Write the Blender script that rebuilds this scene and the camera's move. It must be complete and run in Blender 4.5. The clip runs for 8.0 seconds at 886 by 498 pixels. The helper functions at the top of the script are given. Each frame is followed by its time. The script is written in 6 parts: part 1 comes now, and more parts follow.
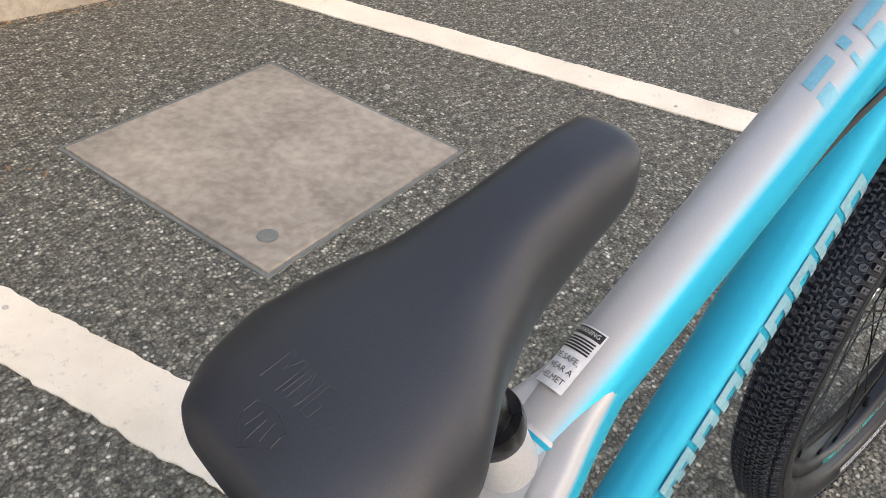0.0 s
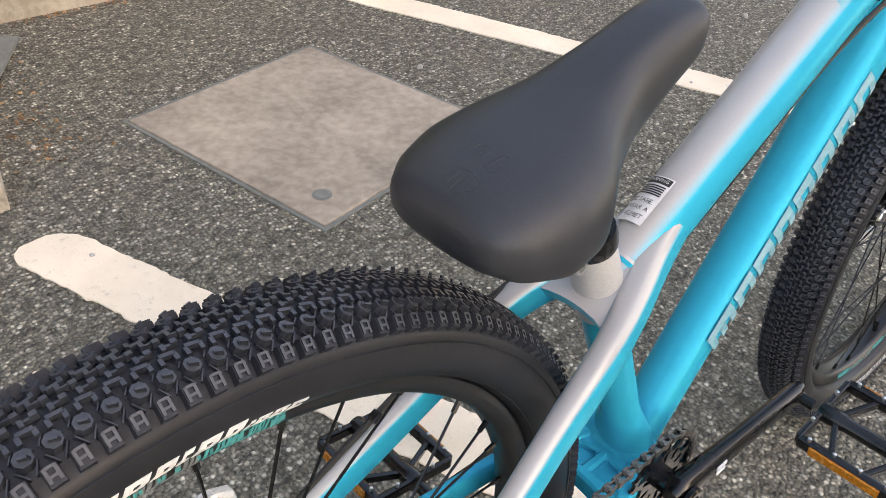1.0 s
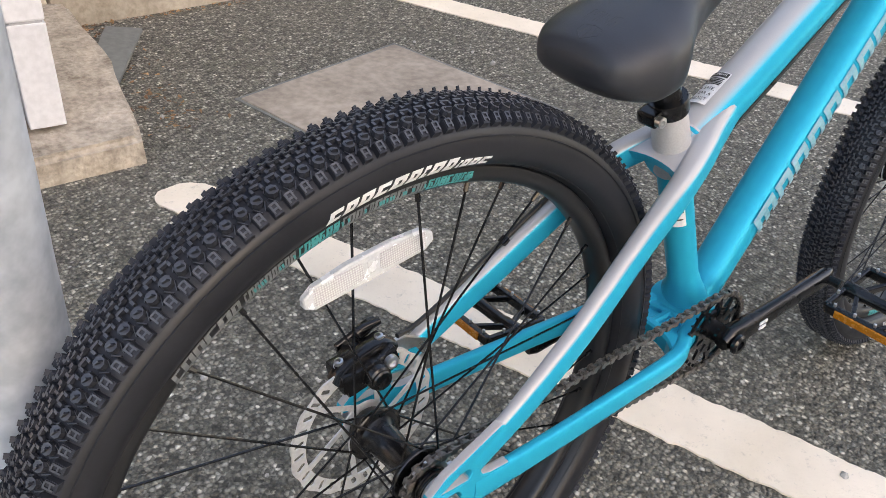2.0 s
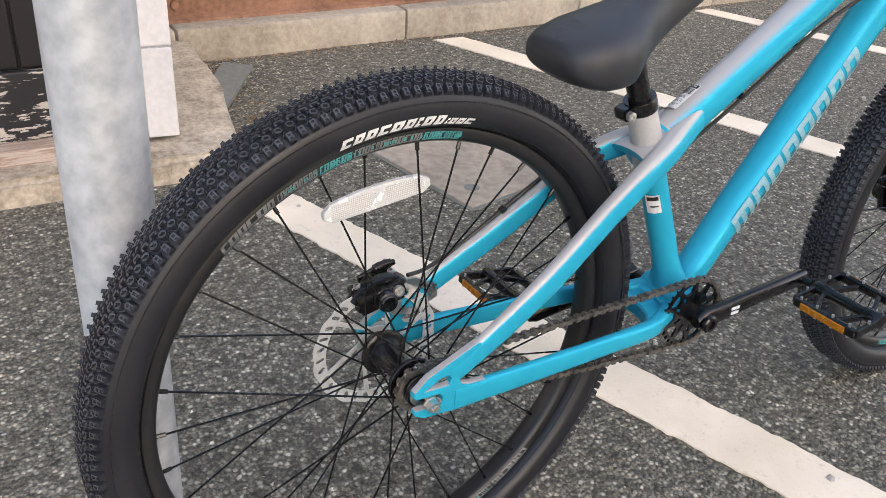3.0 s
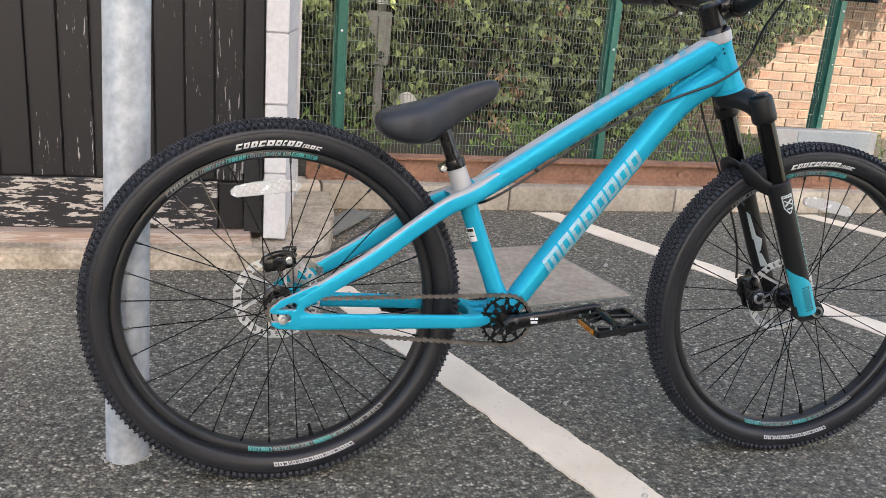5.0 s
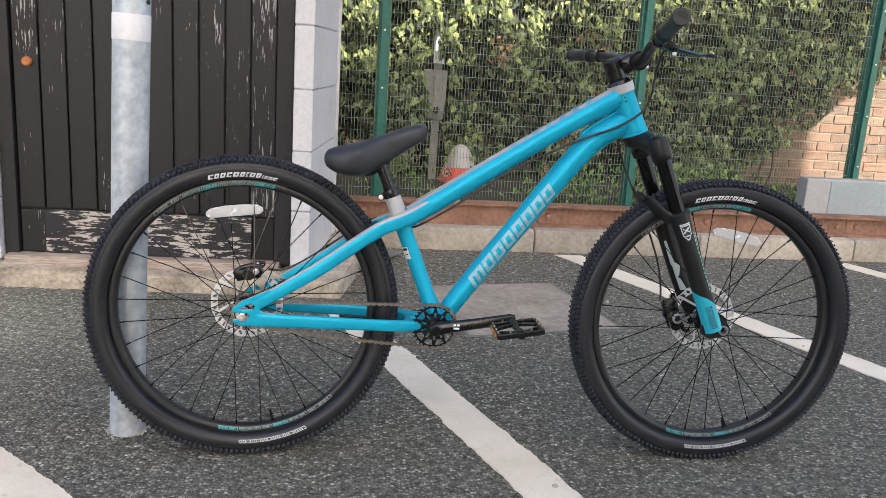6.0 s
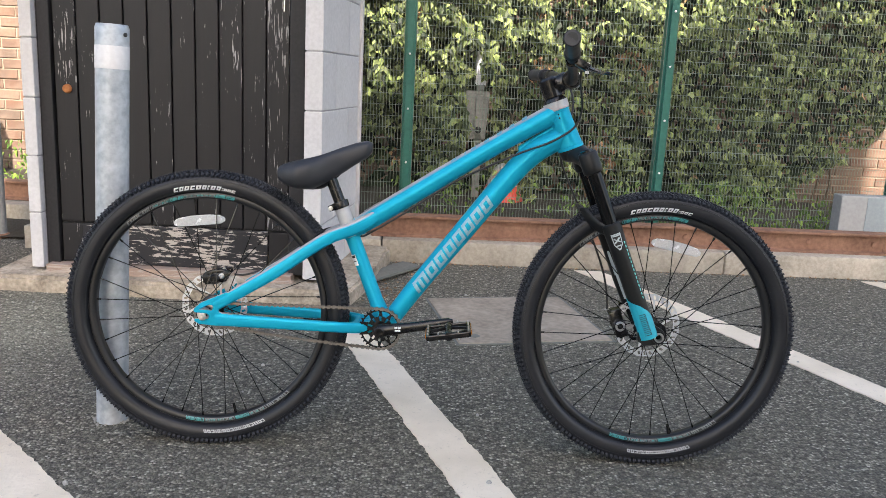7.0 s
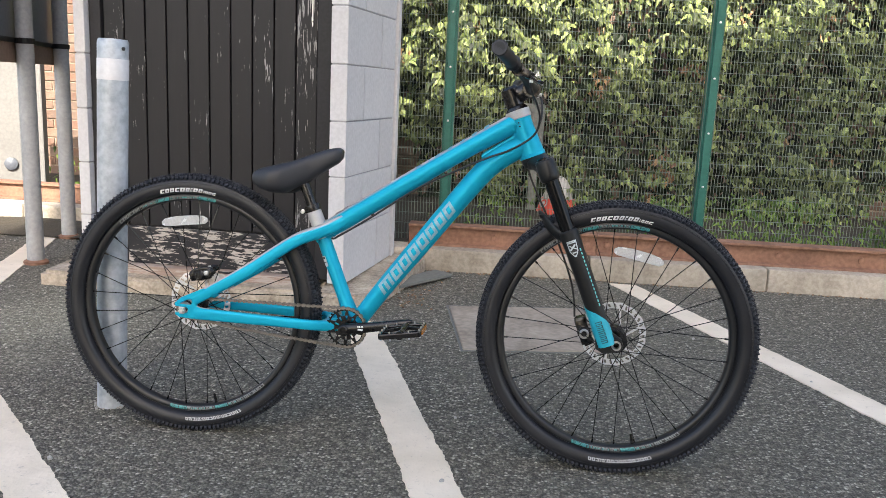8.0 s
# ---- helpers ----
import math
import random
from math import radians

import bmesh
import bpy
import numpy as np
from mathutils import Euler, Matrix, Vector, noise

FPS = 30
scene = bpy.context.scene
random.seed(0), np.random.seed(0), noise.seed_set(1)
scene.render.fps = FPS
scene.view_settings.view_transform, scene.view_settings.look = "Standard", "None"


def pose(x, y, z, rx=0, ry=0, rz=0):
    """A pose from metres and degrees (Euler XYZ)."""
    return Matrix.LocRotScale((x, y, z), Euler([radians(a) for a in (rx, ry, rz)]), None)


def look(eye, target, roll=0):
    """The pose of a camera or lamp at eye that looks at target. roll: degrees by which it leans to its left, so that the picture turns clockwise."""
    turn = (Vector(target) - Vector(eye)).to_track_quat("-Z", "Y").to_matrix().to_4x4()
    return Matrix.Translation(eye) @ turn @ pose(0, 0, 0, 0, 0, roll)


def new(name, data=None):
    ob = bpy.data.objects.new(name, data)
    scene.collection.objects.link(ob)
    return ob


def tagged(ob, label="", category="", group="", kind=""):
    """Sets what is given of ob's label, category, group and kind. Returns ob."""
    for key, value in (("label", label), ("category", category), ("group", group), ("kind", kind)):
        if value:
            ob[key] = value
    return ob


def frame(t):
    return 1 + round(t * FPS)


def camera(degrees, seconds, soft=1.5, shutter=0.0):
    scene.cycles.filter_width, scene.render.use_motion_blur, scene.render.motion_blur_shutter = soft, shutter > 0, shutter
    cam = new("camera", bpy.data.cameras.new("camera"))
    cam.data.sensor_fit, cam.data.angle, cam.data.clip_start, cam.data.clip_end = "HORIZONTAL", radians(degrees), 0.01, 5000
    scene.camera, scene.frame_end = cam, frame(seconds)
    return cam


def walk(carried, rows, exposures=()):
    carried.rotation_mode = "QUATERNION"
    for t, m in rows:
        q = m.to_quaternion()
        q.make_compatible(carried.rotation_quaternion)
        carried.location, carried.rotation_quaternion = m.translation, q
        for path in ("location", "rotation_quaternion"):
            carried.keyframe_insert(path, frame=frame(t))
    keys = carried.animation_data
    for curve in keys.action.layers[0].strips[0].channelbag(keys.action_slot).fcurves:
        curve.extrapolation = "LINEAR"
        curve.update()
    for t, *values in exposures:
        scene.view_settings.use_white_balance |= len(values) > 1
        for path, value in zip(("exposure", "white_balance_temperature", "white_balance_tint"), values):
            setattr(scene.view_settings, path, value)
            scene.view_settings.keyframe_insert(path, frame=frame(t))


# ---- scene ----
cam = camera(57.2, 8.0, soft=0.75)
# seconds, eye, target, roll
PATH = [
    (0, (0.084, -0.162, 0.933), (1.203, 0.952, -0.294), 6.5),
    (0.5, (0.025, -0.175, 0.922), (1.151, 0.935, -0.302), 6.1),
    (1, (-0.081, -0.24, 0.924), (1.039, 0.892, -0.287), 5.6),
    (1.5, (-0.201, -0.323, 0.931), (0.9, 0.851, -0.256), 5.4),
    (2, (-0.31, -0.398, 0.915), (0.761, 0.84, -0.234), 5.2),
    (2.2, (-0.342, -0.432, 0.916), (0.703, 0.831, -0.231), 5.5),
    (3.3, (-0.357, -0.724, 0.932), (0.516, 0.795, -0.032), 4.9),
    (3.5, (-0.34, -0.787, 0.937), (0.5, 0.774, 0.012), 5.0),
    (4, (-0.285, -0.996, 0.9), (0.437, 0.685, 0.093), 5.1),
    (4.5, (-0.195, -1.225, 0.88), (0.396, 0.562, 0.205), 4.9),
    (5, (-0.064, -1.414, 0.872), (0.409, 0.445, 0.307), 4.6),
    (5.2, (-0.025, -1.481, 0.882), (0.413, 0.393, 0.338), 4.3),
    (6.3, (0.327, -1.826, 0.895), (0.481, 0.122, 0.469), 3.4),
    (6.5, (0.389, -1.848, 0.897), (0.508, 0.104, 0.479), 3.0),
    (7, (0.553, -1.906, 0.912), (0.557, 0.05, 0.499), 2.8),
    (7.5, (0.718, -1.943, 0.905), (0.596, 0.013, 0.505), 2.7),
    (8, (0.886, -1.948, 0.915), (0.643, -0.002, 0.525), 2.7),
]
# seconds, stops, kelvin, tint
EXPOSURES = [(0, 2.1, 8250, 13), (1, 2.1, 8250, 14), (2, 1.98, 7750, 14), (3.5, 1.95, 7800, 14), (5, 1.77, 7400, 13), (6.5, 1.6, 7100, 11), (8, 1.6, 7050, 11)]
walk(cam, [(t, look(eye, target, roll)) for t, eye, target, roll in PATH], EXPOSURES)

# ---------------------------------------------------------------- light
SUN_ELEVATION, SUN_AZIMUTH = radians(35), radians(165.4)
world = bpy.data.worlds.new("sky")
scene.world = world
world.use_nodes = True
wn = world.node_tree.nodes
sky = wn.new("ShaderNodeTexSky")
sky.sky_type = "NISHITA"
sky.sun_disc = False
sky.sun_elevation, sky.sun_rotation = SUN_ELEVATION, SUN_AZIMUTH
sky.dust_density = 2.5
world.node_tree.links.new(sky.outputs[0], wn["Background"].inputs[0])
wn["Background"].inputs[1].default_value = 0.15
sun_data = bpy.data.lights.new("sun", "SUN")
sun_data.energy, sun_data.angle, sun_data.color = 5.0, radians(0.5), (1.0, 0.95, 0.88)
sun = new("sun", sun_data)
sun_way = Vector((math.sin(SUN_AZIMUTH) * math.cos(SUN_ELEVATION), math.cos(SUN_AZIMUTH) * math.cos(SUN_ELEVATION), math.sin(SUN_ELEVATION)))
sun.matrix_world = look(sun_way * 30, (0, 0, 0))


# ---------------------------------------------------------------- materials
def nodes_of(name):
    m = bpy.data.materials.new(name)
    m.use_nodes = True
    nt = m.node_tree
    return m, nt, nt.nodes["Principled BSDF"]


def put(nt, kind, **values):
    n = nt.nodes.new(kind)
    for k, v in values.items():
        n.inputs[k.replace("_", " ")].default_value = v
    return n


def ramp(nt, source, stops):
    r = nt.nodes.new("ShaderNodeValToRGB")
    el = r.color_ramp.elements
    while len(el) < len(stops):
        el.new(0.5)
    for e, (p, c) in zip(el, stops):
        e.position, e.color = p, (*c, 1) if len(c) == 3 else c
    nt.links.new(source, r.inputs[0])
    return r.outputs[0]


def grey(v):
    return (v, v, v)


def mix(nt, fac, a, b):
    n = nt.nodes.new("ShaderNodeMix")
    n.data_type = "RGBA"
    for sock, val in ((n.inputs[0], fac), (n.inputs[6], a), (n.inputs[7], b)):
        if hasattr(val, "default_value"):
            nt.links.new(val, sock)
        elif isinstance(val, tuple):
            sock.default_value = (*val, 1)
        else:
            sock.default_value = val
    return n.outputs[2]


def noise_tex(nt, coord, scale, detail=4.0, rough=0.55):
    n = put(nt, "ShaderNodeTexNoise", Scale=scale, Detail=detail, Roughness=rough)
    nt.links.new(coord, n.inputs["Vector"])
    return n.outputs[0]


def bump_into(nt, bsdf, height, strength, distance):
    b = put(nt, "ShaderNodeBump", Strength=strength, Distance=distance)
    nt.links.new(height, b.inputs["Height"])
    nt.links.new(b.outputs[0], bsdf.inputs["Normal"])


def surface(name, dark, light, scale=6.0, fine=60.0, rough=0.6, metal=0.0, bump=0.3, depth=0.002, coat=0.0, vary=0.0, spec=0.5):
    """A plain surface with broad stains, fine grain and fine relief; vary: spread from object to object."""
    m, nt, bsdf = nodes_of(name)
    coord = nt.nodes.new("ShaderNodeTexCoord").outputs["Object"]
    broad, grain = noise_tex(nt, coord, scale), noise_tex(nt, coord, fine, 3.0)
    base = mix(nt, ramp(nt, broad, [(0.3, grey(0)), (0.7, grey(1))]), dark, light)
    grained = mix(nt, ramp(nt, grain, [(0.35, grey(0)), (0.65, grey(1))]), tuple(c * 0.8 for c in dark), light)
    out = mix(nt, 0.35, base, grained)
    if vary:
        info = nt.nodes.new("ShaderNodeObjectInfo")
        hsv = nt.nodes.new("ShaderNodeHueSaturation")
        mr = put(nt, "ShaderNodeMapRange", To_Min=1 - vary, To_Max=1 + vary)
        nt.links.new(info.outputs["Random"], mr.inputs["Value"])
        nt.links.new(mr.outputs[0], hsv.inputs["Value"])
        nt.links.new(out, hsv.inputs["Color"])
        out = hsv.outputs[0]
    nt.links.new(out, bsdf.inputs["Base Color"])
    rr = ramp(nt, broad, [(0.2, grey(max(0.05, rough - 0.1))), (0.8, grey(min(1, rough + 0.1)))])
    nt.links.new(rr, bsdf.inputs["Roughness"])
    bsdf.inputs["Metallic"].default_value = metal
    bsdf.inputs["Specular IOR Level"].default_value = spec
    bsdf.inputs["Coat Weight"].default_value = coat
    bsdf.inputs["Coat Roughness"].default_value = 0.15
    bump_into(nt, bsdf, grain, bump, depth)
    return m


def tarmac_material():
    m, nt, bsdf = nodes_of("tarmac")
    coord = nt.nodes.new("ShaderNodeTexCoord").outputs["Object"]
    warp = noise_tex(nt, coord, 90, 2)
    add = nt.nodes.new("ShaderNodeVectorMath")
    add.operation = "MULTIPLY_ADD"
    nt.links.new(warp, add.inputs[0])
    add.inputs[1].default_value = (0.006, 0.006, 0.006)
    nt.links.new(coord, add.inputs[2])
    cells = put(nt, "ShaderNodeTexVoronoi", Scale=125.0, Randomness=1.0)
    nt.links.new(add.outputs[0], cells.inputs["Vector"])
    sep = nt.nodes.new("ShaderNodeSeparateColor")
    nt.links.new(cells.outputs["Color"], sep.inputs[0])
    stones = ramp(nt, sep.outputs[0], [(0.0, (0.055, 0.051, 0.041)), (0.35, (0.132, 0.123, 0.098)), (0.68, (0.25, 0.233, 0.187)), (0.9, (0.4, 0.374, 0.305)), (1.0, (0.66, 0.62, 0.525))])
    gaps = ramp(nt, cells.outputs["Distance"], [(0.3, grey(1)), (0.68, grey(0))])
    fines = put(nt, "ShaderNodeTexVoronoi", Scale=310.0, Randomness=1.0)
    nt.links.new(coord, fines.inputs["Vector"])
    sep2 = nt.nodes.new("ShaderNodeSeparateColor")
    nt.links.new(fines.outputs["Color"], sep2.inputs[0])
    sand = ramp(nt, sep2.outputs[1], [(0.0, (0.042, 0.039, 0.0315)), (0.6, (0.09, 0.084, 0.067)), (1.0, (0.21, 0.196, 0.157))])
    joined = mix(nt, gaps, sand, stones)
    broad = noise_tex(nt, coord, 1.3, 5)
    moss = noise_tex(nt, coord, 9, 6)
    worn = mix(nt, ramp(nt, broad, [(0.35, grey(0)), (0.7, grey(0.28))]), joined, (0.16, 0.145, 0.115))
    green = mix(nt, ramp(nt, moss, [(0.52, grey(0)), (0.75, grey(0.4))]), worn, (0.08, 0.08, 0.052))
    # dusty, lichen-grown strip beside the plinth; brighter light there is added into its colour
    away = nt.nodes.new("ShaderNodeVectorMath")
    away.operation = "DISTANCE"
    nt.links.new(coord, away.inputs[0])
    away.inputs[1].default_value = (-0.95, 0.75, 0.0)
    ragged_edge = nt.nodes.new("ShaderNodeMath")
    ragged_edge.operation = "MULTIPLY_ADD"
    nt.links.new(noise_tex(nt, coord, 3.5, 5), ragged_edge.inputs[0])
    ragged_edge.inputs[1].default_value = 0.8
    nt.links.new(away.outputs["Value"], ragged_edge.inputs[2])
    lichen_and_light = nt.nodes.new("ShaderNodeMix")
    lichen_and_light.data_type, lichen_and_light.blend_type = "RGBA", "ADD"
    nt.links.new(ramp(nt, ragged_edge.outputs[0], [(0.55, grey(0.8)), (1.2, grey(0))]), lichen_and_light.inputs[0])
    nt.links.new(green, lichen_and_light.inputs[6])
    lichen_and_light.inputs[7].default_value = (0.125, 0.123, 0.09, 1)
    green = lichen_and_light.outputs[2]
    mottle = ramp(nt, noise_tex(nt, coord, 48, 4, 0.75), [(0.36, grey(0.5)), (0.5, grey(1.0)), (0.66, grey(1.62))])
    times = nt.nodes.new("ShaderNodeMix")
    times.data_type, times.blend_type = "RGBA", "MULTIPLY"
    times.inputs[0].default_value = 1.0
    nt.links.new(green, times.inputs[6])
    nt.links.new(mottle, times.inputs[7])
    nt.links.new(times.outputs[2], bsdf.inputs["Base Color"])
    bsdf.inputs["Roughness"].default_value = 0.85
    bump_into(nt, bsdf, gaps, 0.9, 0.005)
    return m


def line_paint_material():
    m, nt, bsdf = nodes_of("road_paint")
    coord = nt.nodes.new("ShaderNodeTexCoord").outputs["Object"]
    grime = noise_tex(nt, coord, 5, 6)
    grit = noise_tex(nt, coord, 140, 3)
    a = mix(nt, ramp(nt, grime, [(0.35, grey(0)), (0.75, grey(1))]), (0.83, 0.73, 0.6), (0.655, 0.57, 0.445))
    b = mix(nt, ramp(nt, grit, [(0.64, grey(0)), (0.76, grey(0.5))]), a, (0.4, 0.37, 0.33))
    worn = noise_tex(nt, coord, 38, 6, 0.7)
    b = mix(nt, ramp(nt, worn, [(0.6, grey(0)), (0.72, grey(0.55))]), b, (0.33, 0.29, 0.235))
    nt.links.new(b, bsdf.inputs["Base Color"])
    bsdf.inputs["Roughness"].default_value = 0.75
    bump_into(nt, bsdf, worn, 0.6, 0.006)
    return m


def peeling_paint_material(name, paint, under, amount, streak, broadscale=2.0):
    """Weathered paint that flakes off along the grain; streak: stretch of the flakes along x, y, z."""
    m, nt, bsdf = nodes_of(name)
    coord = nt.nodes.new("ShaderNodeTexCoord").outputs["Object"]
    mp = put(nt, "ShaderNodeMapping")
    mp.inputs["Scale"].default_value = streak
    info = nt.nodes.new("ShaderNodeObjectInfo")
    far = nt.nodes.new("ShaderNodeVectorMath")
    far.operation = "MULTIPLY_ADD"
    nt.links.new(info.outputs["Random"], far.inputs[0])
    far.inputs[1].default_value = (7.0, 11.0, 13.0)
    nt.links.new(coord, far.inputs[2])
    coord = far.outputs[0]
    nt.links.new(coord, mp.inputs[0])
    flakes = noise_tex(nt, mp.outputs[0], 1.0, 6, 0.65)
    where = noise_tex(nt, coord, broadscale, 2)
    total = nt.nodes.new("ShaderNodeMath")
    total.operation = "MULTIPLY_ADD"
    nt.links.new(where, total.inputs[0])
    total.inputs[1].default_value = 0.55
    nt.links.new(flakes, total.inputs[2])
    bare = ramp(nt, total.outputs[0], [(amount, grey(0)), (amount + 0.012, grey(1))])
    tone = mix(nt, flakes, tuple(c * 0.75 for c in paint), tuple(min(1, c * 1.3) for c in paint))
    wood = mix(nt, noise_tex(nt, mp.outputs[0], 2.2, 3), tuple(c * 0.7 for c in under), under)
    nt.links.new(mix(nt, bare, tone, wood), bsdf.inputs["Base Color"])
    nt.links.new(ramp(nt, bare, [(0, grey(0.5)), (1, grey(0.85))]), bsdf.inputs["Roughness"])
    bsdf.inputs["Specular IOR Level"].default_value = 0.35
    bump_into(nt, bsdf, bare, -0.5, 0.0015)
    return m


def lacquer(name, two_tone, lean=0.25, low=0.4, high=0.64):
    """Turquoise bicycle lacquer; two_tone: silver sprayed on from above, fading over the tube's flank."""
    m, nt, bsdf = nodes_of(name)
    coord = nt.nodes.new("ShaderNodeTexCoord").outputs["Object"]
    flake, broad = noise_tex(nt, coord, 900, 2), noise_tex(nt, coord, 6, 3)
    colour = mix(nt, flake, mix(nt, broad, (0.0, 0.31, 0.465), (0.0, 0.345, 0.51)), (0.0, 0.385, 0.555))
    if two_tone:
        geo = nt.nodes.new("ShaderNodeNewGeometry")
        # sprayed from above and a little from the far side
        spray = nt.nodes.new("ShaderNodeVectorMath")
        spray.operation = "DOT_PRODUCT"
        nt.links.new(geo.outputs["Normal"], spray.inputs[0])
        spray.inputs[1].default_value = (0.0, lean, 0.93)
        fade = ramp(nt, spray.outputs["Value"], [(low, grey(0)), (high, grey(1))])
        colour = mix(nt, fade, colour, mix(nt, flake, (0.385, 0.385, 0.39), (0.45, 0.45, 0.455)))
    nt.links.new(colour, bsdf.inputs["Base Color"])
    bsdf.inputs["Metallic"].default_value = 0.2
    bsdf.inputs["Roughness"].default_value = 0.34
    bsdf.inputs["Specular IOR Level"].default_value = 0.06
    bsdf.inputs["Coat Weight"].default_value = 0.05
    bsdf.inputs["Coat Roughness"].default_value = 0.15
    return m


def leaf_material(name, young, old, translucent=0.2):
    m, nt, bsdf = nodes_of(name)
    geo = nt.nodes.new("ShaderNodeNewGeometry")
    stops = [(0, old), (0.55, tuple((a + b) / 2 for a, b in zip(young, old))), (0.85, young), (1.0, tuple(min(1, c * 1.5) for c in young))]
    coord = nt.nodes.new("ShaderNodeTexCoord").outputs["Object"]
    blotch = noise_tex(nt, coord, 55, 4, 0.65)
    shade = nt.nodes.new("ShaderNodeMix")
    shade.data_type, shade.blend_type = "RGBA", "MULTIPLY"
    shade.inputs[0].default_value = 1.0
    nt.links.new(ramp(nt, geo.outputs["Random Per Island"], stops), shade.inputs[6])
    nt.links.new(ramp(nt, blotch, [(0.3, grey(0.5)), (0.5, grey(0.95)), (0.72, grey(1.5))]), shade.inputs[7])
    nt.links.new(shade.outputs[2], bsdf.inputs["Base Color"])
    bump_into(nt, bsdf, blotch, 0.5, 0.006)
    bsdf.inputs["Roughness"].default_value = 0.5
    bsdf.inputs["Specular IOR Level"].default_value = 0.25
    bsdf.inputs["Transmission Weight"].default_value = 0.0
    bsdf.inputs["Subsurface Weight"].default_value = translucent
    bsdf.inputs["Subsurface Radius"].default_value = (0.01, 0.02, 0.004)
    return m


def brick_material():
    m, nt, bsdf = nodes_of("old_brick")
    geo, info = nt.nodes.new("ShaderNodeNewGeometry"), nt.nodes.new("ShaderNodeObjectInfo")
    both = nt.nodes.new("ShaderNodeMath")
    both.operation = "ADD"
    nt.links.new(geo.outputs["Random Per Island"], both.inputs[0])
    nt.links.new(info.outputs["Random"], both.inputs[1])
    wrap = nt.nodes.new("ShaderNodeMath")
    wrap.operation = "FRACT"
    nt.links.new(both.outputs[0], wrap.inputs[0])
    tone = ramp(nt, wrap.outputs[0], [(0, (0.11, 0.045, 0.03)), (0.3, (0.21, 0.085, 0.048)), (0.55, (0.28, 0.125, 0.07)), (0.75, (0.24, 0.17, 0.125)), (0.92, (0.14, 0.11, 0.09)), (1, (0.065, 0.056, 0.05))])
    coord = nt.nodes.new("ShaderNodeTexCoord").outputs["Object"]
    bloom = noise_tex(nt, coord, 7, 6)
    grit = noise_tex(nt, coord, 60, 4)
    lime = mix(nt, ramp(nt, bloom, [(0.46, grey(0)), (0.66, grey(0.85))]), tone, (0.3, 0.225, 0.175))
    soot = noise_tex(nt, geo.outputs["Position"], 3.5, 5)
    lime = mix(nt, ramp(nt, soot, [(0.38, grey(0.8)), (0.58, grey(0))]), lime, (0.085, 0.07, 0.06))
    wash = noise_tex(nt, geo.outputs["Position"], 9, 6)
    lime = mix(nt, ramp(nt, wash, [(0.5, grey(0)), (0.68, grey(0.45))]), lime, (0.3, 0.215, 0.155))
    lime = mix(nt, 0.42, lime, (0.215, 0.15, 0.113))
    tint = put(nt, "ShaderNodeHueSaturation", Saturation=1.0, Value=0.82)
    nt.links.new(mix(nt, ramp(nt, grit, [(0.4, grey(0)), (0.75, grey(0.4))]), lime, (0.2, 0.1, 0.07)), tint.inputs["Color"])
    nt.links.new(tint.outputs[0], bsdf.inputs["Base Color"])
    bsdf.inputs["Roughness"].default_value = 0.9
    bump_into(nt, bsdf, grit, 0.6, 0.004)
    return m


def prism_material():
    """Clear plastic moulded into small six-sided prisms."""
    m, nt, bsdf = nodes_of("reflector_prisms")
    coord = nt.nodes.new("ShaderNodeTexCoord").outputs["Object"]
    cells = put(nt, "ShaderNodeTexVoronoi", Scale=480.0, Randomness=0.15)
    nt.links.new(coord, cells.inputs["Vector"])
    nt.links.new(ramp(nt, cells.outputs["Distance"], [(0.1, grey(0.82)), (0.6, grey(0.5))]), bsdf.inputs["Base Color"])
    bsdf.inputs["Roughness"].default_value = 0.18
    bsdf.inputs["Transmission Weight"].default_value = 0.15
    bump_into(nt, bsdf, cells.outputs["Distance"], 1.0, 0.0012)
    return m


TARMAC = tarmac_material()
PAINT_LINE = line_paint_material()
COVER = surface("cover_concrete", (0.2, 0.168, 0.135), (0.42, 0.355, 0.29), 5, 45, 0.85, bump=0.5)
SLATE = surface("slate", (0.12, 0.125, 0.115), (0.19, 0.195, 0.18), 5, 60, 0.7)
CONCRETE = surface("weathered_concrete", (0.18, 0.147, 0.108), (0.58, 0.5, 0.405), 11, 70, 0.9, bump=1.0, depth=0.008)
KERB = surface("kerb_concrete", (0.26, 0.225, 0.182), (0.5, 0.45, 0.38), 5, 60, 0.9, bump=0.7, depth=0.004, vary=0.12)
BLOCK = surface("grey_painted_block", (0.515, 0.51, 0.525), (0.595, 0.59, 0.605), 3, 70, 0.7, bump=0.35, depth=0.002, vary=0.05)
MORTAR = surface("mortar", (0.24, 0.18, 0.135), (0.36, 0.285, 0.22), 9, 80, 0.95, bump=0.8)
JOINT = surface("painted_joint", (0.33, 0.33, 0.34), (0.42, 0.42, 0.43), 9, 80, 0.9)
DOOR_PAINT = peeling_paint_material("black_board_paint", (0.0103, 0.0097, 0.0118), (0.36, 0.35, 0.35), 0.96, (130, 130, 13))
CRAZED_PAINT = peeling_paint_material("crazed_board_paint", (0.0103, 0.0097, 0.0118), (0.34, 0.33, 0.33), 0.84, (150, 150, 11), 1.2)
KICK_PAINT = peeling_paint_material("flaking_kickboard_paint", (0.016, 0.016, 0.02), (0.5, 0.45, 0.41), 0.835, (16, 90, 80), 5.0)
FRAME_PAINT = surface("black_frame_paint", (0.013, 0.0125, 0.0145), (0.024, 0.0235, 0.0265), 3, 90, 0.55, spec=0.3)
SILL_WOOD = peeling_paint_material("weathered_sill", (0.3, 0.215, 0.175), (0.47, 0.4, 0.35), 0.78, (9, 110, 130))
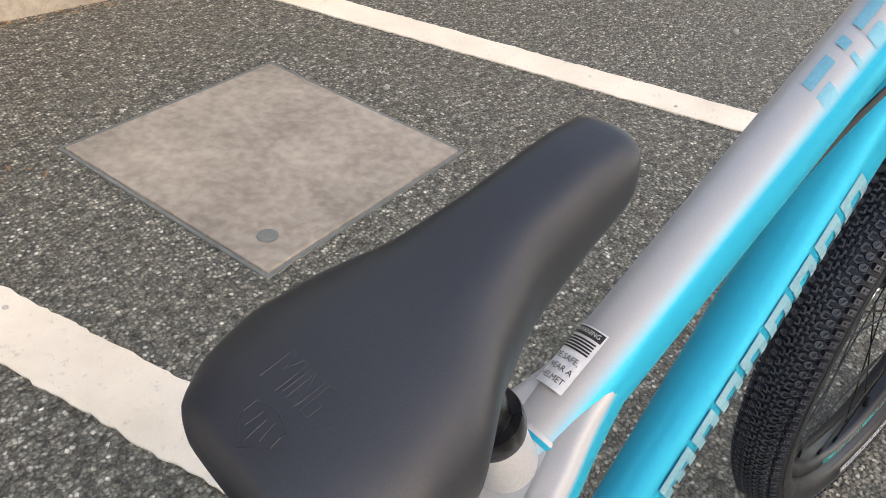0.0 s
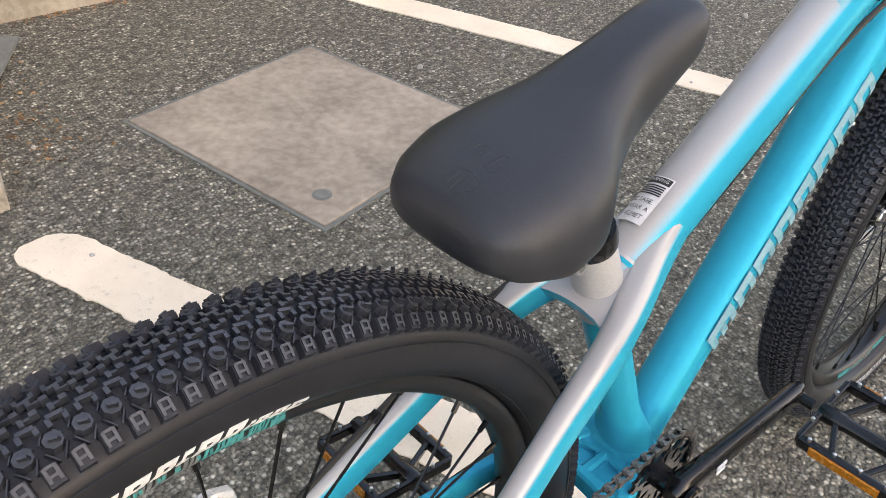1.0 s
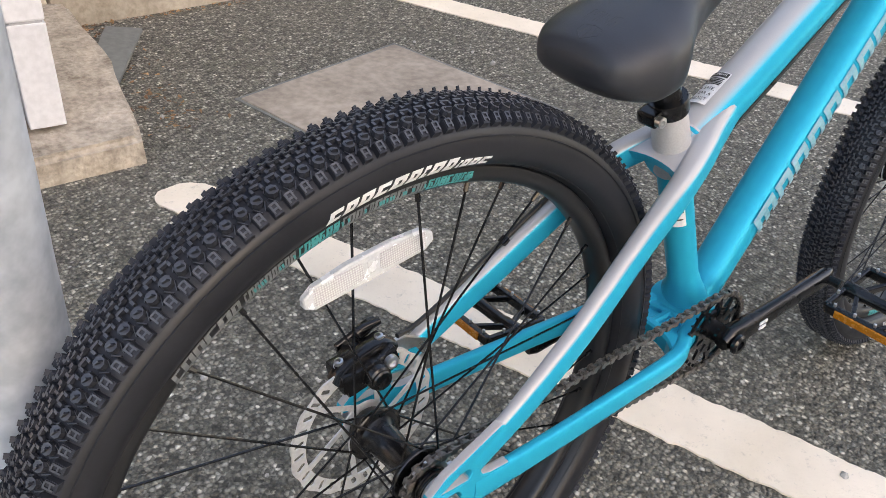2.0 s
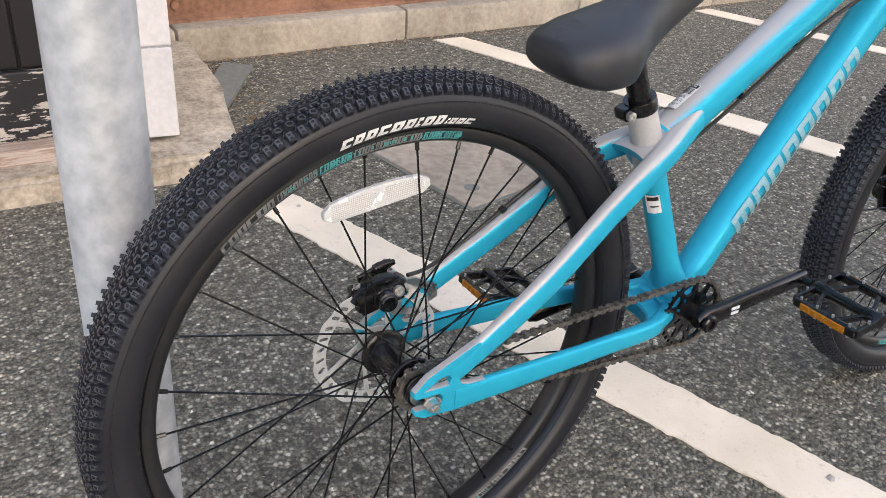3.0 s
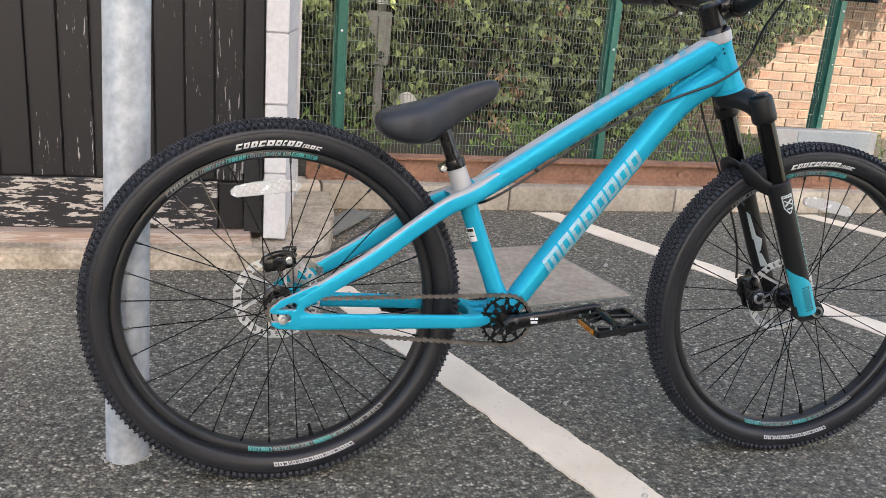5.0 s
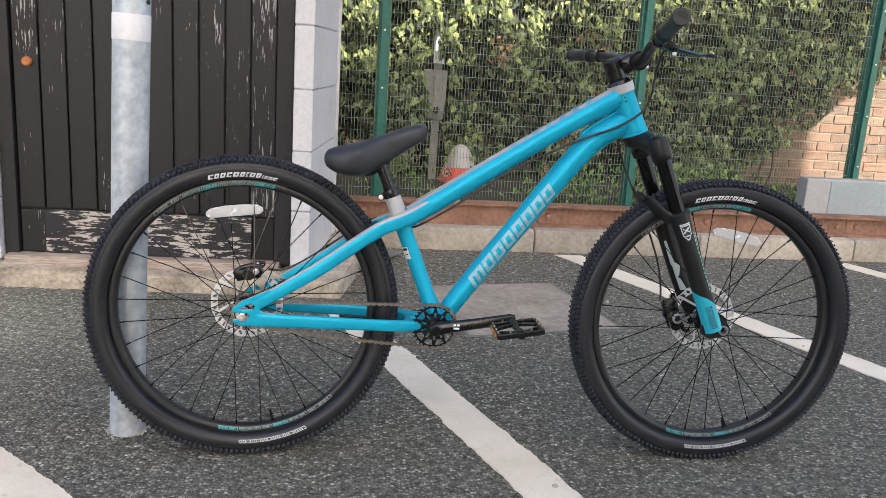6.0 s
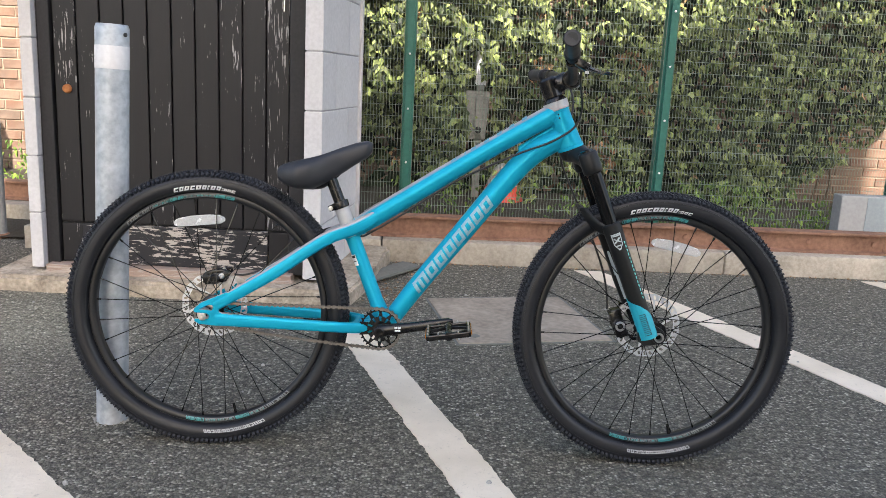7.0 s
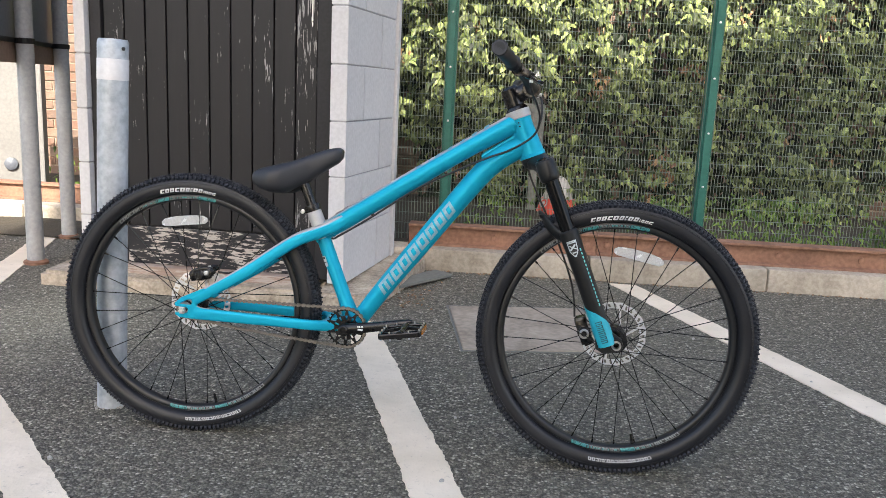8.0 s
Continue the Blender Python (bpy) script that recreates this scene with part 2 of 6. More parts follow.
RUST = surface("rusty_steel", (0.16, 0.08, 0.053), (0.36, 0.2, 0.137), 6, 50, 0.85, metal=0.1, bump=0.5)
KNOB_RUST = surface("orange_rust", (0.3, 0.1, 0.03), (0.45, 0.18, 0.06), 20, 90, 0.8)
GALV = surface("galvanised_steel", (0.3, 0.34, 0.39), (0.6, 0.64, 0.68), 13, 55, 0.5, metal=0.35, bump=0.15)
GALV_POST = surface("grey_sign_post", (0.3, 0.31, 0.325), (0.42, 0.43, 0.445), 8, 60, 0.6, metal=0.1)
BAND = surface("white_reflective_band", (0.68, 0.68, 0.7), (0.78, 0.78, 0.8), 8, 60, 0.5)
SIGN_BACK = surface("dark_grey_sign_back", (0.07, 0.08, 0.1), (0.1, 0.115, 0.14), 3, 60, 0.4)
SIGN_EDGE = surface("brown_sign_rail", (0.16, 0.1, 0.07), (0.24, 0.16, 0.12), 6, 60, 0.7)
WHITE_PAINT = surface("white_masonry_paint", (0.14, 0.14, 0.137), (0.19, 0.19, 0.185), 3, 60, 0.8)
FENCE_GREEN = surface("green_powder_coat", (0.012, 0.105, 0.082), (0.02, 0.145, 0.112), 5, 60, 0.45)
WIRE_GREEN = surface("green_grey_wire", (0.13, 0.17, 0.14), (0.2, 0.24, 0.205), 5, 60, 0.5, metal=0.2)
STEEL = surface("bright_steel", (0.5, 0.5, 0.5), (0.68, 0.68, 0.68), 30, 200, 0.32, metal=1.0, bump=0.05)
ROTOR = surface("brushed_rotor", (0.6, 0.605, 0.61), (0.75, 0.755, 0.76), 40, 300, 0.42, metal=0.5, bump=0.05)
CHAIN = surface("oiled_chain", (0.12, 0.108, 0.098), (0.27, 0.245, 0.22), 60, 300, 0.42, metal=0.8)
BLACK_METAL = surface("black_anodised", (0.004, 0.004, 0.0046), (0.008, 0.008, 0.009), 30, 200, 0.24, metal=0.2, bump=0.05, spec=0.6)
BLACK_MATT = surface("matt_black_lacquer", (0.008, 0.0085, 0.009), (0.014, 0.0145, 0.0155), 12, 200, 0.42, bump=0.05, spec=0.3)
STANCHION = surface("black_stanchion", (0.004, 0.004, 0.0042), (0.006, 0.006, 0.0062), 20, 200, 0.13, bump=0.0, spec=0.22)
RUBBER = surface("tyre_rubber", (0.0088, 0.0096, 0.0128), (0.015, 0.0162, 0.0208), 18, 250, 0.42, bump=0.12, depth=0.0006, spec=0.42)
RIM_BLACK = surface("satin_black_rim", (0.008, 0.0087, 0.0105), (0.014, 0.015, 0.0175), 14, 200, 0.36, bump=0.05, spec=0.45)
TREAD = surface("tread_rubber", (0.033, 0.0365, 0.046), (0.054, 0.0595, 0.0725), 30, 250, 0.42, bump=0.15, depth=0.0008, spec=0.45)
# darker copy of the tread rubber, standing in for shade around the knobs
TREAD_SHADE = surface("shaded_tread_rubber", (0.0175, 0.0195, 0.0258), (0.0295, 0.0325, 0.041), 30, 250, 0.55, bump=0.1, depth=0.0005, spec=0.2)
SADDLE = surface("saddle_vinyl", (0.0175, 0.0195, 0.025), (0.028, 0.0305, 0.037), 9, 900, 0.46, bump=0.25, depth=0.0004, spec=0.45)
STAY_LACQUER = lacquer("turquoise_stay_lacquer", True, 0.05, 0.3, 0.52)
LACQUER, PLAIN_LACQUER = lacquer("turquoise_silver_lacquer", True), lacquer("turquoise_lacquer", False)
SILVER = surface("silver_lacquer", (0.4, 0.4, 0.405), (0.48, 0.48, 0.485), 12, 600, 0.4, metal=0.15, bump=0.03, coat=0.2)
TEAL = surface("turquoise_print", (0.0, 0.34, 0.46), (0.0, 0.4, 0.53), 20, 300, 0.4, bump=0.03)
MINT = surface("mint_print", (0.1, 0.5, 0.48), (0.16, 0.6, 0.56), 20, 300, 0.5, bump=0.03)
PRINT_WHITE = surface("white_print", (0.68, 0.68, 0.68), (0.8, 0.8, 0.8), 40, 300, 0.55, bump=0.05)
SIDE_PRINT = surface("worn_white_print", (0.33, 0.33, 0.34), (0.5, 0.5, 0.51), 60, 300, 0.55, bump=0.05)
PRINT_SILVER = surface("silver_print", (0.4, 0.46, 0.48), (0.5, 0.56, 0.58), 30, 300, 0.35, metal=0.15, bump=0.03)
TUBE_PRINT = surface("pale_blue_silver_print", (0.15, 0.37, 0.45), (0.24, 0.45, 0.52), 14, 300, 0.35, metal=0.15, bump=0.03)
FADED_PRINT = surface("faded_turquoise_print", (0.1, 0.35, 0.44), (0.16, 0.4, 0.49), 14, 300, 0.4, metal=0.15, bump=0.03)
PRINT_BLACK = surface("black_print", (0.012, 0.012, 0.012), (0.02, 0.02, 0.02), 30, 300, 0.45, bump=0.03)
RIM_GREY = surface("dull_silver_decal", (0.12, 0.13, 0.135), (0.2, 0.21, 0.215), 60, 300, 0.4, bump=0.03)
RIM_MINT = surface("dull_mint_decal", (0.03, 0.24, 0.25), (0.06, 0.33, 0.33), 60, 300, 0.4, bump=0.03)
REFLECTOR = surface("white_reflector_plastic", (0.64, 0.66, 0.67), (0.78, 0.8, 0.81), 70, 500, 0.25, bump=0.5, depth=0.001)
REFLECTOR.node_tree.nodes["Principled BSDF"].inputs["Transmission Weight"].default_value = 0.25
PRISM = prism_material()
AMBER = surface("amber_reflector_plastic", (0.34, 0.105, 0.006), (0.5, 0.18, 0.012), 200, 500, 0.25, bump=0.6, depth=0.001)
CONE_RED = surface("red_cone_plastic", (0.55, 0.05, 0.03), (0.72, 0.09, 0.05), 6, 60, 0.5)
CONE_WHITE = surface("white_cone_sleeve", (0.36, 0.34, 0.32), (0.48, 0.46, 0.43), 6, 60, 0.4)
BOX_PALE = surface("pale_grey_panel", (0.32, 0.325, 0.33), (0.39, 0.395, 0.4), 4, 60, 0.5)
BOX_BLUE = surface("blue_grey_panel", (0.26, 0.31, 0.34), (0.32, 0.37, 0.4), 4, 60, 0.4)
POST_CONCRETE = surface("grey_post_concrete", (0.13, 0.13, 0.12), (0.25, 0.245, 0.225), 8, 60, 0.9, bump=0.6)
RENDER_WALL = surface("plain_render", (0.4, 0.36, 0.31), (0.5, 0.45, 0.39), 2, 30, 0.9)
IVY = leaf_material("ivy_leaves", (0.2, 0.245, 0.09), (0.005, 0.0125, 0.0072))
# darker copy of the ivy leaf: shade of the gaps put into its colour
IVY_SHADE = leaf_material("shaded_ivy_leaves", (0.03, 0.045, 0.02), (0.004, 0.009, 0.005))
DEAD_LEAF = leaf_material("dry_leaves", (0.34, 0.2, 0.1), (0.14, 0.08, 0.045))
WEED = leaf_material("weed_leaves", (0.16, 0.24, 0.05), (0.05, 0.1, 0.02))
STEM_WOOD = surface("ivy_stem", (0.07, 0.05, 0.035), (0.14, 0.1, 0.07), 15, 80, 0.9)
SOIL = surface("dark_soil", (0.03, 0.025, 0.018), (0.06, 0.05, 0.035), 8, 60, 0.95, bump=0.8, depth=0.01)
BRICK = brick_material()
PEBBLE = surface("pale_pebble", (0.3, 0.285, 0.26), (0.5, 0.48, 0.44), 30, 200, 0.8)


# ---------------------------------------------------------------- mesh helpers
def part(name, bm, material, parent=None, label="", smooth=False, m=None):
    """Links a bmesh (or a mesh) as one object, under its thing if there is one. material: one, or a list in the order of the face indices."""
    if isinstance(bm, bmesh.types.BMesh):
        me = bpy.data.meshes.new(name)
        bmesh.ops.recalc_face_normals(bm, faces=bm.faces) if len(bm.faces) < 30000 else None
        bm.to_mesh(me)
        bm.free()
        for mt in material if isinstance(material, list) else [material]:
            me.materials.append(mt)
        if smooth:
            me.polygons.foreach_set("use_smooth", [True] * len(me.polygons))
            if smooth != "all":
                me.set_sharp_from_angle(angle=radians(38))
    else:
        me = bm
    ob = new(name, me)
    ob.parent = parent
    if m is not None:
        ob.matrix_basis = m
    if label:
        ob["label"] = label
    return ob


def empty(name, m=None):
    ob = new(name)
    ob.empty_display_size = 0.05
    if m is not None:
        ob.matrix_basis = m
    return ob


def box_into(bm, size, m, bevel=0.0, taper=1.0, mat=0):
    vs = []
    for z in (-0.5, 0.5):
        k = taper if z > 0 else 1.0
        for x, y in ((-0.5, -0.5), (0.5, -0.5), (0.5, 0.5), (-0.5, 0.5)):
            vs.append(bm.verts.new(m @ Vector((x * size[0] * k, y * size[1] * k, z * size[2]))))
    fs = [bm.faces.new([vs[i] for i in ids]) for ids in ((3, 2, 1, 0), (4, 5, 6, 7), (0, 1, 5, 4), (1, 2, 6, 5), (2, 3, 7, 6), (3, 0, 4, 7))]
    for f in fs:
        f.material_index = mat
    if bevel:
        out = bmesh.ops.bevel(bm, geom=list({e for f in fs for e in f.edges}), offset=bevel, segments=2, affect="EDGES", profile=0.6)
        for f in out["faces"]:
            f.material_index = mat
    return fs


def box(size, m=Matrix(), bevel=0.0, taper=1.0):
    bm = bmesh.new()
    box_into(bm, size, m, bevel, taper)
    return bm


def smooth_path(pts, steps=6):
    """Catmull-Rom through the points."""
    p = [Vector(v) for v in pts]
    p = [2 * p[0] - p[1]] + p + [2 * p[-1] - p[-2]]
    out = []
    for a, b, c, d in zip(p, p[1:], p[2:], p[3:]):
        for i in range(steps):
            t = i / steps
            out.append(0.5 * (2 * b + (c - a) * t + (2 * a - 5 * b + 4 * c - d) * t * t + (3 * b - a - 3 * c + d) * t ** 3))
    return out + [p[-2]]


def spread(values, n):
    xs = np.linspace(0, len(values) - 1, n)
    return [float(v) for v in np.interp(xs, range(len(values)), values)]


def tube_into(bm, pts, radius, seg=12, flat=1.0, side=(0, 1, 0), caps=True, mat=0, square=1.0):
    """A tube along the points. radius: one or a list; flat: the width along side, as a share of the other;
    square: below 1 for a rounded box section."""
    pts = [Vector(p) for p in pts]
    n = len(pts)
    rad = spread(radius, n) if isinstance(radius, (list, tuple)) else [radius] * n
    wid = spread(flat, n) if isinstance(flat, (list, tuple)) else [flat] * n
    rings = []
    ref = Vector(side)
    for i, p in enumerate(pts):
        t = (pts[min(i + 1, n - 1)] - pts[max(i - 1, 0)]).normalized()
        s = (ref - t * ref.dot(t))
        s = s.normalized() if s.length > 1e-4 else t.orthogonal().normalized()
        u = t.cross(s)
        ref = s if abs(Vector(side).dot(t)) > 0.7 else Vector(side)
        ring = []
        for k in range(seg):
            c, sn = math.cos(2 * math.pi * k / seg), math.sin(2 * math.pi * k / seg)
            c, sn = math.copysign(abs(c) ** square, c), math.copysign(abs(sn) ** square, sn)
            ring.append(bm.verts.new(p + rad[i] * (c * s * wid[i] + sn * u)))
        rings.append(ring)
    fs = []
    for a, b in zip(rings, rings[1:]):
        for k in range(seg):
            fs.append(bm.faces.new((a[k], a[(k + 1) % seg], b[(k + 1) % seg], b[k])))
    if caps:
        fs += [bm.faces.new(rings[0][::-1]), bm.faces.new(rings[-1])]
    for f in fs:
        f.material_index = mat
    return fs


def tube(pts, radius, seg=12, **more):
    bm = bmesh.new()
    tube_into(bm, pts, radius, seg, **more)
    return bm


def lathe_into(bm, profile, seg=48, closed=False, axis="y", at=(0, 0, 0), mat=0):
    """Turns (radius, along) pairs about an axis."""
    rings, at = [], Vector(at)
    for k in range(seg):
        a = 2 * math.pi * k / seg
        c, s = math.cos(a), math.sin(a)
        ring = []
        for r, h in profile:
            v = Vector((r * c, h, r * s)) if axis == "y" else Vector((r * c, r * s, h))
            ring.append(bm.verts.new(at + v))
        rings.append(ring)
    last = len(profile) if closed else len(profile) - 1
    for k in range(seg):
        a, b = rings[k], rings[(k + 1) % seg]
        for i in range(last):
            j = (i + 1) % len(profile)
            f = bm.faces.new((a[i], b[i], b[j], a[j]))
            f.material_index = mat
    if not closed:
        for i in (0, -1):
            if profile[i][0] > 1e-5:
                f = bm.faces.new([r[i] for r in rings])
                f.material_index = mat


def lathe(profile, seg=48, closed=False, axis="y", at=(0, 0, 0)):
    bm = bmesh.new()
    lathe_into(bm, profile, seg, closed, axis, at)
    return bm


def plate(outer, holes, thick, m=Matrix()):
    """A flat plate in x and z with holes through it, thick along y."""
    bm = bmesh.new()
    edges = []
    for loop in [outer] + holes:
        vs = [bm.verts.new((x, 0, z)) for x, z in loop]
        edges += [bm.edges.new((a, b)) for a, b in zip(vs, vs[1:] + vs[:1])]
    faces = bmesh.ops.triangle_fill(bm, use_beauty=True, use_dissolve=False, edges=edges)["geom"]
    faces = [f for f in faces if isinstance(f, bmesh.types.BMFace)]
    grown = bmesh.ops.extrude_face_region(bm, geom=faces)["geom"]
    bmesh.ops.translate(bm, vec=(0, thick, 0), verts=[v for v in grown if isinstance(v, bmesh.types.BMVert)])
    bmesh.ops.translate(bm, vec=(0, -thick / 2, 0), verts=bm.verts)
    bmesh.ops.transform(bm, matrix=m, verts=bm.verts)
    return bm


def soften(bm, offset, segments=2):
    bm.normal_update()
    sharp = [e for e in bm.edges if len(e.link_faces) == 2 and e.calc_face_angle(0) > 0.5]
    bmesh.ops.bevel(bm, geom=sharp, offset=offset, segments=segments, affect="EDGES", profile=0.6)
    return bm


def disc_loop(r, n, x=0.0, z=0.0, k=1.0):
    return [(x + r * math.cos(2 * math.pi * i / n), z + k * r * math.sin(2 * math.pi * i / n)) for i in range(n)]


def soft_rect(w, h, r, x=0.0, z=0.0, n=4):
    out = []
    for cx, cz, a0 in ((w / 2 - r, h / 2 - r, 0), (-w / 2 + r, h / 2 - r, 90), (-w / 2 + r, -h / 2 + r, 180), (w / 2 - r, -h / 2 + r, 270)):
        out += [(x + cx + r * math.cos(radians(a0 + 90 * i / n)), z + cz + r * math.sin(radians(a0 + 90 * i / n))) for i in range(n + 1)]
    return out


# ---------------------------------------------------------------- ground
BACK = pose(0.4, 2.35, 0, 0, 0, 2.7)  # the fence line: u along it, v behind it


def back(u, v, z, rx=0, ry=0, rz=0):
    return BACK @ pose(u, v, z, rx, ry, rz)


def structure(ob, label, category):
    return tagged(ob, label, category, kind="structure")


bm = bmesh.new()
bmesh.ops.create_grid(bm, x_segments=8, y_segments=8, size=300)
structure(part("ground", bm, TARMAC), "worn dark grey tarmac of a car park", "ground")


def ragged(a, b, step=0.012, amount=0.0055, seed=0.0):
    a, b = Vector((*a, 0)), Vector((*b, 0))
    n = max(2, int((b - a).length / step))
    side = Vector((-(b - a).y, (b - a).x, 0)).normalized()
    out = []
    for i in range(n + 1):
        p = a.lerp(b, i / n)
        k = noise.noise(Vector((p.x * 55, p.y * 55, seed))) + 0.8 * noise.noise(Vector((p.x * 14, p.y * 14, seed + 9)))
        out.append(p + side * k * amount)
    return out


def road_line(name, left, right, label, round_end=False, seed=1.0):
    """A painted stripe between two ragged edges, a film of paint above the tarmac."""
    l, r = ragged(*left, seed=seed), ragged(*right, seed=seed + 5)
    n = min(len(l), len(r))
    l, r = [l[round(i * (len(l) - 1) / (n - 1))] for i in range(n)], [r[round(i * (len(r) - 1) / (n - 1))] for i in range(n)]
    if round_end:
        for i in range(5):
            k = (1 - ((5 - i) / 5.5) ** 2) ** 0.5
            mid = (l[i] + r[i]) / 2
            l[i], r[i] = mid + (l[i] - mid) * k, mid + (r[i] - mid) * k
    bm = bmesh.new()
    rows = []
    for a, b in zip(l, r):
        rows.append([bm.verts.new((p.x, p.y, z)) for p, z in ((a, 0.0005), (a, 0.004), (b, 0.004), (b, 0.0005))])
    for p, q in zip(rows, rows[1:]):
        for i in range(3):
            bm.faces.new((p[i], p[i + 1], q[i + 1], q[i]))
    bm.faces.new(rows[0])
    bm.faces.new(rows[-1][::-1])
    structure(part(name, bm, PAINT_LINE), label, "road marking")


road_line("bay_line", ((0.128, 1.055), (1.536, -2.67)), ((0.248, 1.075), (1.667, -2.67)), "thick white bay line with ragged worn edges", True, 1)
road_line("bay_line", ((1.222, 2.04), (3.391, -2.9)), ((1.352, 2.04), (3.529, -2.9)), "narrow white bay line ending at the kerb", False, 3)
road_line("bay_line", ((2.68, 2.1), (4.88, -2.9)), ((2.79, 2.11), (4.995, -2.9)), "narrow white bay line at the end of the bays", False, 5)
road_line("bay_line", ((-1.97, 2.35), (-1.26, 0.45)), ((-1.85, 2.35), (-1.14, 0.45)), "narrow white bay line beside the sign posts", False, 7)
road_line("hatch_line", ((-0.997, 0.268), (0.063, -0.741)), ((-0.92, 0.349), (0.14, -0.66)), "white slanting road marking with ragged edges", False, 9)

# access cover set in the tarmac
cover = empty("access_cover", pose(0.85, 1.154, 0, 0, 0, 12.3))
tagged(cover, "square buff concrete access cover flush in the tarmac", "cover")
part("lid", box((0.574, 0.588, 0.02), pose(0, 0, -0.004), 0.004), COVER, cover)
bm = bmesh.new()
for sx, sy, w, h in ((0, 0.3, 0.596, 0.008), (0, -0.3, 0.596, 0.008), (0.293, 0, 0.008, 0.592), (-0.293, 0, 0.008, 0.592)):
    box_into(bm, (w, h, 0.02), pose(sx, sy, -0.0065))
part("rim", bm, SLATE, cover)
part("lifting_key_hole", lathe([(0.016, 0.0), (0.02, 0.002), (0.013, 0.0028), (0.0, 0.0012)], 16, axis="z", at=(-0.215, -0.22, 0.006)), SLATE, cover, "grey plugged key hole")

bm = plate([(-0.1, -0.22), (0.1, 0.135), (0.01, 0.175), (-0.03, 0.1), (-0.085, -0.015), (-0.098, -0.12)], [], 0.011, pose(0, 0, 0, -90, 0, 0))
for v in bm.verts:
    v.co = Vector((v.co.x, v.co.y, v.co.z + 0.003 * noise.noise(v.co * 18)))
tagged(part("slate_tile", bm, SLATE, None, m=pose(0.358, 1.766, 0.021, 1.5, 5, 0)), "broken grey slate tile lying against the step", "tile")

rnd = random.Random(5)
bm = bmesh.new()
for i in range(100):
    x, y = rnd.uniform(-1.0, 2.6), rnd.uniform(-0.9, 2.0)
    s = rnd.uniform(0.003, 0.0075) * (1.5 if i < 6 else 1)
    if i > 55:
        # crumbled grout round the foot of the bollard
        t, d, s = rnd.uniform(0, 2 * math.pi), 0.039 + abs(rnd.gauss(0, 0.006)), rnd.uniform(0.002, 0.0048)
        x, y = -0.282 + d * math.cos(t), 0.07 + d * math.sin(t)
    geo = bmesh.ops.create_icosphere(bm, subdivisions=1, radius=s, matrix=pose(x, y, s * 0.35, 0, 0, rnd.uniform(0, 360)))
    for v in geo["verts"]:
        v.co = Vector((x, y, s * 0.35)) + (v.co - Vector((x, y, s * 0.35))) * (1 + 0.35 * noise.noise(v.co * 200))
tagged(part("loose_grit", bm, PEBBLE), "pale loose chippings scattered on the tarmac", "grit", kind="stuff")


# ---------------------------------------------------------------- store with the black door
def crumble(bm, amount, scale):
    bmesh.ops.subdivide_edges(bm, edges=bm.edges, cuts=3, use_grid_fill=True)
    for v in bm.verts:
        v.co += Vector(noise.noise_vector(v.co * scale)) * amount


bm = bmesh.new()
quad = [(-1.25, 1.212), (0.19, 1.188), (0.262, 1.574), (0.3, 2.03), (0.2, 2.1), (-1.25, 2.1)]
low = [bm.verts.new((x, y, -0.01)) for x, y in quad]
top = [bm.verts.new((x, y, 0.064 if y < 1.3 else 0.078)) for x, y in quad]
bm.faces.new(top)
for i in range(6):
    bm.faces.new((low[i], low[(i + 1) % 6], top[(i + 1) % 6], top[i]))
bmesh.ops.bevel(bm, geom=[e for e in bm.edges if all(v in top for v in e.verts)], offset=0.014, segments=3, affect="EDGES")
bmesh.ops.triangulate(bm, faces=bm.faces)
bmesh.ops.subdivide_edges(bm, edges=[e for e in bm.edges if e.calc_length() > 0.25], cuts=5)
for v in bm.verts:
    if v.co.z > 0.0:
        v.co += Vector(noise.noise_vector(v.co * 9)) * 0.006
structure(part("door_step", bm, CONCRETE, smooth=True), "rough buff concrete plinth with a chipped corner", "step")

block_meshes = {}


def block_mesh(length, thick, high):
    key = (round(length, 3), round(thick, 3))
    if key not in block_meshes:
        bm = box((length, thick, high), Matrix(), 0.004)
        me = bpy.data.meshes.new("block")
        bm.to_mesh(me)
        bm.free()
        me.materials.append(BLOCK)
        block_meshes[key] = me
    return block_meshes[key]


def block_wall(name, m, length, courses, thick, label, offset):
    """A wall of painted blocks round a recessed core; x along the wall, its outer face at -thick / 2."""
    wall = structure(part(name, box((length - 0.012, thick - 0.012, courses * 0.2265 - 0.01), pose(length / 2, 0, courses * 0.11325)), JOINT, m=m), label, "wall")
    for c in range(courses):
        x = 0.0
        first = 0.44 if c % 2 == offset else 0.215
        while x < length - 0.02:
            run = min(first if x == 0 else 0.44, length - x)
            part("block", block_mesh(run - 0.005, thick, 0.2215), BLOCK, wall, m=pose(x + run / 2, 0, (c + 0.5) * 0.2265))
            x += run
    return wall


SIDE_TURN = 90 - 6.0
block_wall("wall_east", pose(0.03, 1.285, 0.08, 0, 0, SIDE_TURN), 0.65, 11, 0.072, "grey painted concrete block side wall", 0)
block_wall("wall_west", pose(-1.075, 1.285, 0.08, 0, 0, 90), 0.66, 11, 0.048, "grey painted block wall end beside the black door", 1)
structure(part("wall_north", box((1.25, 0.06, 2.45), pose(-0.48, 1.965, 1.31)), BLOCK), "plain back wall of the store", "wall")
structure(part("ceiling", box((1.5, 0.9, 0.08), pose(-0.46, 1.62, 2.63)), CONCRETE), "flat concrete roof slab of the store", "roof")

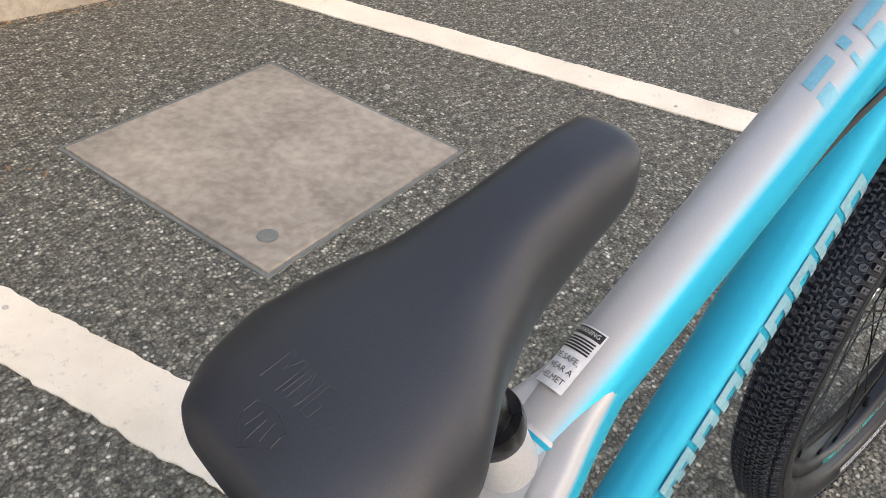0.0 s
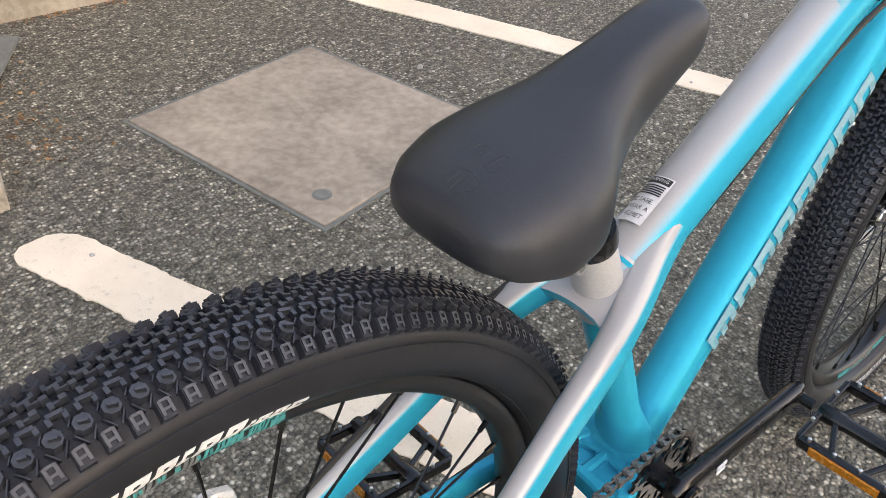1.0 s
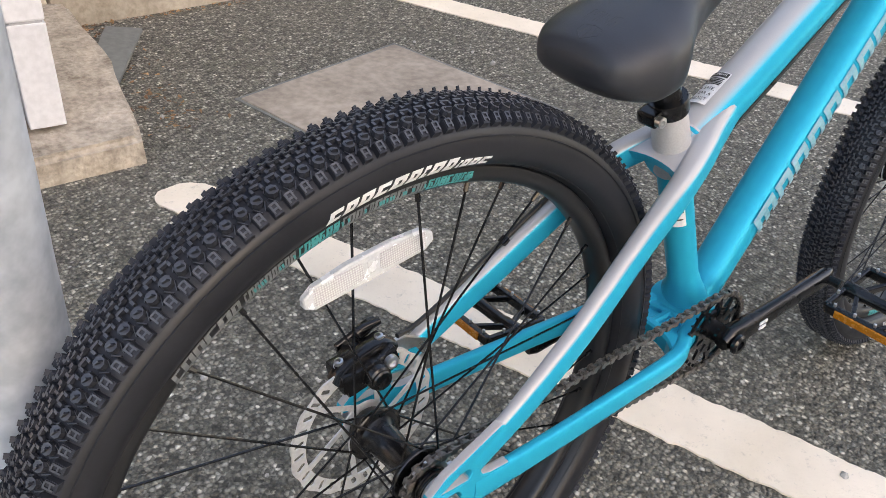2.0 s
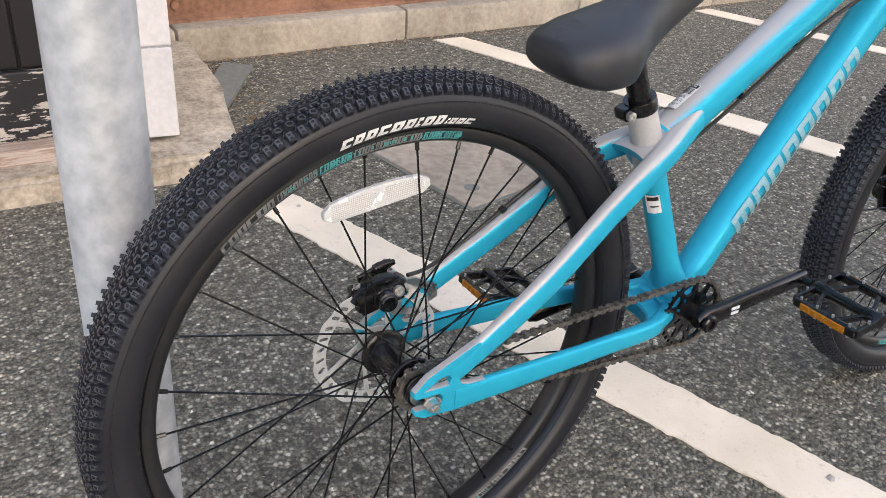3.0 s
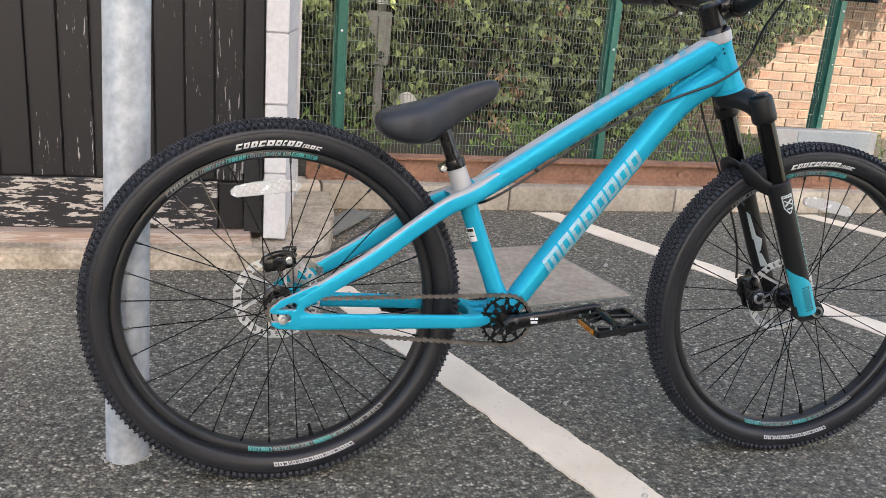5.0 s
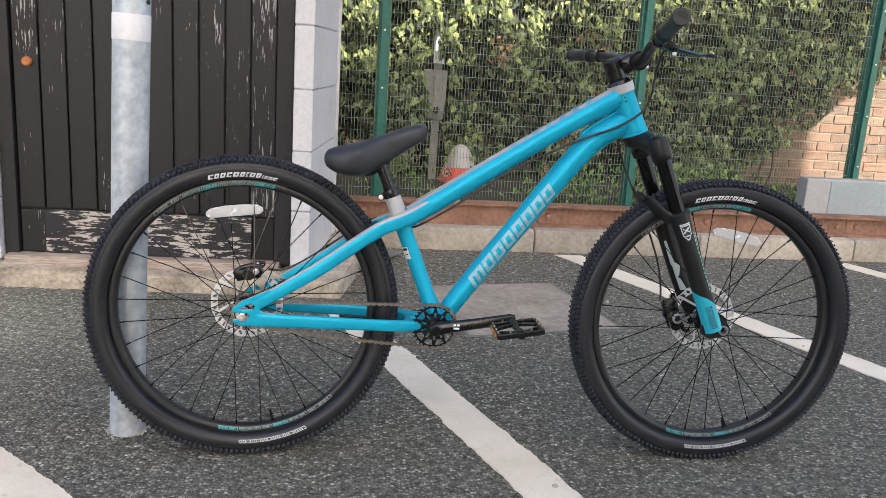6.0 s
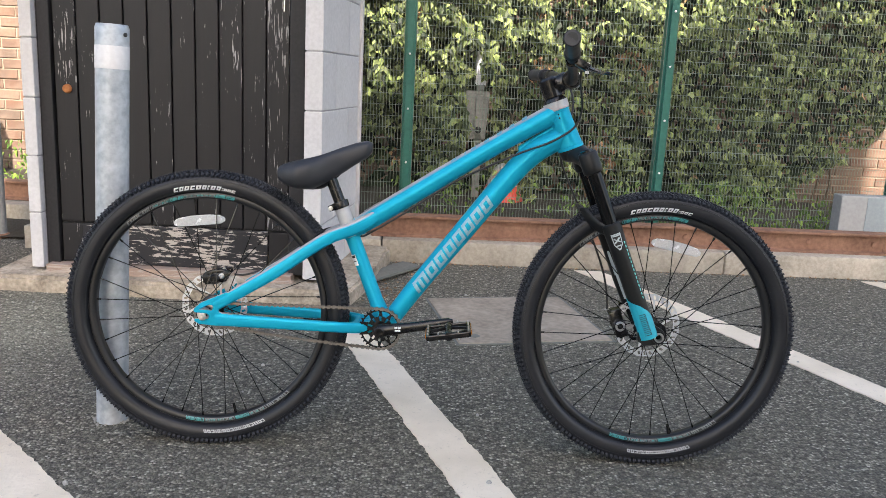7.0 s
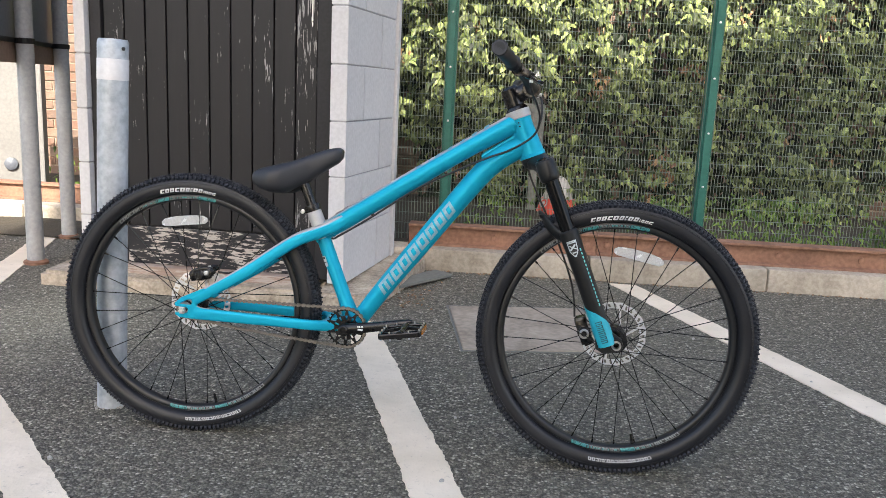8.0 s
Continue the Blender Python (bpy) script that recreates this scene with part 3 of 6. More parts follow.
door = structure(part("door_1", box((0.925, 0.02, 2.2), pose(-0.5325, 1.362, 1.28)), FRAME_PAINT), "closed black ledged door of vertical boards, paint weathered", "door")
BOARD = 0.0925
bm = bmesh.new()
box_into(bm, (BOARD - 0.006, 0.02, 2.13), Matrix(), 0.004)
board_mesh = bpy.data.meshes.new("board")
bm.to_mesh(board_mesh)
bm.free()
board_mesh.materials.append(DOOR_PAINT)
for i in range(9):
    part("board", board_mesh, DOOR_PAINT, door, m=pose(-0.949 + BOARD * i, 1.345, 1.335))
part("board", box((BOARD - 0.006, 0.02, 2.13), Matrix(), 0.004), CRAZED_PAINT, door, "board with crazed, flaking black paint", m=pose(-0.949 + BOARD * 9, 1.345, 1.335))
part("kick_board", box((0.75, 0.022, 0.163), pose(-0.53, 1.336, 0.183), 0.004), KICK_PAINT, door, "kick board with black paint flaking off white primer")
for x, w in ((-0.949, 0.084), (-0.112, 0.08)):
    part("board_end", box((w, 0.02, 0.158), pose(x, 1.344, 0.183), 0.003), DOOR_PAINT, door)
bm = lathe([(0.0, 0.0), (0.012, 0.001), (0.017, 0.006), (0.018, 0.014), (0.014, 0.02)], 20)
part("door_knob", bm, KNOB_RUST, door, "round rusty orange knob", True, pose(-0.943, 1.318, 0.798))
bm = bmesh.new()
box_into(bm, (0.004, 0.004, 0.2), pose(0, 0, 0))
part("hasp", bm, STEEL, door, "bright metal strip", m=pose(-0.094, 1.332, 1.23))
part("hasp", box((0.006, 0.004, 0.13)), STEEL, door, "bright metal strip", m=pose(-0.075, 1.332, 0.36))
for x, w in ((-1.0235, 0.05), (-0.0385, 0.061)):
    bm = box((w, 0.05, 2.35), pose(x, 1.345, 1.265), 0.004)
    structure(part("door_frame", bm, FRAME_PAINT), "black painted timber door post", "door frame")
structure(part("door_sill", box((0.99, 0.075, 0.028), pose(-0.542, 1.312, 0.086), 0.004), SILL_WOOD), "weathered pale timber door sill on the plinth", "sill")
structure(part("trim", box((1.0, 0.05, 0.02), pose(-0.542, 1.294, 0.067), 0.003), SILL_WOOD), "second pale timber strip under the door sill", "trim")

# ---------------------------------------------------------------- bollard
bollard = empty("bollard", pose(-0.282, 0.07, 0, -1.2, 1.5, 0))
tagged(bollard, "galvanised steel bollard with a white band, beside the bicycle", "bollard")
bm = lathe([(0.039, -0.02), (0.039, 0.95), (0.039, 0.99), (0.036, 0.998), (0.0, 1.0)], 40, axis="z")
part("post", bm, GALV, bollard, smooth=True)
part("band", lathe([(0.0392, 0.894), (0.0397, 0.896), (0.0397, 0.946), (0.0392, 0.948)], 40, axis="z"), BAND, bollard, "white reflective band", True)
part("cap_screw", lathe([(0.005, 0), (0.005, 0.003), (0, 0.004)], 10, axis="z"), PRINT_BLACK, bollard, m=pose(0.0365, -0.0155, 0.975, 90, 0, 67))

# ---------------------------------------------------------------- kerb, rusty beam
for k in range(-2, 6):
    u = 0.71 + 0.87 * k
    bm = box((0.864, 0.15, 0.155), Matrix(), 0.012)
    crumble(bm, 0.0025, 12)
    structure(part("kerb", bm, KERB, None, smooth=True, m=back(u - 0.435, -0.225, 0.035)), "buff concrete kerb stone under the rusty beam", "kerb")

beam_profile = [(v, z * 0.82) for v, z in [(-0.05, 0), (0.05, 0), (0.05, 0.012), (0.006, 0.02), (0.006, 0.112), (0.05, 0.12), (0.05, 0.133), (-0.05, 0.133), (-0.05, 0.12), (-0.02, 0.112), (-0.02, 0.02), (-0.05, 0.012)]]
for u0, u1 in ((-0.215, 0.745), (0.749, 2.45), (2.454, 5.4)):
    bm = bmesh.new()
    n = int((u1 - u0) / 0.06)
    rows = []
    for i in range(n + 1):
        u = u0 + (u1 - u0) * i / n
        wob = 0.002 * noise.noise(Vector((u * 4, 0, 3)))
        rows.append([bm.verts.new((u, v + wob, z + wob)) for v, z in beam_profile])
    for a, b in zip(rows, rows[1:]):
        for i in range(12):
            bm.faces.new((a[i], b[i], b[(i + 1) % 12], a[(i + 1) % 12]))
    bm.faces.new(rows[0])
    bm.faces.new(rows[-1][::-1])
    beam = tagged(part("steel_beam", bm, RUST, None, m=back(0, -0.175, 0.1125)), "rust-brown steel beam laid along the kerb", "beam", "beams along the kerb")
    for u in [b for b in (-0.13, 0.225, 0.7, 0.8, 1.4, 1.65, 2.05, 2.4, 2.51, 3.05, 3.5, 4.1) if u0 < b < u1]:
        part("bolt", lathe([(0.013, 0.0), (0.016, -0.002), (0.014, -0.008), (0.0, -0.01)], 8), RUST, beam, m=pose(u, -0.02, 0.054))

# ---------------------------------------------------------------- mesh fence
POSTS = (-1.38, -0.055, 1.285, 2.585, 3.9)
mesh_fence = empty("mesh_fence", BACK)
tagged(mesh_fence, "green welded mesh security fence on steel posts", "fence")
for u in POSTS:
    post = part("fence_post", box((0.058, 0.05, 2.3), pose(0, 0.03, 1.15), 0.004), FENCE_GREEN, mesh_fence, m=pose(u, 0, 0))
    part("clamp_bar", box((0.034, 0.008, 2.3), pose(0, -0.012, 1.15), 0.002), FENCE_GREEN, post)
    for k in range(8):
        part("bolt", lathe([(0.006, 0), (0.006, -0.004), (0, -0.006)], 8), STEEL, post, m=pose(0.0, -0.016, 0.195 + 0.275 * k))


def wire_z_bend(z):
    """The mesh has a stiffening fold."""
    return 0.02 * max(0.0, 1 - abs(z - 0.56) / 0.04) + 0.02 * max(0.0, 1 - abs(z - 1.46) / 0.04)


def fence_panel(u0, u1):
    bm = bmesh.new()
    zs = [0.1, 0.52, 0.56, 0.6, 1.0, 1.42, 1.46, 1.5, 2.2]
    u = u0
    while u < u1:
        bowed = 0.003 * noise.noise(Vector((u * 3, 1, 0)))
        tube_into(bm, [(u + bowed * math.sin(z * 3), -wire_z_bend(z), z) for z in zs], 0.0014, 3, caps=False)
        u += 0.0162
    z = 0.13
    while z < 2.2:
        tube_into(bm, [(u0, 0.003 - wire_z_bend(z), z), ((u0 + u1) / 2, 0.003 - wire_z_bend(z), z + 0.001), (u1, 0.003 - wire_z_bend(z), z)], 0.0014, 3, side=(0, 0, 1), caps=False)
        z += 0.0575
    return bm


for a, b in zip(POSTS, POSTS[1:]):
    part("mesh_panel", fence_panel(a + 0.03, b - 0.03), WIRE_GREEN, mesh_fence, "fine grey-green welded wire panel", m=pose(0, 0.004, 0))

# ---------------------------------------------------------------- brick wall and ivy behind the fence
WALL_V = 2.0
brick_wall = structure(part("wall_brick", box((14.5, 0.2, 3.2), back(-0.2, WALL_V + 0.115, 1.6)), MORTAR), "old red brick boundary wall behind the ivy", "wall")


def brick_shape(kind):
    bm = box((0.213, 0.03, 0.063), Matrix(), 0.004 if kind else 0.003)
    for v in bm.verts:
        v.co += Vector(noise.noise_vector(v.co * 30 + Vector((kind * 7, 0, 0)))) * 0.0025
    return bm


def brick_places():
    for c in range(42):
        for i in range(66):
            yield -7.3 + 0.2235 * i + (0.112 if c % 2 else 0), 0.037 + 0.0745 * c


def near_brick(u, z):
    return (3.2 < u < 5.6 and 0.1 < z < 1.12) or (-3.6 < u < -2.55 and 0.1 < z < 0.9)


rnd = random.Random(11)
rest_v, rest_f = [], []
shapes = []
for kind in range(4):
    bm = brick_shape(kind)
    me = bpy.data.meshes.new("brick")
    bm.to_mesh(me)
    bm.free()
    me.materials.append(BRICK)
    shapes.append(me)
count = 0
for u, z in brick_places():
    dv = rnd.uniform(-0.004, 0.004)
    if near_brick(u, z) and count < 300:
        count += 1
        part("brick", rnd.choice(shapes), BRICK, brick_wall, m=back(u, WALL_V + 0.019 + dv, z, 0, rnd.uniform(-0.8, 0.8), rnd.uniform(-0.6, 0.6)))
    else:
        base = len(rest_v)
        m = back(u, WALL_V + 0.019 + dv, z, 0, rnd.uniform(-0.8, 0.8), 0)
        for y, k in ((0.015, 1.0), (-0.012, 1.0), (-0.015, 0.965)):
            for sx, sz in ((-1, -1), (1, -1), (1, 1), (-1, 1)):
                rest_v.append(m @ Vector((sx * (0.1065 - (1 - k) * 0.09), y, sz * (0.0315 - (1 - k) * 0.09))))
        for o in (0, 4):
            rest_f += [(base + o + i, base + o + (i + 1) % 4, base + o + 4 + (i + 1) % 4, base + o + 4 + i) for i in range(4)]
        rest_f.append((base + 8, base + 9, base + 10, base + 11))
me = bpy.data.meshes.new("brickwork")
me.from_pydata(rest_v, [], rest_f)
me.materials.append(BRICK)
tagged(part("brickwork", me, BRICK, brick_wall), kind="stuff")


def leaf_cloud(name, places, material, label, category, wide=0.75, seed=3):
    """Many folded, pointed leaves. places: (position, outward normal, size)."""
    r = np.random.RandomState(seed)
    vs, fs = [], []
    for p, n, s in places:
        n = Vector(n).normalized()
        down = Vector((r.uniform(-0.7, 0.7), r.uniform(-0.3, 0.3), -1))
        t = (down - n * down.dot(n)).normalized()
        side = n.cross(t)
        w = float(s * wide * r.uniform(0.8, 1.15))
        fold = float(s * r.uniform(0.05, 0.2))
        b = len(vs)
        vs += [p - t * s * 0.35, p + side * w * 0.5 - t * s * 0.15 - n * fold, p + side * w * 0.3 + t * s * 0.2 - n * fold * 0.6,
               p + t * s * 0.65 - n * float(fold * r.uniform(-0.5, 1.5)), p - side * w * 0.3 + t * s * 0.2 - n * fold * 0.6, p - side * w * 0.5 - t * s * 0.15 - n * fold, p + t * s * 0.1]
        fs += [(b, b + 1, b + 6), (b + 1, b + 2, b + 6), (b + 2, b + 3, b + 6), (b + 3, b + 4, b + 6), (b + 4, b + 5, b + 6), (b + 5, b, b + 6)]
    me = bpy.data.meshes.new(name)
    me.from_pydata(vs, [], fs)
    me.materials.append(material)
    return tagged(part(name, me, material), label, category, kind="stuff")


def ivy_face(u, z):
    return WALL_V - 0.2 - 0.36 * (noise.noise(Vector((u * 1.9, z * 1.9, 4))) + 0.9 * noise.noise(Vector((u * 5.5, z * 5.5, 8))) + 0.6) - 0.06 * z


rnd = random.Random(21)
places, dry = [], []
turn3 = BACK.to_3x3()
while len(places) < 38000:
    u, z = rnd.uniform(-2.2, 5.0), rnd.uniform(0.03, 2.75)
    edge = float(np.interp(z, [0, 0.22, 0.35, 0.49, 0.745, 0.88, 0.96, 1.15, 1.4], [2.85, 2.89, 3.12, 3.33, 3.57, 3.68, 3.82, 4.0, 5.1])) + 0.1 * noise.noise(Vector((0, z * 6, 2)))
    thin = noise.noise(Vector((u * 2.2, z * 2.2, 30)))
    if u > edge or (u < 0.06 and z < 0.3 + 0.3 * thin) or (u < -0.42 + 0.1 * thin and z < 0.58) or (z < 0.25 and thin < 0.05):
        continue
    if 0.36 < u < 0.56 and z < 0.92 and rnd.random() < 0.95:
        continue
    depth = rnd.random() ** 1.2 * 0.34
    if (thin < -0.12 or noise.noise(Vector((u * 6.5, z * 6.5, 41))) < -0.16 or math.hypot(u - 0.72, (z - 1.1) * 1.3) < 0.17 or math.hypot(u - 2.95, z - 1.2) < 0.12) and depth < 0.24:
        continue
    p = BACK @ Vector((u, min(WALL_V - 0.02, ivy_face(u, z) + depth), z))
    n = turn3 @ Vector((rnd.gauss(0, 0.6), -1, rnd.gauss(0.45, 0.55)))
    (dry if noise.noise(Vector((u * 4, z * 4, 70))) > 0.42 and rnd.random() < 0.5 else places).append((p, n, rnd.uniform(0.034, 0.08)))
for i in range(3600):
    # full growth at the sunny end
    u, z = rnd.uniform(-0.5, 0.55), rnd.uniform(0.5, 2.5)
    if not (0.36 < u < 0.56 and z < 0.92):
        places.append((BACK @ Vector((u, ivy_face(u, z) + rnd.uniform(-0.03, 0.12), z)), turn3 @ Vector((rnd.gauss(0, 0.5), -1, rnd.gauss(0.5, 0.5))), rnd.uniform(0.045, 0.09)))
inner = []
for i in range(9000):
    # large leaves close to the wall, coloured dark for the shaded gaps
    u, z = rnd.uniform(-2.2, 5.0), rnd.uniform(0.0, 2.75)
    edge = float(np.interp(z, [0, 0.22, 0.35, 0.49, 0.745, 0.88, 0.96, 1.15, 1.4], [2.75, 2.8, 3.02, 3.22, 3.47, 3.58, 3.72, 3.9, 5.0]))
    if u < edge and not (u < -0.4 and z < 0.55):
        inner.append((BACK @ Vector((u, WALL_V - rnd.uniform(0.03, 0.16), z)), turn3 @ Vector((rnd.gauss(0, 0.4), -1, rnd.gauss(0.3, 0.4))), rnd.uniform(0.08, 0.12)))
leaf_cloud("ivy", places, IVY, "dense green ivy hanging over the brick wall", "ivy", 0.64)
leaf_cloud("ivy_shade_layer", inner, IVY_SHADE, "inner ivy leaves close to the wall, coloured dark as if in shade", "ivy", 0.64, 5)
leaf_cloud("dry_leaves", dry, DEAD_LEAF, "withered brown leaves and flower heads among the ivy", "ivy", 0.5, 13)
bm = bmesh.new()
for i in range(40):
    u, pts = rnd.uniform(-1.2, 3.2), []
    z = 0.0
    while z < 1.9:
        pts.append(BACK @ Vector((u, WALL_V - 0.05, z)))
        z += 0.22
        u += rnd.uniform(-0.1, 0.12)
    tube_into(bm, smooth_path(pts, 3), [0.011, 0.004], 5)
tagged(part("ivy_stems", bm, STEM_WOOD), "brown woody ivy stems on the wall", "ivy", kind="stuff")

litter = []
for i in range(700):
    # dirt and dry bits gathered along the kerb and the plinth
    if i < 520:
        p = BACK @ Vector((rnd.uniform(-0.4, 4.5), -0.302 - abs(rnd.gauss(0, 0.022)), 0.004))
    else:
        p = Vector((0.27 + rnd.gauss(0.05, 0.05), rnd.uniform(1.3, 2.05), 0.004))
        p.x = max(p.x, 0.215 + 0.15 * (p.y - 1.25))
    litter.append((p, (rnd.gauss(0, 0.3), rnd.gauss(0, 0.3), 1), rnd.uniform(0.006, 0.02)))
leaf_cloud("leaf_litter", litter, DEAD_LEAF, "brown dirt and dry leaf bits along the kerb", "litter", 0.6, 17)
places = []
for cu, cv, spread_u, n in ((1.85, 0.35, 0.3, 520), (1.25, 0.75, 0.25, 200), (2.5, 0.5, 0.25, 300), (1.4, 0.9, 0.5, 300), (-2.4, 1.2, 0.4, 500), (3.6, 0.6, 0.4, 150), (0.15, 0.9, 0.25, 160)):
    for i in range(n):
        u, v = rnd.gauss(cu, spread_u * 0.6), rnd.gauss(cv, 0.12)
        h = rnd.random() ** 1.5 * (0.36 if cu == 1.85 or cu == -2.4 else 0.28)
        places.append((BACK @ Vector((u, max(0.1, v), h + 0.03)), (rnd.gauss(0, 0.7), -0.7, rnd.gauss(0.5, 0.6)), rnd.uniform(0.025, 0.06)))
leaf_cloud("weeds", places, WEED, "low green weeds growing behind the fence", "weeds", 0.42, 9)
bm = bmesh.new()
n = 40
rows = []
for i in range(n + 1):
    u = -4 + 9.6 * i / n
    rows.append([bm.verts.new(BACK @ Vector((u, v, 0.012 + h + 0.03 * noise.noise(Vector((u * 2, v * 3, 0)))))) for v, h in ((-0.12, 0.0), (0.4, 0.02), (1.0, 0.04), (1.99, 0.07))])
for a, b in zip(rows, rows[1:]):
    for i in range(3):
        bm.faces.new((a[i], b[i], b[i + 1], a[i + 1]))
structure(part("soil_strip", bm, SOIL, smooth=True), "dark bare soil strip between fence and wall", "soil")

stump = empty("steel_post", back(0.43, 1.58, 0))
tagged(stump, "weathered grey steel post with a pale sleeve in the ivy", "post")
part("shaft", box((0.055, 0.05, 1.14), pose(0.02, 0.02, 0.57), 0.008), POST_CONCRETE, stump)
bm = box((0.165, 0.09, 0.34), pose(-0.005, 0, 0.66), 0.02)
for v in bm.verts:
    v.co += Vector(noise.noise_vector(v.co * 11)) * 0.008
    v.co.x += 0.02 * (v.co.z - 0.66)
part("sleeve", bm, POST_CONCRETE, stump, "torn pale sleeve")
bm = box((0.075, 0.06, 0.26), pose(0.022, 0.018, 1.0), 0.01)
bmesh.ops.subdivide_edges(bm, edges=bm.edges, cuts=2, use_grid_fill=True)
for v in bm.verts:
    v.co += Vector(noise.noise_vector(v.co * 23)) * 0.014
part("torn_wrap", bm, BAND, stump, "torn white wrapping on the post")
part("lock_plate", box((0.05, 0.02, 0.29), pose(0.012, -0.052, 0.66), 0.008), POST_CONCRETE, stump)
part("bolt_hole", lathe([(0.022, 0), (0.024, -0.004), (0.014, -0.008), (0.012, -0.001), (0, -0.001)], 16), PRINT_BLACK, stump, m=pose(0.012, -0.064, 0.56))

cone = empty("traffic_cone", back(0.645, 1.58, 0.0))
tagged(cone, "red traffic cone with a white top behind the fence", "traffic cone")
part("base", box((0.38, 0.38, 0.03), pose(0, 0, 0.015), 0.006), CONE_RED, cone)
part("body", lathe([(0.175, 0.03), (0.165, 0.045), (0.115, 0.17)], 32, axis="z"), CONE_RED, cone, smooth=True)
part("sleeve", lathe([(0.1145, 0.17), (0.09, 0.235), (0.066, 0.285), (0.042, 0.312), (0.018, 0.324), (0.0, 0.327)], 32, axis="z"), CONE_WHITE, cone, "rounded white top", True)
part("emblem", lathe([(0.028, 0.0), (0.036, -0.002), (0.036, -0.005), (0.028, -0.005)], 24, True), CONE_WHITE, cone, "white ring mark", m=pose(-0.105, -0.098, 0.14, -22, 0, -46))
part("emblem", lathe([(0.013, 0.0), (0.013, -0.005), (0.0, -0.005)], 16), CONE_WHITE, cone, "white dot mark", m=pose(-0.105, -0.098, 0.14, -22, 0, -46))

unit = empty("utility_box", back(2.575, -0.06, 0.2045))
tagged(unit, "pale grey box with a blue-grey front panel on the beam", "utility box")
part("case", box((0.66, 0.09, 0.2), pose(0, 0, 0.1), 0.006), BOX_PALE, unit)
part("panel", box((0.47, 0.004, 0.188), pose(0.045, -0.047, 0.1), 0.001), BOX_BLUE, unit, "blue-grey front panel")

# ---------------------------------------------------------------- beyond the store: sign posts, pillar, kerb
sign = empty("car_park_sign", pose(-1.51, 1.567, 0, 0, 0, 109.2))
tagged(sign, "car park sign seen from behind on two grey posts", "sign")
for d in (0.0, 0.657):
    part("post", lathe([(0.038, -0.02), (0.038, 2.3), (0.0, 2.31)], 28, axis="z"), GALV_POST, sign, smooth=True, m=pose(d, 0, 0))
    part("base_collar", lathe([(0.056, 0.0), (0.055, 0.012), (0.043, 0.02)], 24, axis="z"), RUST, sign, "rusty collar", m=pose(d, 0, 0.0))
    bm = lathe([(0.039, 1.02), (0.043, 1.022), (0.043, 1.044), (0.039, 1.046)], 24, axis="z")
    part("clip", bm, BLACK_MATT, sign, m=pose(d, 0, 0))
part("panel", box((1.5, 0.012, 1.25), pose(0.15, 0.055, 1.66), 0.003), SIGN_BACK, sign)
part("rail", box((1.5, 0.02, 0.1), pose(0.15, 0.058, 0.985), 0.003), SIGN_EDGE, sign, "brown lower edge board")
part("channel", box((1.5, 0.02, 0.022), pose(0.15, 0.047, 1.035), 0.003), BLACK_MATT, sign)

pillar = empty("white_pillar", pose(-2.62, 3.05, 0, 0, 0, 28))
tagged(pillar, "white painted pillar with a round fitting", "pillar")
part("shaft", box((0.36, 0.26, 1.12), pose(0, 0, 0.56), 0.01), WHITE_PAINT, pillar)
part("fitting", lathe([(0.04, 0.0), (0.04, -0.02), (0.024, -0.028), (0.0, -0.03)], 24), SIGN_BACK, pillar, "round dark fitting", True, pose(-0.017, -0.131, 0.3))
for k in range(4):
    structure(part("kerb", box((0.9, 0.14, 0.15), Matrix(), 0.012), KERB, None, m=pose(-3.6 + 0.908 * k, 2.6, 0.035)), "buff concrete kerb stone beyond the sign posts", "kerb")
bm = bmesh.new()
rows = [[bm.verts.new((x, v, z)) for v, z in beam_profile] for x in (-4.0, -1.15)]
for i in range(12):
    bm.faces.new((rows[0][i], rows[1][i], rows[1][(i + 1) % 12], rows[0][(i + 1) % 12]))
bm.faces.new(rows[0]), bm.faces.new(rows[1][::-1])
tagged(part("steel_beam", bm, RUST, None, m=pose(0, 2.78, 0.1)), "rust-brown steel beam beyond the sign posts", "beam", "beams along the kerb")
structure(part("bed", box((2.9, 0.6, 0.12), pose(-2.6, 2.95, 0.04), 0.01), SOIL), "raised soil bed behind the kerb", "soil")

# ---------------------------------------------------------------- an unseen building added behind the camera, shaped to cast the yard's shadow
bm = bmesh.new()
x0, x1, y0, y1 = 0.86, 6.88, -12.0, -7.0
low = [bm.verts.new((x, y, 0)) for x, y in ((x0, y0), (x1, y0), (x1, y1), (x0, y1))]
top = [bm.verts.new((x, y, 8.2 if x == x0 else 9.7)) for x, y in ((x0, y0), (x1, y0), (x1, y1), (x0, y1))]
bm.faces.new(low[::-1]), bm.faces.new(top)
for i in range(4):
    bm.faces.new((low[i], low[(i + 1) % 4], top[(i + 1) % 4], top[i]))
structure(part("backdrop_building", bm, RENDER_WALL), "plain unseen building, added out of view to shade the yard", "building")


from mathutils.bvhtree import BVHTree

# ---------------------------------------------------------------- bicycle
LEAN_ANGLE = -3.5
bike = empty("bicycle", pose(0, -0.024, 0, LEAN_ANGLE))
tagged(bike, "turquoise and silver dirt jump bicycle leaning at the bollard", "bicycle")
AXLE_Z = 0.3345
BB = Vector((0.416, 0, 0.316))
FRONT = Vector((1.074, 0, AXLE_Z))
HEAD_TOP, HEAD_LOW = Vector((0.803, 0, 0.868)), Vector((0.847, 0, 0.763))
STEER_AXIS = (HEAD_TOP - HEAD_LOW).normalized()
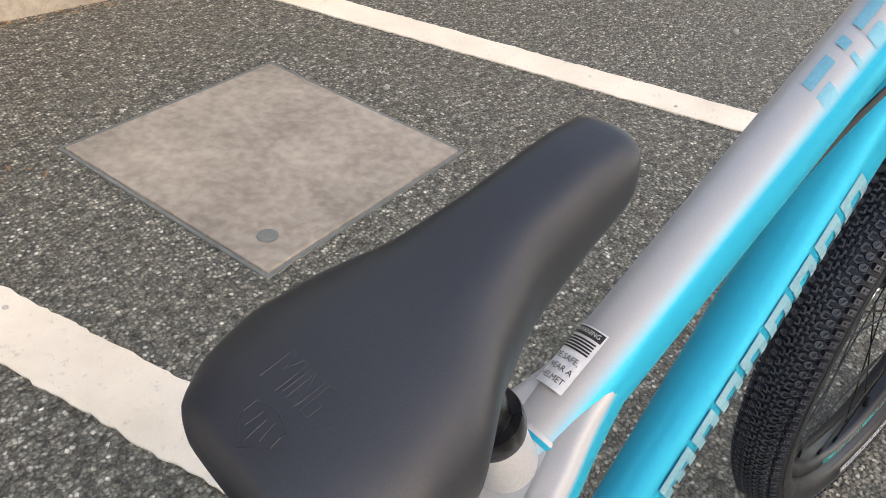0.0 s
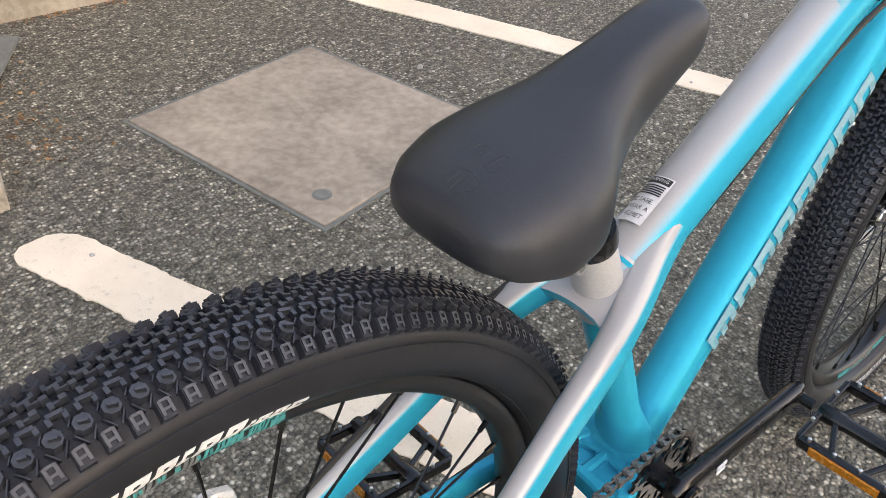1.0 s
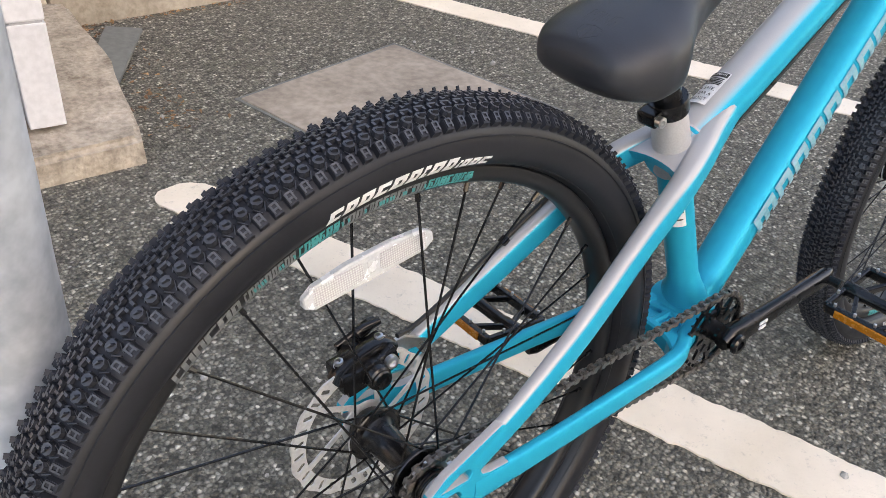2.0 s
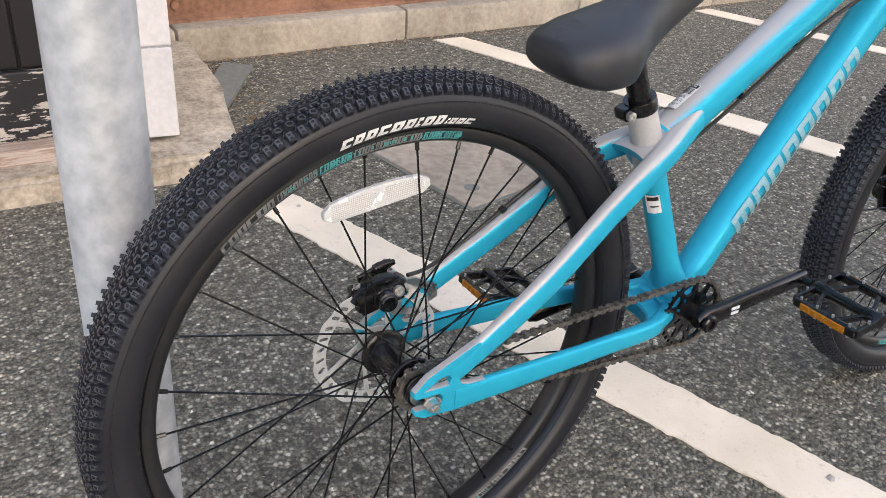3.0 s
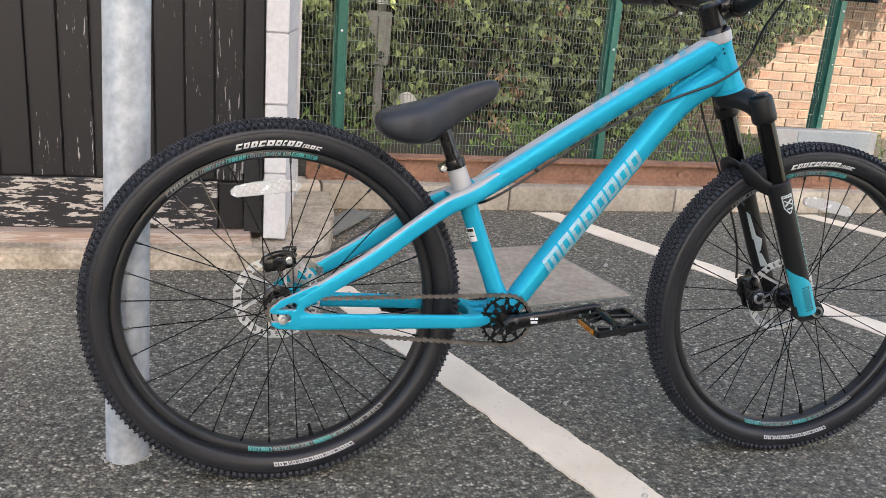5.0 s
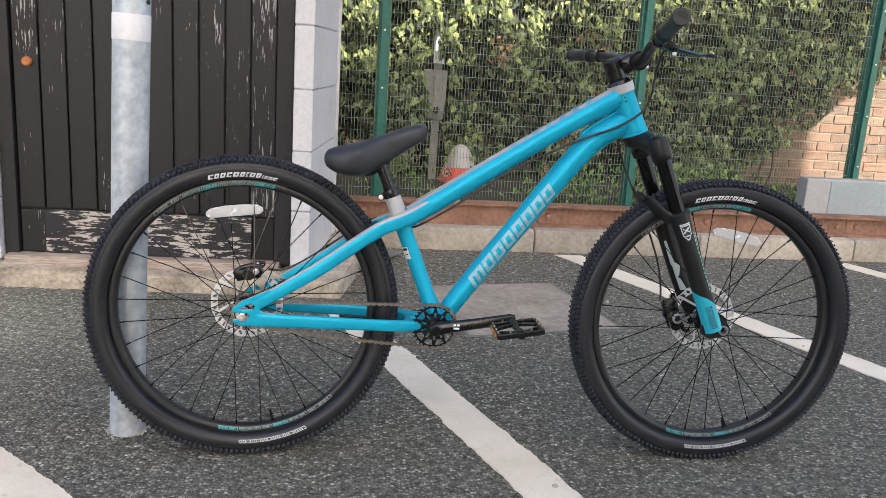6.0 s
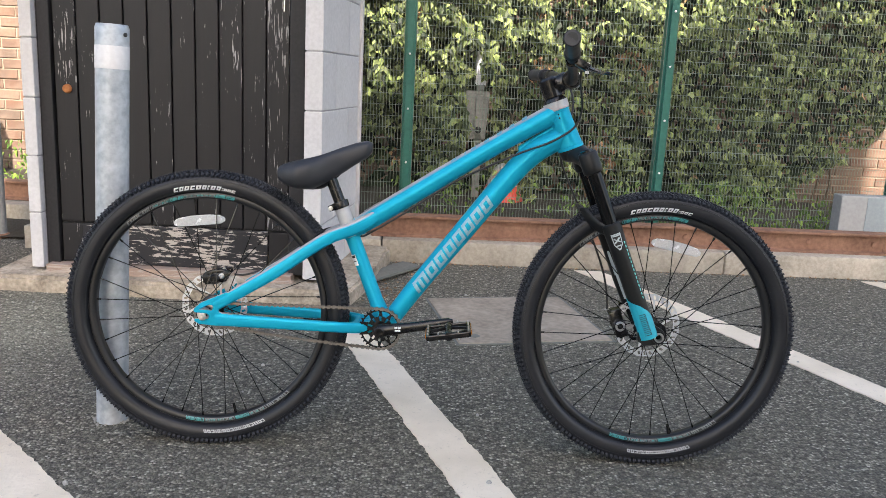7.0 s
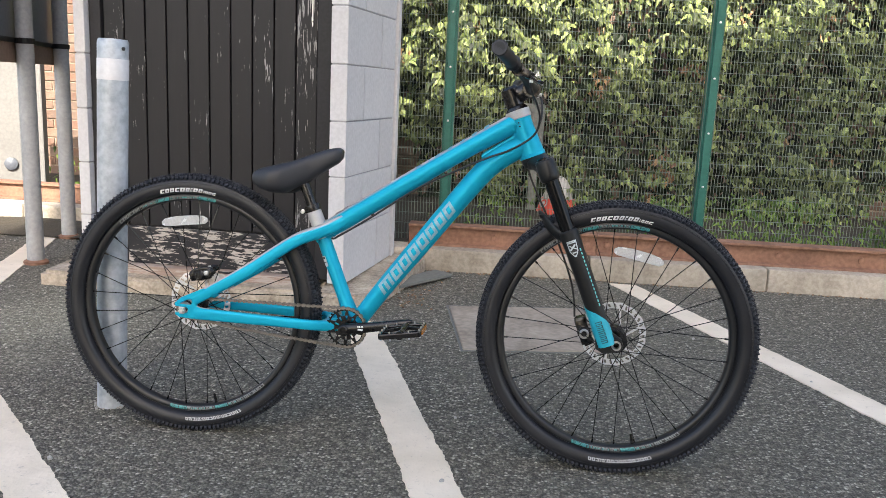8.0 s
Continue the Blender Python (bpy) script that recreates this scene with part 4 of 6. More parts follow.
STEER = Matrix.Translation(HEAD_LOW) @ Matrix.Rotation(radians(-0.7), 4, STEER_AXIS) @ Matrix.Translation(-HEAD_LOW)


def sidewall(r):
    """Half width of the tyre at radius r."""
    return float(np.interp(r, [0.2825, 0.2862, 0.288, 0.2915, 0.298, 0.3065, 0.3155, 0.322, 0.329, 0.3337, 0.335], [0.011, 0.0125, 0.0192, 0.0250, 0.0292, 0.0308, 0.0300, 0.0276, 0.0195, 0.007, 0.0]))


def crown_radius(y):
    return float(np.interp(abs(y), [0, 0.007, 0.0195, 0.0276, 0.0300, 0.0308], [0.336, 0.3350, 0.3298, 0.3222, 0.3155, 0.3065]))


def tyre_mesh():
    bm = bmesh.new()
    radii = [0.2825, 0.2862, 0.287, 0.288, 0.2897, 0.2915, 0.295, 0.298, 0.3025, 0.307, 0.312, 0.317, 0.3208, 0.3245, 0.328, 0.3305, 0.3325, 0.334]
    half = [(r, sidewall(r)) for r in radii]
    lathe_into(bm, [(r, -y) for r, y in half] + [(0.335, 0)] + [(r, y) for r, y in half[::-1]], 120, True)
    # shade between the knobs is painted on with the darker rubber
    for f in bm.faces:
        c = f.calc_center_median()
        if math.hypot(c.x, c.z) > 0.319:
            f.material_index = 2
    # moulding lines on the sidewall
    for r in (0.2895, 0.3155):
        for s in (-1, 1):
            y = s * sidewall(r)
            lathe_into(bm, [(r - 0.0006, y), (r - 0.0003, y + s * 0.0008), (r + 0.0003, y + s * 0.0008), (r + 0.0006, y)], 120, True)
    pitch, n = 360 / 176, 176

    def knob(angle, y, size, tilt, turn=0.0, grow=0.0, taper=0.86, cap=1):
        """A block of tread: flanks coloured dark as if in shade, a lighter top."""
        r = crown_radius(y) + size[2] * 0.4 + grow
        m = Matrix.Rotation(radians(-angle), 4, "Y") @ pose(0, y, r, 0, 0, 0) @ pose(0, 0, 0, tilt, 0, turn)
        rings = [[bm.verts.new(m @ Vector((k * sx * size[0] / 2, k * sy * size[1] / 2, h * size[2] / 2))) for sx, sy in ((-1, -1), (1, -1), (1, 1), (-1, 1))] for k, h in ((1.0, -1), (taper, 1))]
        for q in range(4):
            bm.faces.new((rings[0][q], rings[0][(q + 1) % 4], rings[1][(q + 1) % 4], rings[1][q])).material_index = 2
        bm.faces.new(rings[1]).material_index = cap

    def stud(angle, y, radius, high, tilt, sides):
        m = Matrix.Rotation(radians(-angle), 4, "Y") @ pose(0, y, crown_radius(y) - 0.0004, 0, 0, 0) @ pose(0, 0, 0, tilt, 0, 22.5)
        rings = [[bm.verts.new(m @ Vector((k * radius * math.cos(t), k * radius * math.sin(t), h))) for t in (2 * math.pi * q / sides for q in range(sides))] for k, h in ((1.0, 0.0), (0.9, high))]
        for q in range(sides):
            bm.faces.new((rings[0][q], rings[0][(q + 1) % sides], rings[1][(q + 1) % sides], rings[1][q])).material_index = 2
        bm.faces.new(rings[1]).material_index = 1

    for i in range(n):
        a = i * pitch
        for s in (-1, 1):
            stag = pitch * 0.5 if s > 0 else 0.0
            # paired centre blocks joined by a bar
            knob(a + stag, s * 0.0022, (0.0036, 0.0032, 0.0034), -s * 4)
            knob(a + stag + 0.55, s * 0.0030, (0.0050, 0.0016, 0.0026), -s * 5)
            knob(a + stag + 0.95, s * 0.0036, (0.0024, 0.0044, 0.0034), -s * 6)
            # low U-shaped blocks
            knob(a + stag + pitch * 0.5, s * 0.0072, (0.0080, 0.0024, 0.0028), -s * 9, 8 * s)
            for d in (-0.55, 0.6):
                knob(a + stag + pitch * 0.5 + d, s * 0.0094, (0.0024, 0.0048, 0.0030), -s * 12)
            # eight-sided intermediate knobs with a stud and a short bar
            stud(a + stag, s * 0.0158, 0.0045, 0.0042, -s * 20, 8)
            stud(a + stag + 0.1, s * 0.0152, 0.0015, 0.0052, -s * 20, 6)
            knob(a + stag - 0.2, s * 0.0176, (0.0044, 0.0013, 0.0084), -s * 24, 25 * s)
            # tall shoulder knobs with a raised A on top
            knob(a + stag + pitch * 0.5, s * 0.0252, (0.0074, 0.0098, 0.0072), -s * 40, 0, -0.0012, 0.86, 2)
            for d in (-0.36, 0.36):
                knob(a + stag + pitch * 0.5 + d, s * 0.0250, (0.0015, 0.0074, 0.0086), -s * 40, 0, -0.0012, 0.9)
            for y in (0.0228, 0.0256):
                knob(a + stag + pitch * 0.5, s * y, (0.0044, 0.0014, 0.0086), -s * 40, 0, -0.0012, 0.9)
            # fine lattice ribs between the rows
            for t in (-38, 38):
                knob(a + stag + pitch * 0.25 * (1 if t > 0 else -1), s * 0.0204, (0.0008, 0.0070, 0.0016), -s * 30, t)
                knob(a + stag + pitch * 0.25 * (1 if t > 0 else -1), s * 0.0122, (0.0008, 0.0060, 0.0014), -s * 16, -t)
    return bm


def arc_bars(spans, r0, r1, lift, surface_y, slant=0.0):
    """Flat printed bars along an arc on the camera side; spans: (start, end) in degrees from the top, clockwise."""
    bm = bmesh.new()
    for a0, a1 in spans:
        n = max(1, int(abs(a1 - a0) / 1.2))
        grid = []
        for k in range(3):
            r = r0 + (r1 - r0) * k / 2
            row = []
            for i in range(n + 1):
                a = radians(a0 + (a1 - a0) * i / n + slant * k / 2)
                row.append(bm.verts.new((r * math.sin(a), -(surface_y(r) + lift), r * math.cos(a))))
            grid.append(row)
        for p, q in zip(grid, grid[1:]):
            for i in range(n):
                bm.faces.new((p[i], p[i + 1], q[i + 1], q[i]))
    geo = bmesh.ops.extrude_face_region(bm, geom=bm.faces[:])["geom"]
    bmesh.ops.translate(bm, vec=(0, 0.0008, 0), verts=[v for v in geo if isinstance(v, bmesh.types.BMVert)])
    return bm


def letter_spans(start, total, widths, gap):
    unit, out, a = (total - gap * (len(widths) - 1)) / sum(widths), [], start
    for w in widths:
        out.append((a, a + w * unit))
        a += w * unit + gap
    return out


def sidewall_blocks(start, total, widths, gap, r0, r1, slant, surf=sidewall, weight=0.3):
    """A row of bold outlined blocks along the sidewall."""
    stems, caps = [], []
    for i, (a, b) in enumerate(letter_spans(start, total, widths, gap)):
        w = b - a
        stems.append((a, a + w * 0.38))
        if i % 3:
            stems.append((b - w * 0.34, b))
        caps.append((a + w * 0.38, b - (w * 0.34 if i % 3 else 0)))
    t = (r1 - r0) * weight
    bm = arc_bars(stems, r0, r1, 0.0004, surf, slant)
    for low, k in ((r0, 0.15), (r1 - t, 0.85)):
        more = arc_bars([(a + slant * k - slant * 0.15, b + slant * k - slant * 0.15) for a, b in caps], low, low + t, 0.0004, surf, slant * 0.3)
        me = bpy.data.meshes.new("more")
        more.to_mesh(me)
        more.free()
        bm.from_mesh(me)
        bpy.data.meshes.remove(me)
    return bm


def gear_loop(teeth, root, tip):
    out = []
    for i in range(teeth):
        for k, r in ((0.0, root), (0.3, root), (0.45, tip), (0.62, tip), (0.78, root)):
            a = 2 * math.pi * (i + k) / teeth
            out.append((r * math.cos(a), r * math.sin(a)))
    return out


def rotor_mesh(r):
    """One slotted plate: wavy ring, six leaning arms, hub ring."""
    holes = []
    for i in range(32):
        a = 2 * math.pi * i / 32
        rr, h, w, lean = (r - 0.0083, 0.0056, 0.0025, 0.3) if i % 2 else (r - 0.0083, 0.0052, 0.0028, 0.55)
        ux, uz = math.cos(a + lean), math.sin(a + lean)
        holes.append([(rr * math.cos(a) + s * h * ux - t * w * uz, rr * math.sin(a) + s * h * uz + t * w * ux) for s, t in ((-1, -0.5), (-0.7, -1), (0.7, -1), (1, -0.5), (1, 0.5), (0.7, 1), (-0.7, 1), (-1, 0.5))])
    for i in range(6):
        a0 = radians(60 * i)
        inner, outer_r = 0.0245, r - 0.0152
        gap_in, gap_out, twist = 0.0034 / inner, 0.003 / outer_r, radians(30)
        low = [a0 + gap_in + (radians(60) - 2 * gap_in) * k / 5 for k in range(6)]
        high = [a0 + twist + gap_out + (radians(60) - 2 * gap_out) * k / 9 for k in range(10)]
        holes.append([(inner * math.cos(a), inner * math.sin(a)) for a in low] + [(outer_r * math.cos(a), outer_r * math.sin(a)) for a in high[::-1]])
    edge = [r + 0.0011 * math.cos(16 * 2 * math.pi * k / 128) for k in range(128)]
    outer = [(e * math.cos(2 * math.pi * k / 128), e * math.sin(2 * math.pi * k / 128)) for k, e in enumerate(edge)]
    return plate(outer, holes + [disc_loop(0.016, 24)], 0.0018)


def spoke_mesh(side, lead, out):
    """A spoke from the hub flange to the rim at the top; lead: degrees by which the hub end runs ahead."""
    a = radians(lead)
    hub = Vector((0.026 * math.sin(a), side * 0.031 + out, 0.026 * math.cos(a)))
    rim = Vector((0, side * 0.004, 0.273))
    bm = tube([hub, rim], 0.00115, 5)
    tube_into(bm, [rim.lerp(hub, 0.05), rim], 0.0022, 6)
    return bm


def data_of(name, bm, material):
    me = bpy.data.meshes.new(name)
    bmesh.ops.recalc_face_normals(bm, faces=bm.faces)
    bm.to_mesh(me)
    bm.free()
    me.materials.append(material)
    return me


SPOKES = [data_of("spoke", spoke_mesh(s, l, o), BLACK_METAL) for s, l, o in ((-1, 58, -0.0015), (-1, -58, 0.0015), (1, 58, 0.0015), (1, -58, -0.0015))]
TYRE_MESH = None


def wheel(name, m, label, rotor_y, turn, cog):
    """A spoked wheel about the origin, its axle along y."""
    global TYRE_MESH
    half_rim = [(0.2692, 0.005), (0.2700, 0.0098), (0.2726, 0.0132), (0.277, 0.0150), (0.2815, 0.0152), (0.2845, 0.0144), (0.2856, 0.0128), (0.282, 0.0105)]
    rim_profile = [(r, -y) for r, y in half_rim] + [(0.277, 0.0)] + half_rim[::-1]
    rim = part(name, lathe(rim_profile, 120, True), RIM_BLACK, bike, label, True, m)
    if TYRE_MESH is None:
        tyre = part("tyre", tyre_mesh(), [RUBBER, TREAD, TREAD_SHADE], rim, "black knobbly tyre", True)
        TYRE_MESH = tyre.data
    else:
        tyre = part("tyre", TYRE_MESH, None, rim, "black knobbly tyre")
    tyre.matrix_basis = pose(0, 0, 0, 0, turn * 3, 0)
    for i in range(32):
        part("spoke", SPOKES[i % 4], None, rim, m=pose(0, 0, 0, 0, turn + 360 / 32 * i, 0))
    hub = [(0.0, -0.052), (0.010, -0.052), (0.011, -0.044), (0.0155, -0.039), (0.0155, -0.034), (0.0275, -0.0338), (0.0285, -0.0325), (0.0285, -0.0298), (0.0275, -0.0288), (0.0205, -0.0275), (0.0165, -0.02), (0.0155, 0.0), (0.0165, 0.02), (0.0205, 0.0275), (0.0275, 0.0288), (0.0285, 0.0298), (0.0285, 0.0325), (0.0275, 0.0338), (0.019, 0.0355), (0.019, 0.047), (0.010, 0.05), (0.0, 0.05)]
    part("hub", lathe(hub, 36), BLACK_METAL, rim, "", True)
    part("brake_disc", rotor_mesh(0.0805), ROTOR, rim, "slotted steel brake disc", m=pose(0, rotor_y, 0, 0, 11, 0))
    part("valve", tube([(0, 0, -0.2705), (0, 0, -0.245)], [0.004, 0.003], 8), BLACK_METAL, rim, m=pose(0, 0, 0, 0, -14, 0))
    # spoke reflector
    bm = plate([(-0.061, -0.004), (-0.052, -0.0105), (-0.02, -0.0125), (0.02, -0.0125), (0.052, -0.0105), (0.061, -0.004), (0.0605, 0.004), (0.05, 0.0098), (0.02, 0.0118), (-0.02, 0.0118), (-0.05, 0.0098), (-0.0605, 0.004)], [], 0.007)
    bend = lambda x: 0.8 * x ** 2
    for v in bm.verts:
        v.co.z -= bend(v.co.x)
    held = pose(0, 0, 0, 0, -7 if cog else 11.5, 0) @ pose(0, 0.001, 0.218 if cog else 0.212)
    plastic = part("reflector", soften(bm, 0.0012, 1), REFLECTOR, rim, "clear white plastic spoke reflector", m=held)
    part("reflector_clip", box((0.0075, 0.0092, 0.013), pose(0, 0, 0), 0.002), REFLECTOR, plastic)
    for x in (-0.03, 0.03):
        prism = plate(soft_rect(0.044, 0.0155, 0.003), [], 0.0012, pose(x, -0.0036, -bend(x)) @ pose(0, 0, 0, 0, math.degrees(math.atan(1.6 * x)), 0))
        part("prism_field", prism, PRISM, plastic, "honeycomb prism field")
    # printing on the tyre's sidewall and on the rim
    top = -15.8
    part("sidewall_print", sidewall_blocks(top, 21.2, [1, 0.9, 1, 1, 1.1, 0.9, 0.45, 1, 0.9], 0.55, 0.2925, 0.3025, 0.8), PRINT_WHITE, rim, "white bars of printing")
    part("sidewall_print", sidewall_blocks(top + 21.9, 6.1, [0.3, 0.9, 1, 1.1], 0.35, 0.2925, 0.2993, 0.5), PRINT_WHITE, rim, "white bars of printing")
    low = 152.5 if cog else 159
    part("sidewall_print", sidewall_blocks(low, 29, [0.7, 1, 1.2, 1, 0.9, 0.9, 0.3, 1, 0.9, 1, 1, 1, 0.3, 0.9, 0.4, 1, 1, 0.9], 0.3, 0.2975, 0.3052, -0.5, sidewall, 0.24), SIDE_PRINT, rim, "worn white bars of printing")
    rr = random.Random(3)
    flank = lambda r: float(np.interp(r, [0.2726, 0.277, 0.2815, 0.2845], [0.0132, 0.0150, 0.0152, 0.0144]))
    for start, sign in ((top - 14, 1), (low - 3, -1)):
        for colour, a0, total, count, label2 in ((RIM_GREY, -14.0, 13.2, 6, "silver outlined shapes"), (RIM_GREY, 0.0, 9.0, 9, "silver outlined bars"), (RIM_MINT, 9.6, 7.0, 6, "mint outlined bars"), (RIM_GREY, 17.2, 15.0, 12, "silver outlined bars"), (RIM_MINT, 32.8, 9.0, 8, "mint outlined bars")):
            widths = [rr.uniform(0.6, 1.2) for _ in range(count)]
            part("rim_print", sidewall_blocks(start + a0, total, widths, 0.22, 0.2735, 0.2815, 0.5 * sign, flank, 0.16), colour, rim, label2)["kind"] = "stuff"
        dots = [(start + a, start + a + 0.35) for a in (rr.uniform(0, 42) for _ in range(46))]
        part("rim_print", arc_bars(dots, 0.2758, 0.2792, 0.0005, flank), RIM_MINT, rim, "mint specks")["kind"] = "stuff"
    if cog:
        bm = plate(gear_loop(13, 0.0235, 0.0285), [disc_loop(0.012, 24)], 0.0024)
        part("cog", bm, STEEL, rim, "small steel cog", m=pose(0, -0.0455, 0))
        for k in range(4):
            part("spacer", lathe([(0.011, -0.0015), (0.0186, -0.0015), (0.0192, -0.001), (0.0192, 0.001), (0.0186, 0.0015), (0.011, 0.0015)], 30, True), BLACK_METAL, rim, "", True, pose(0, (-0.0375, -0.0412, -0.0502, -0.054)[k], 0))
        part("lock_ring", lathe([(0.0085, -0.002), (0.0155, -0.002), (0.0165, -0.0008), (0.0165, 0.0015), (0.0085, 0.0015)], 30, True), STEEL, rim, "bright lock ring", True, pose(0, -0.0575, 0))
        part("axle", tube([(0, -0.085, 0), (0, 0.085, 0)], 0.0046, 10), STEEL, rim, "steel axle", True)
        for s in (-1, 1):
            bm = lathe([(0.0098, 0.0), (0.0098, s * 0.0018), (0.0082, s * 0.002), (0.008, s * 0.0085), (0.0045, s * 0.009), (0.0045, s * 0.0135), (0.0, s * 0.0138)], 6)
            part("axle_nut", bm, STEEL, rim, "bright axle nut and washer", m=pose(0, s * 0.0725, -0.0028))
    return rim


wheel("rear_wheel", pose(-0.003, 0, AXLE_Z, 0, 0, 2.5), "black rear wheel with mint decals", 0.05, 3, True)
wheel("front_wheel", STEER @ Matrix.Translation(FRONT), "black front wheel with mint decals", 0.048, 7, False)

# frame tubes
top_tube = smooth_path([(0.318, 0, 0.532), (0.4, 0, 0.586), (0.55, 0, 0.685), (0.68, 0, 0.769), (0.8, 0, 0.842)], 6)
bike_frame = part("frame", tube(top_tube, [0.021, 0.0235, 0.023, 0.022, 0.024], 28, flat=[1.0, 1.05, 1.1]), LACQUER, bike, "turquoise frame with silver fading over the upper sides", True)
down = smooth_path([(0.428, 0, 0.315), (0.497, 0, 0.414), (0.602, 0, 0.553), (0.698, 0, 0.68), (0.757, 0, 0.746), (0.835, 0, 0.797)], 6)
part("down_tube", tube(down, [0.021, 0.0225, 0.0245, 0.026, 0.027, 0.026], 28, flat=[1.1, 1.0, 0.95]), PLAIN_LACQUER, bike_frame, "", True)
SEAT_DIR = (Vector((0.308, 0, 0.604)) - Vector((0.421, 0, 0.326))).normalized()
part("seat_tube", tube([(0.4225, 0, 0.32), (0.412, 0, 0.347), (0.407, 0, 0.3605), (0.4, 0, 0.377), (0.334, 0, 0.54)], [0.0205, 0.0205, 0.019, 0.0175, 0.0175], 24, flat=[1.55, 1.45, 1.15, 1.0, 1.0]), PLAIN_LACQUER, bike_frame, "", True)
part("seat_tube_top", tube([(0.338, 0, 0.53), (0.322, 0, 0.57), (0.308, 0, 0.604)], [0.0205, 0.0185, 0.0175], 24), SILVER, bike_frame, "silver seat tube top", True)
ht = [HEAD_LOW.lerp(HEAD_TOP, k) for k in (0, 0.06, 0.07, 0.5, 0.8, 0.81, 1)]
part("head_tube", tube(ht, [0.0315, 0.0315, 0.03, 0.0265, 0.0255, 0.0265, 0.0265], 28), PLAIN_LACQUER, bike_frame, "", True)
part("head_tube_collar", tube([HEAD_LOW.lerp(HEAD_TOP, 0.84), HEAD_LOW.lerp(HEAD_TOP, 0.86), HEAD_LOW.lerp(HEAD_TOP, 1.02)], [0.0268, 0.0288, 0.0295], 28), SILVER, bike_frame, "silver collar of the head tube", True)
part("bottom_bracket_shell", lathe([(0.0, -0.037), (0.0225, -0.037), (0.024, -0.034), (0.024, 0.034), (0.0225, 0.037), (0.0, 0.037)], 32, at=BB), PLAIN_LACQUER, bike_frame, "", True)
for k in (0.66, 0.74):
    p = HEAD_LOW.lerp(HEAD_TOP, k) + Vector((-0.006, -0.0258, 0))
    part("rivet", lathe([(0.002, 0.0), (0.002, -0.001), (0.0, -0.0014)], 8), BLACK_METAL, bike_frame, "small dark rivet", m=Matrix.Translation(p))
# web that closes the fork between top and down tube
bm = plate([(0.722, 0.762), (0.80, 0.815), (0.83, 0.81), (0.83, 0.78), (0.76, 0.75), (0.728, 0.735)], [], 0.009)
part("web", soften(bm, 0.003, 1), PLAIN_LACQUER, bike_frame, "", True)
# weld beads round the joints
for pts, r in (([(0.352, 0, 0.5546), (0.3545, 0, 0.5562), (0.357, 0, 0.5578)], [0.0225, 0.0243, 0.0232]), ([HEAD_TOP.lerp(HEAD_LOW, 0.24) + Vector((-0.021, 0, -0.013)), HEAD_TOP.lerp(HEAD_LOW, 0.24) + Vector((-0.018, 0, -0.011))], 0.0246)):
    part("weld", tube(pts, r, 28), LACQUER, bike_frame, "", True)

for s in (-1, 1):
    stay = smooth_path([(0.03, s * 0.0685, 0.3595), (0.09, s * 0.0665, 0.397), (0.16, s * 0.06, 0.441), (0.235, s * 0.05, 0.495), (0.29, s * 0.0425, 0.531), (0.335, s * 0.0285, 0.549), (0.372, s * 0.0152, 0.5675), (0.41, s * 0.0085, 0.5925), (0.46, s * 0.003, 0.6255)], 5)
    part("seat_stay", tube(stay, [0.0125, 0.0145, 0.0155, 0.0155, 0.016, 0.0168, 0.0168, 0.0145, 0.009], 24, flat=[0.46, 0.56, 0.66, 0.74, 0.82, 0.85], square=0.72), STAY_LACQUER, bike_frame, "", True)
    chain_stay = smooth_path([(0.03, s * 0.0685, 0.3265), (0.1, s * 0.068, 0.3245), (0.25, s * 0.0615, 0.3205), (0.335, s * 0.055, 0.3175), (0.375, s * 0.037, 0.3155), (0.42, s * 0.026, 0.319)], 5)
    part("chain_stay", tube(chain_stay, [0.0152, 0.0142, 0.0128, 0.0125, 0.013, 0.015], 24, flat=[0.4, 0.5, 0.7, 0.8], square=0.62), PLAIN_LACQUER, bike_frame, "", True)
    outer = [(-0.019, 0.331), (-0.0195, 0.325), (-0.008, 0.3185), (0.03, 0.316), (0.07, 0.3165), (0.075, 0.331), (0.07, 0.345), (0.048, 0.3462), (0.038, 0.3495), (0.035, 0.358), (0.041, 0.366), (0.075, 0.385), (0.072, 0.392), (0.056, 0.398), (0.024, 0.383), (-0.004, 0.370), (-0.020, 0.3555), (-0.022, 0.350), (-0.018, 0.3455), (0.0105, 0.3445), (0.0145, 0.3405), (0.0145, 0.3345), (0.0105, 0.3315)]
    hole = [(-0.007, 0.3535), (0.012, 0.3645), (0.021, 0.3655), (0.0255, 0.361), (0.0225, 0.3528)]
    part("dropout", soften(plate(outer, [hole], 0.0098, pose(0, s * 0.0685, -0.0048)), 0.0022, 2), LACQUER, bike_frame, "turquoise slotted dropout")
    if s > 0:
        mount = [(0.02, 0.362), (0.045, 0.356), (0.082, 0.372), (0.08, 0.39), (0.05, 0.405), (0.012, 0.408), (-0.012, 0.398), (-0.006, 0.39), (0.012, 0.385)]
        part("brake_mount", plate(mount, [[(0.032, 0.368), (0.048, 0.365), (0.07, 0.376), (0.062, 0.388), (0.034, 0.39)]], 0.005, pose(0, 0.062, 0)), STEEL, bike_frame, "bright alloy brake mount")
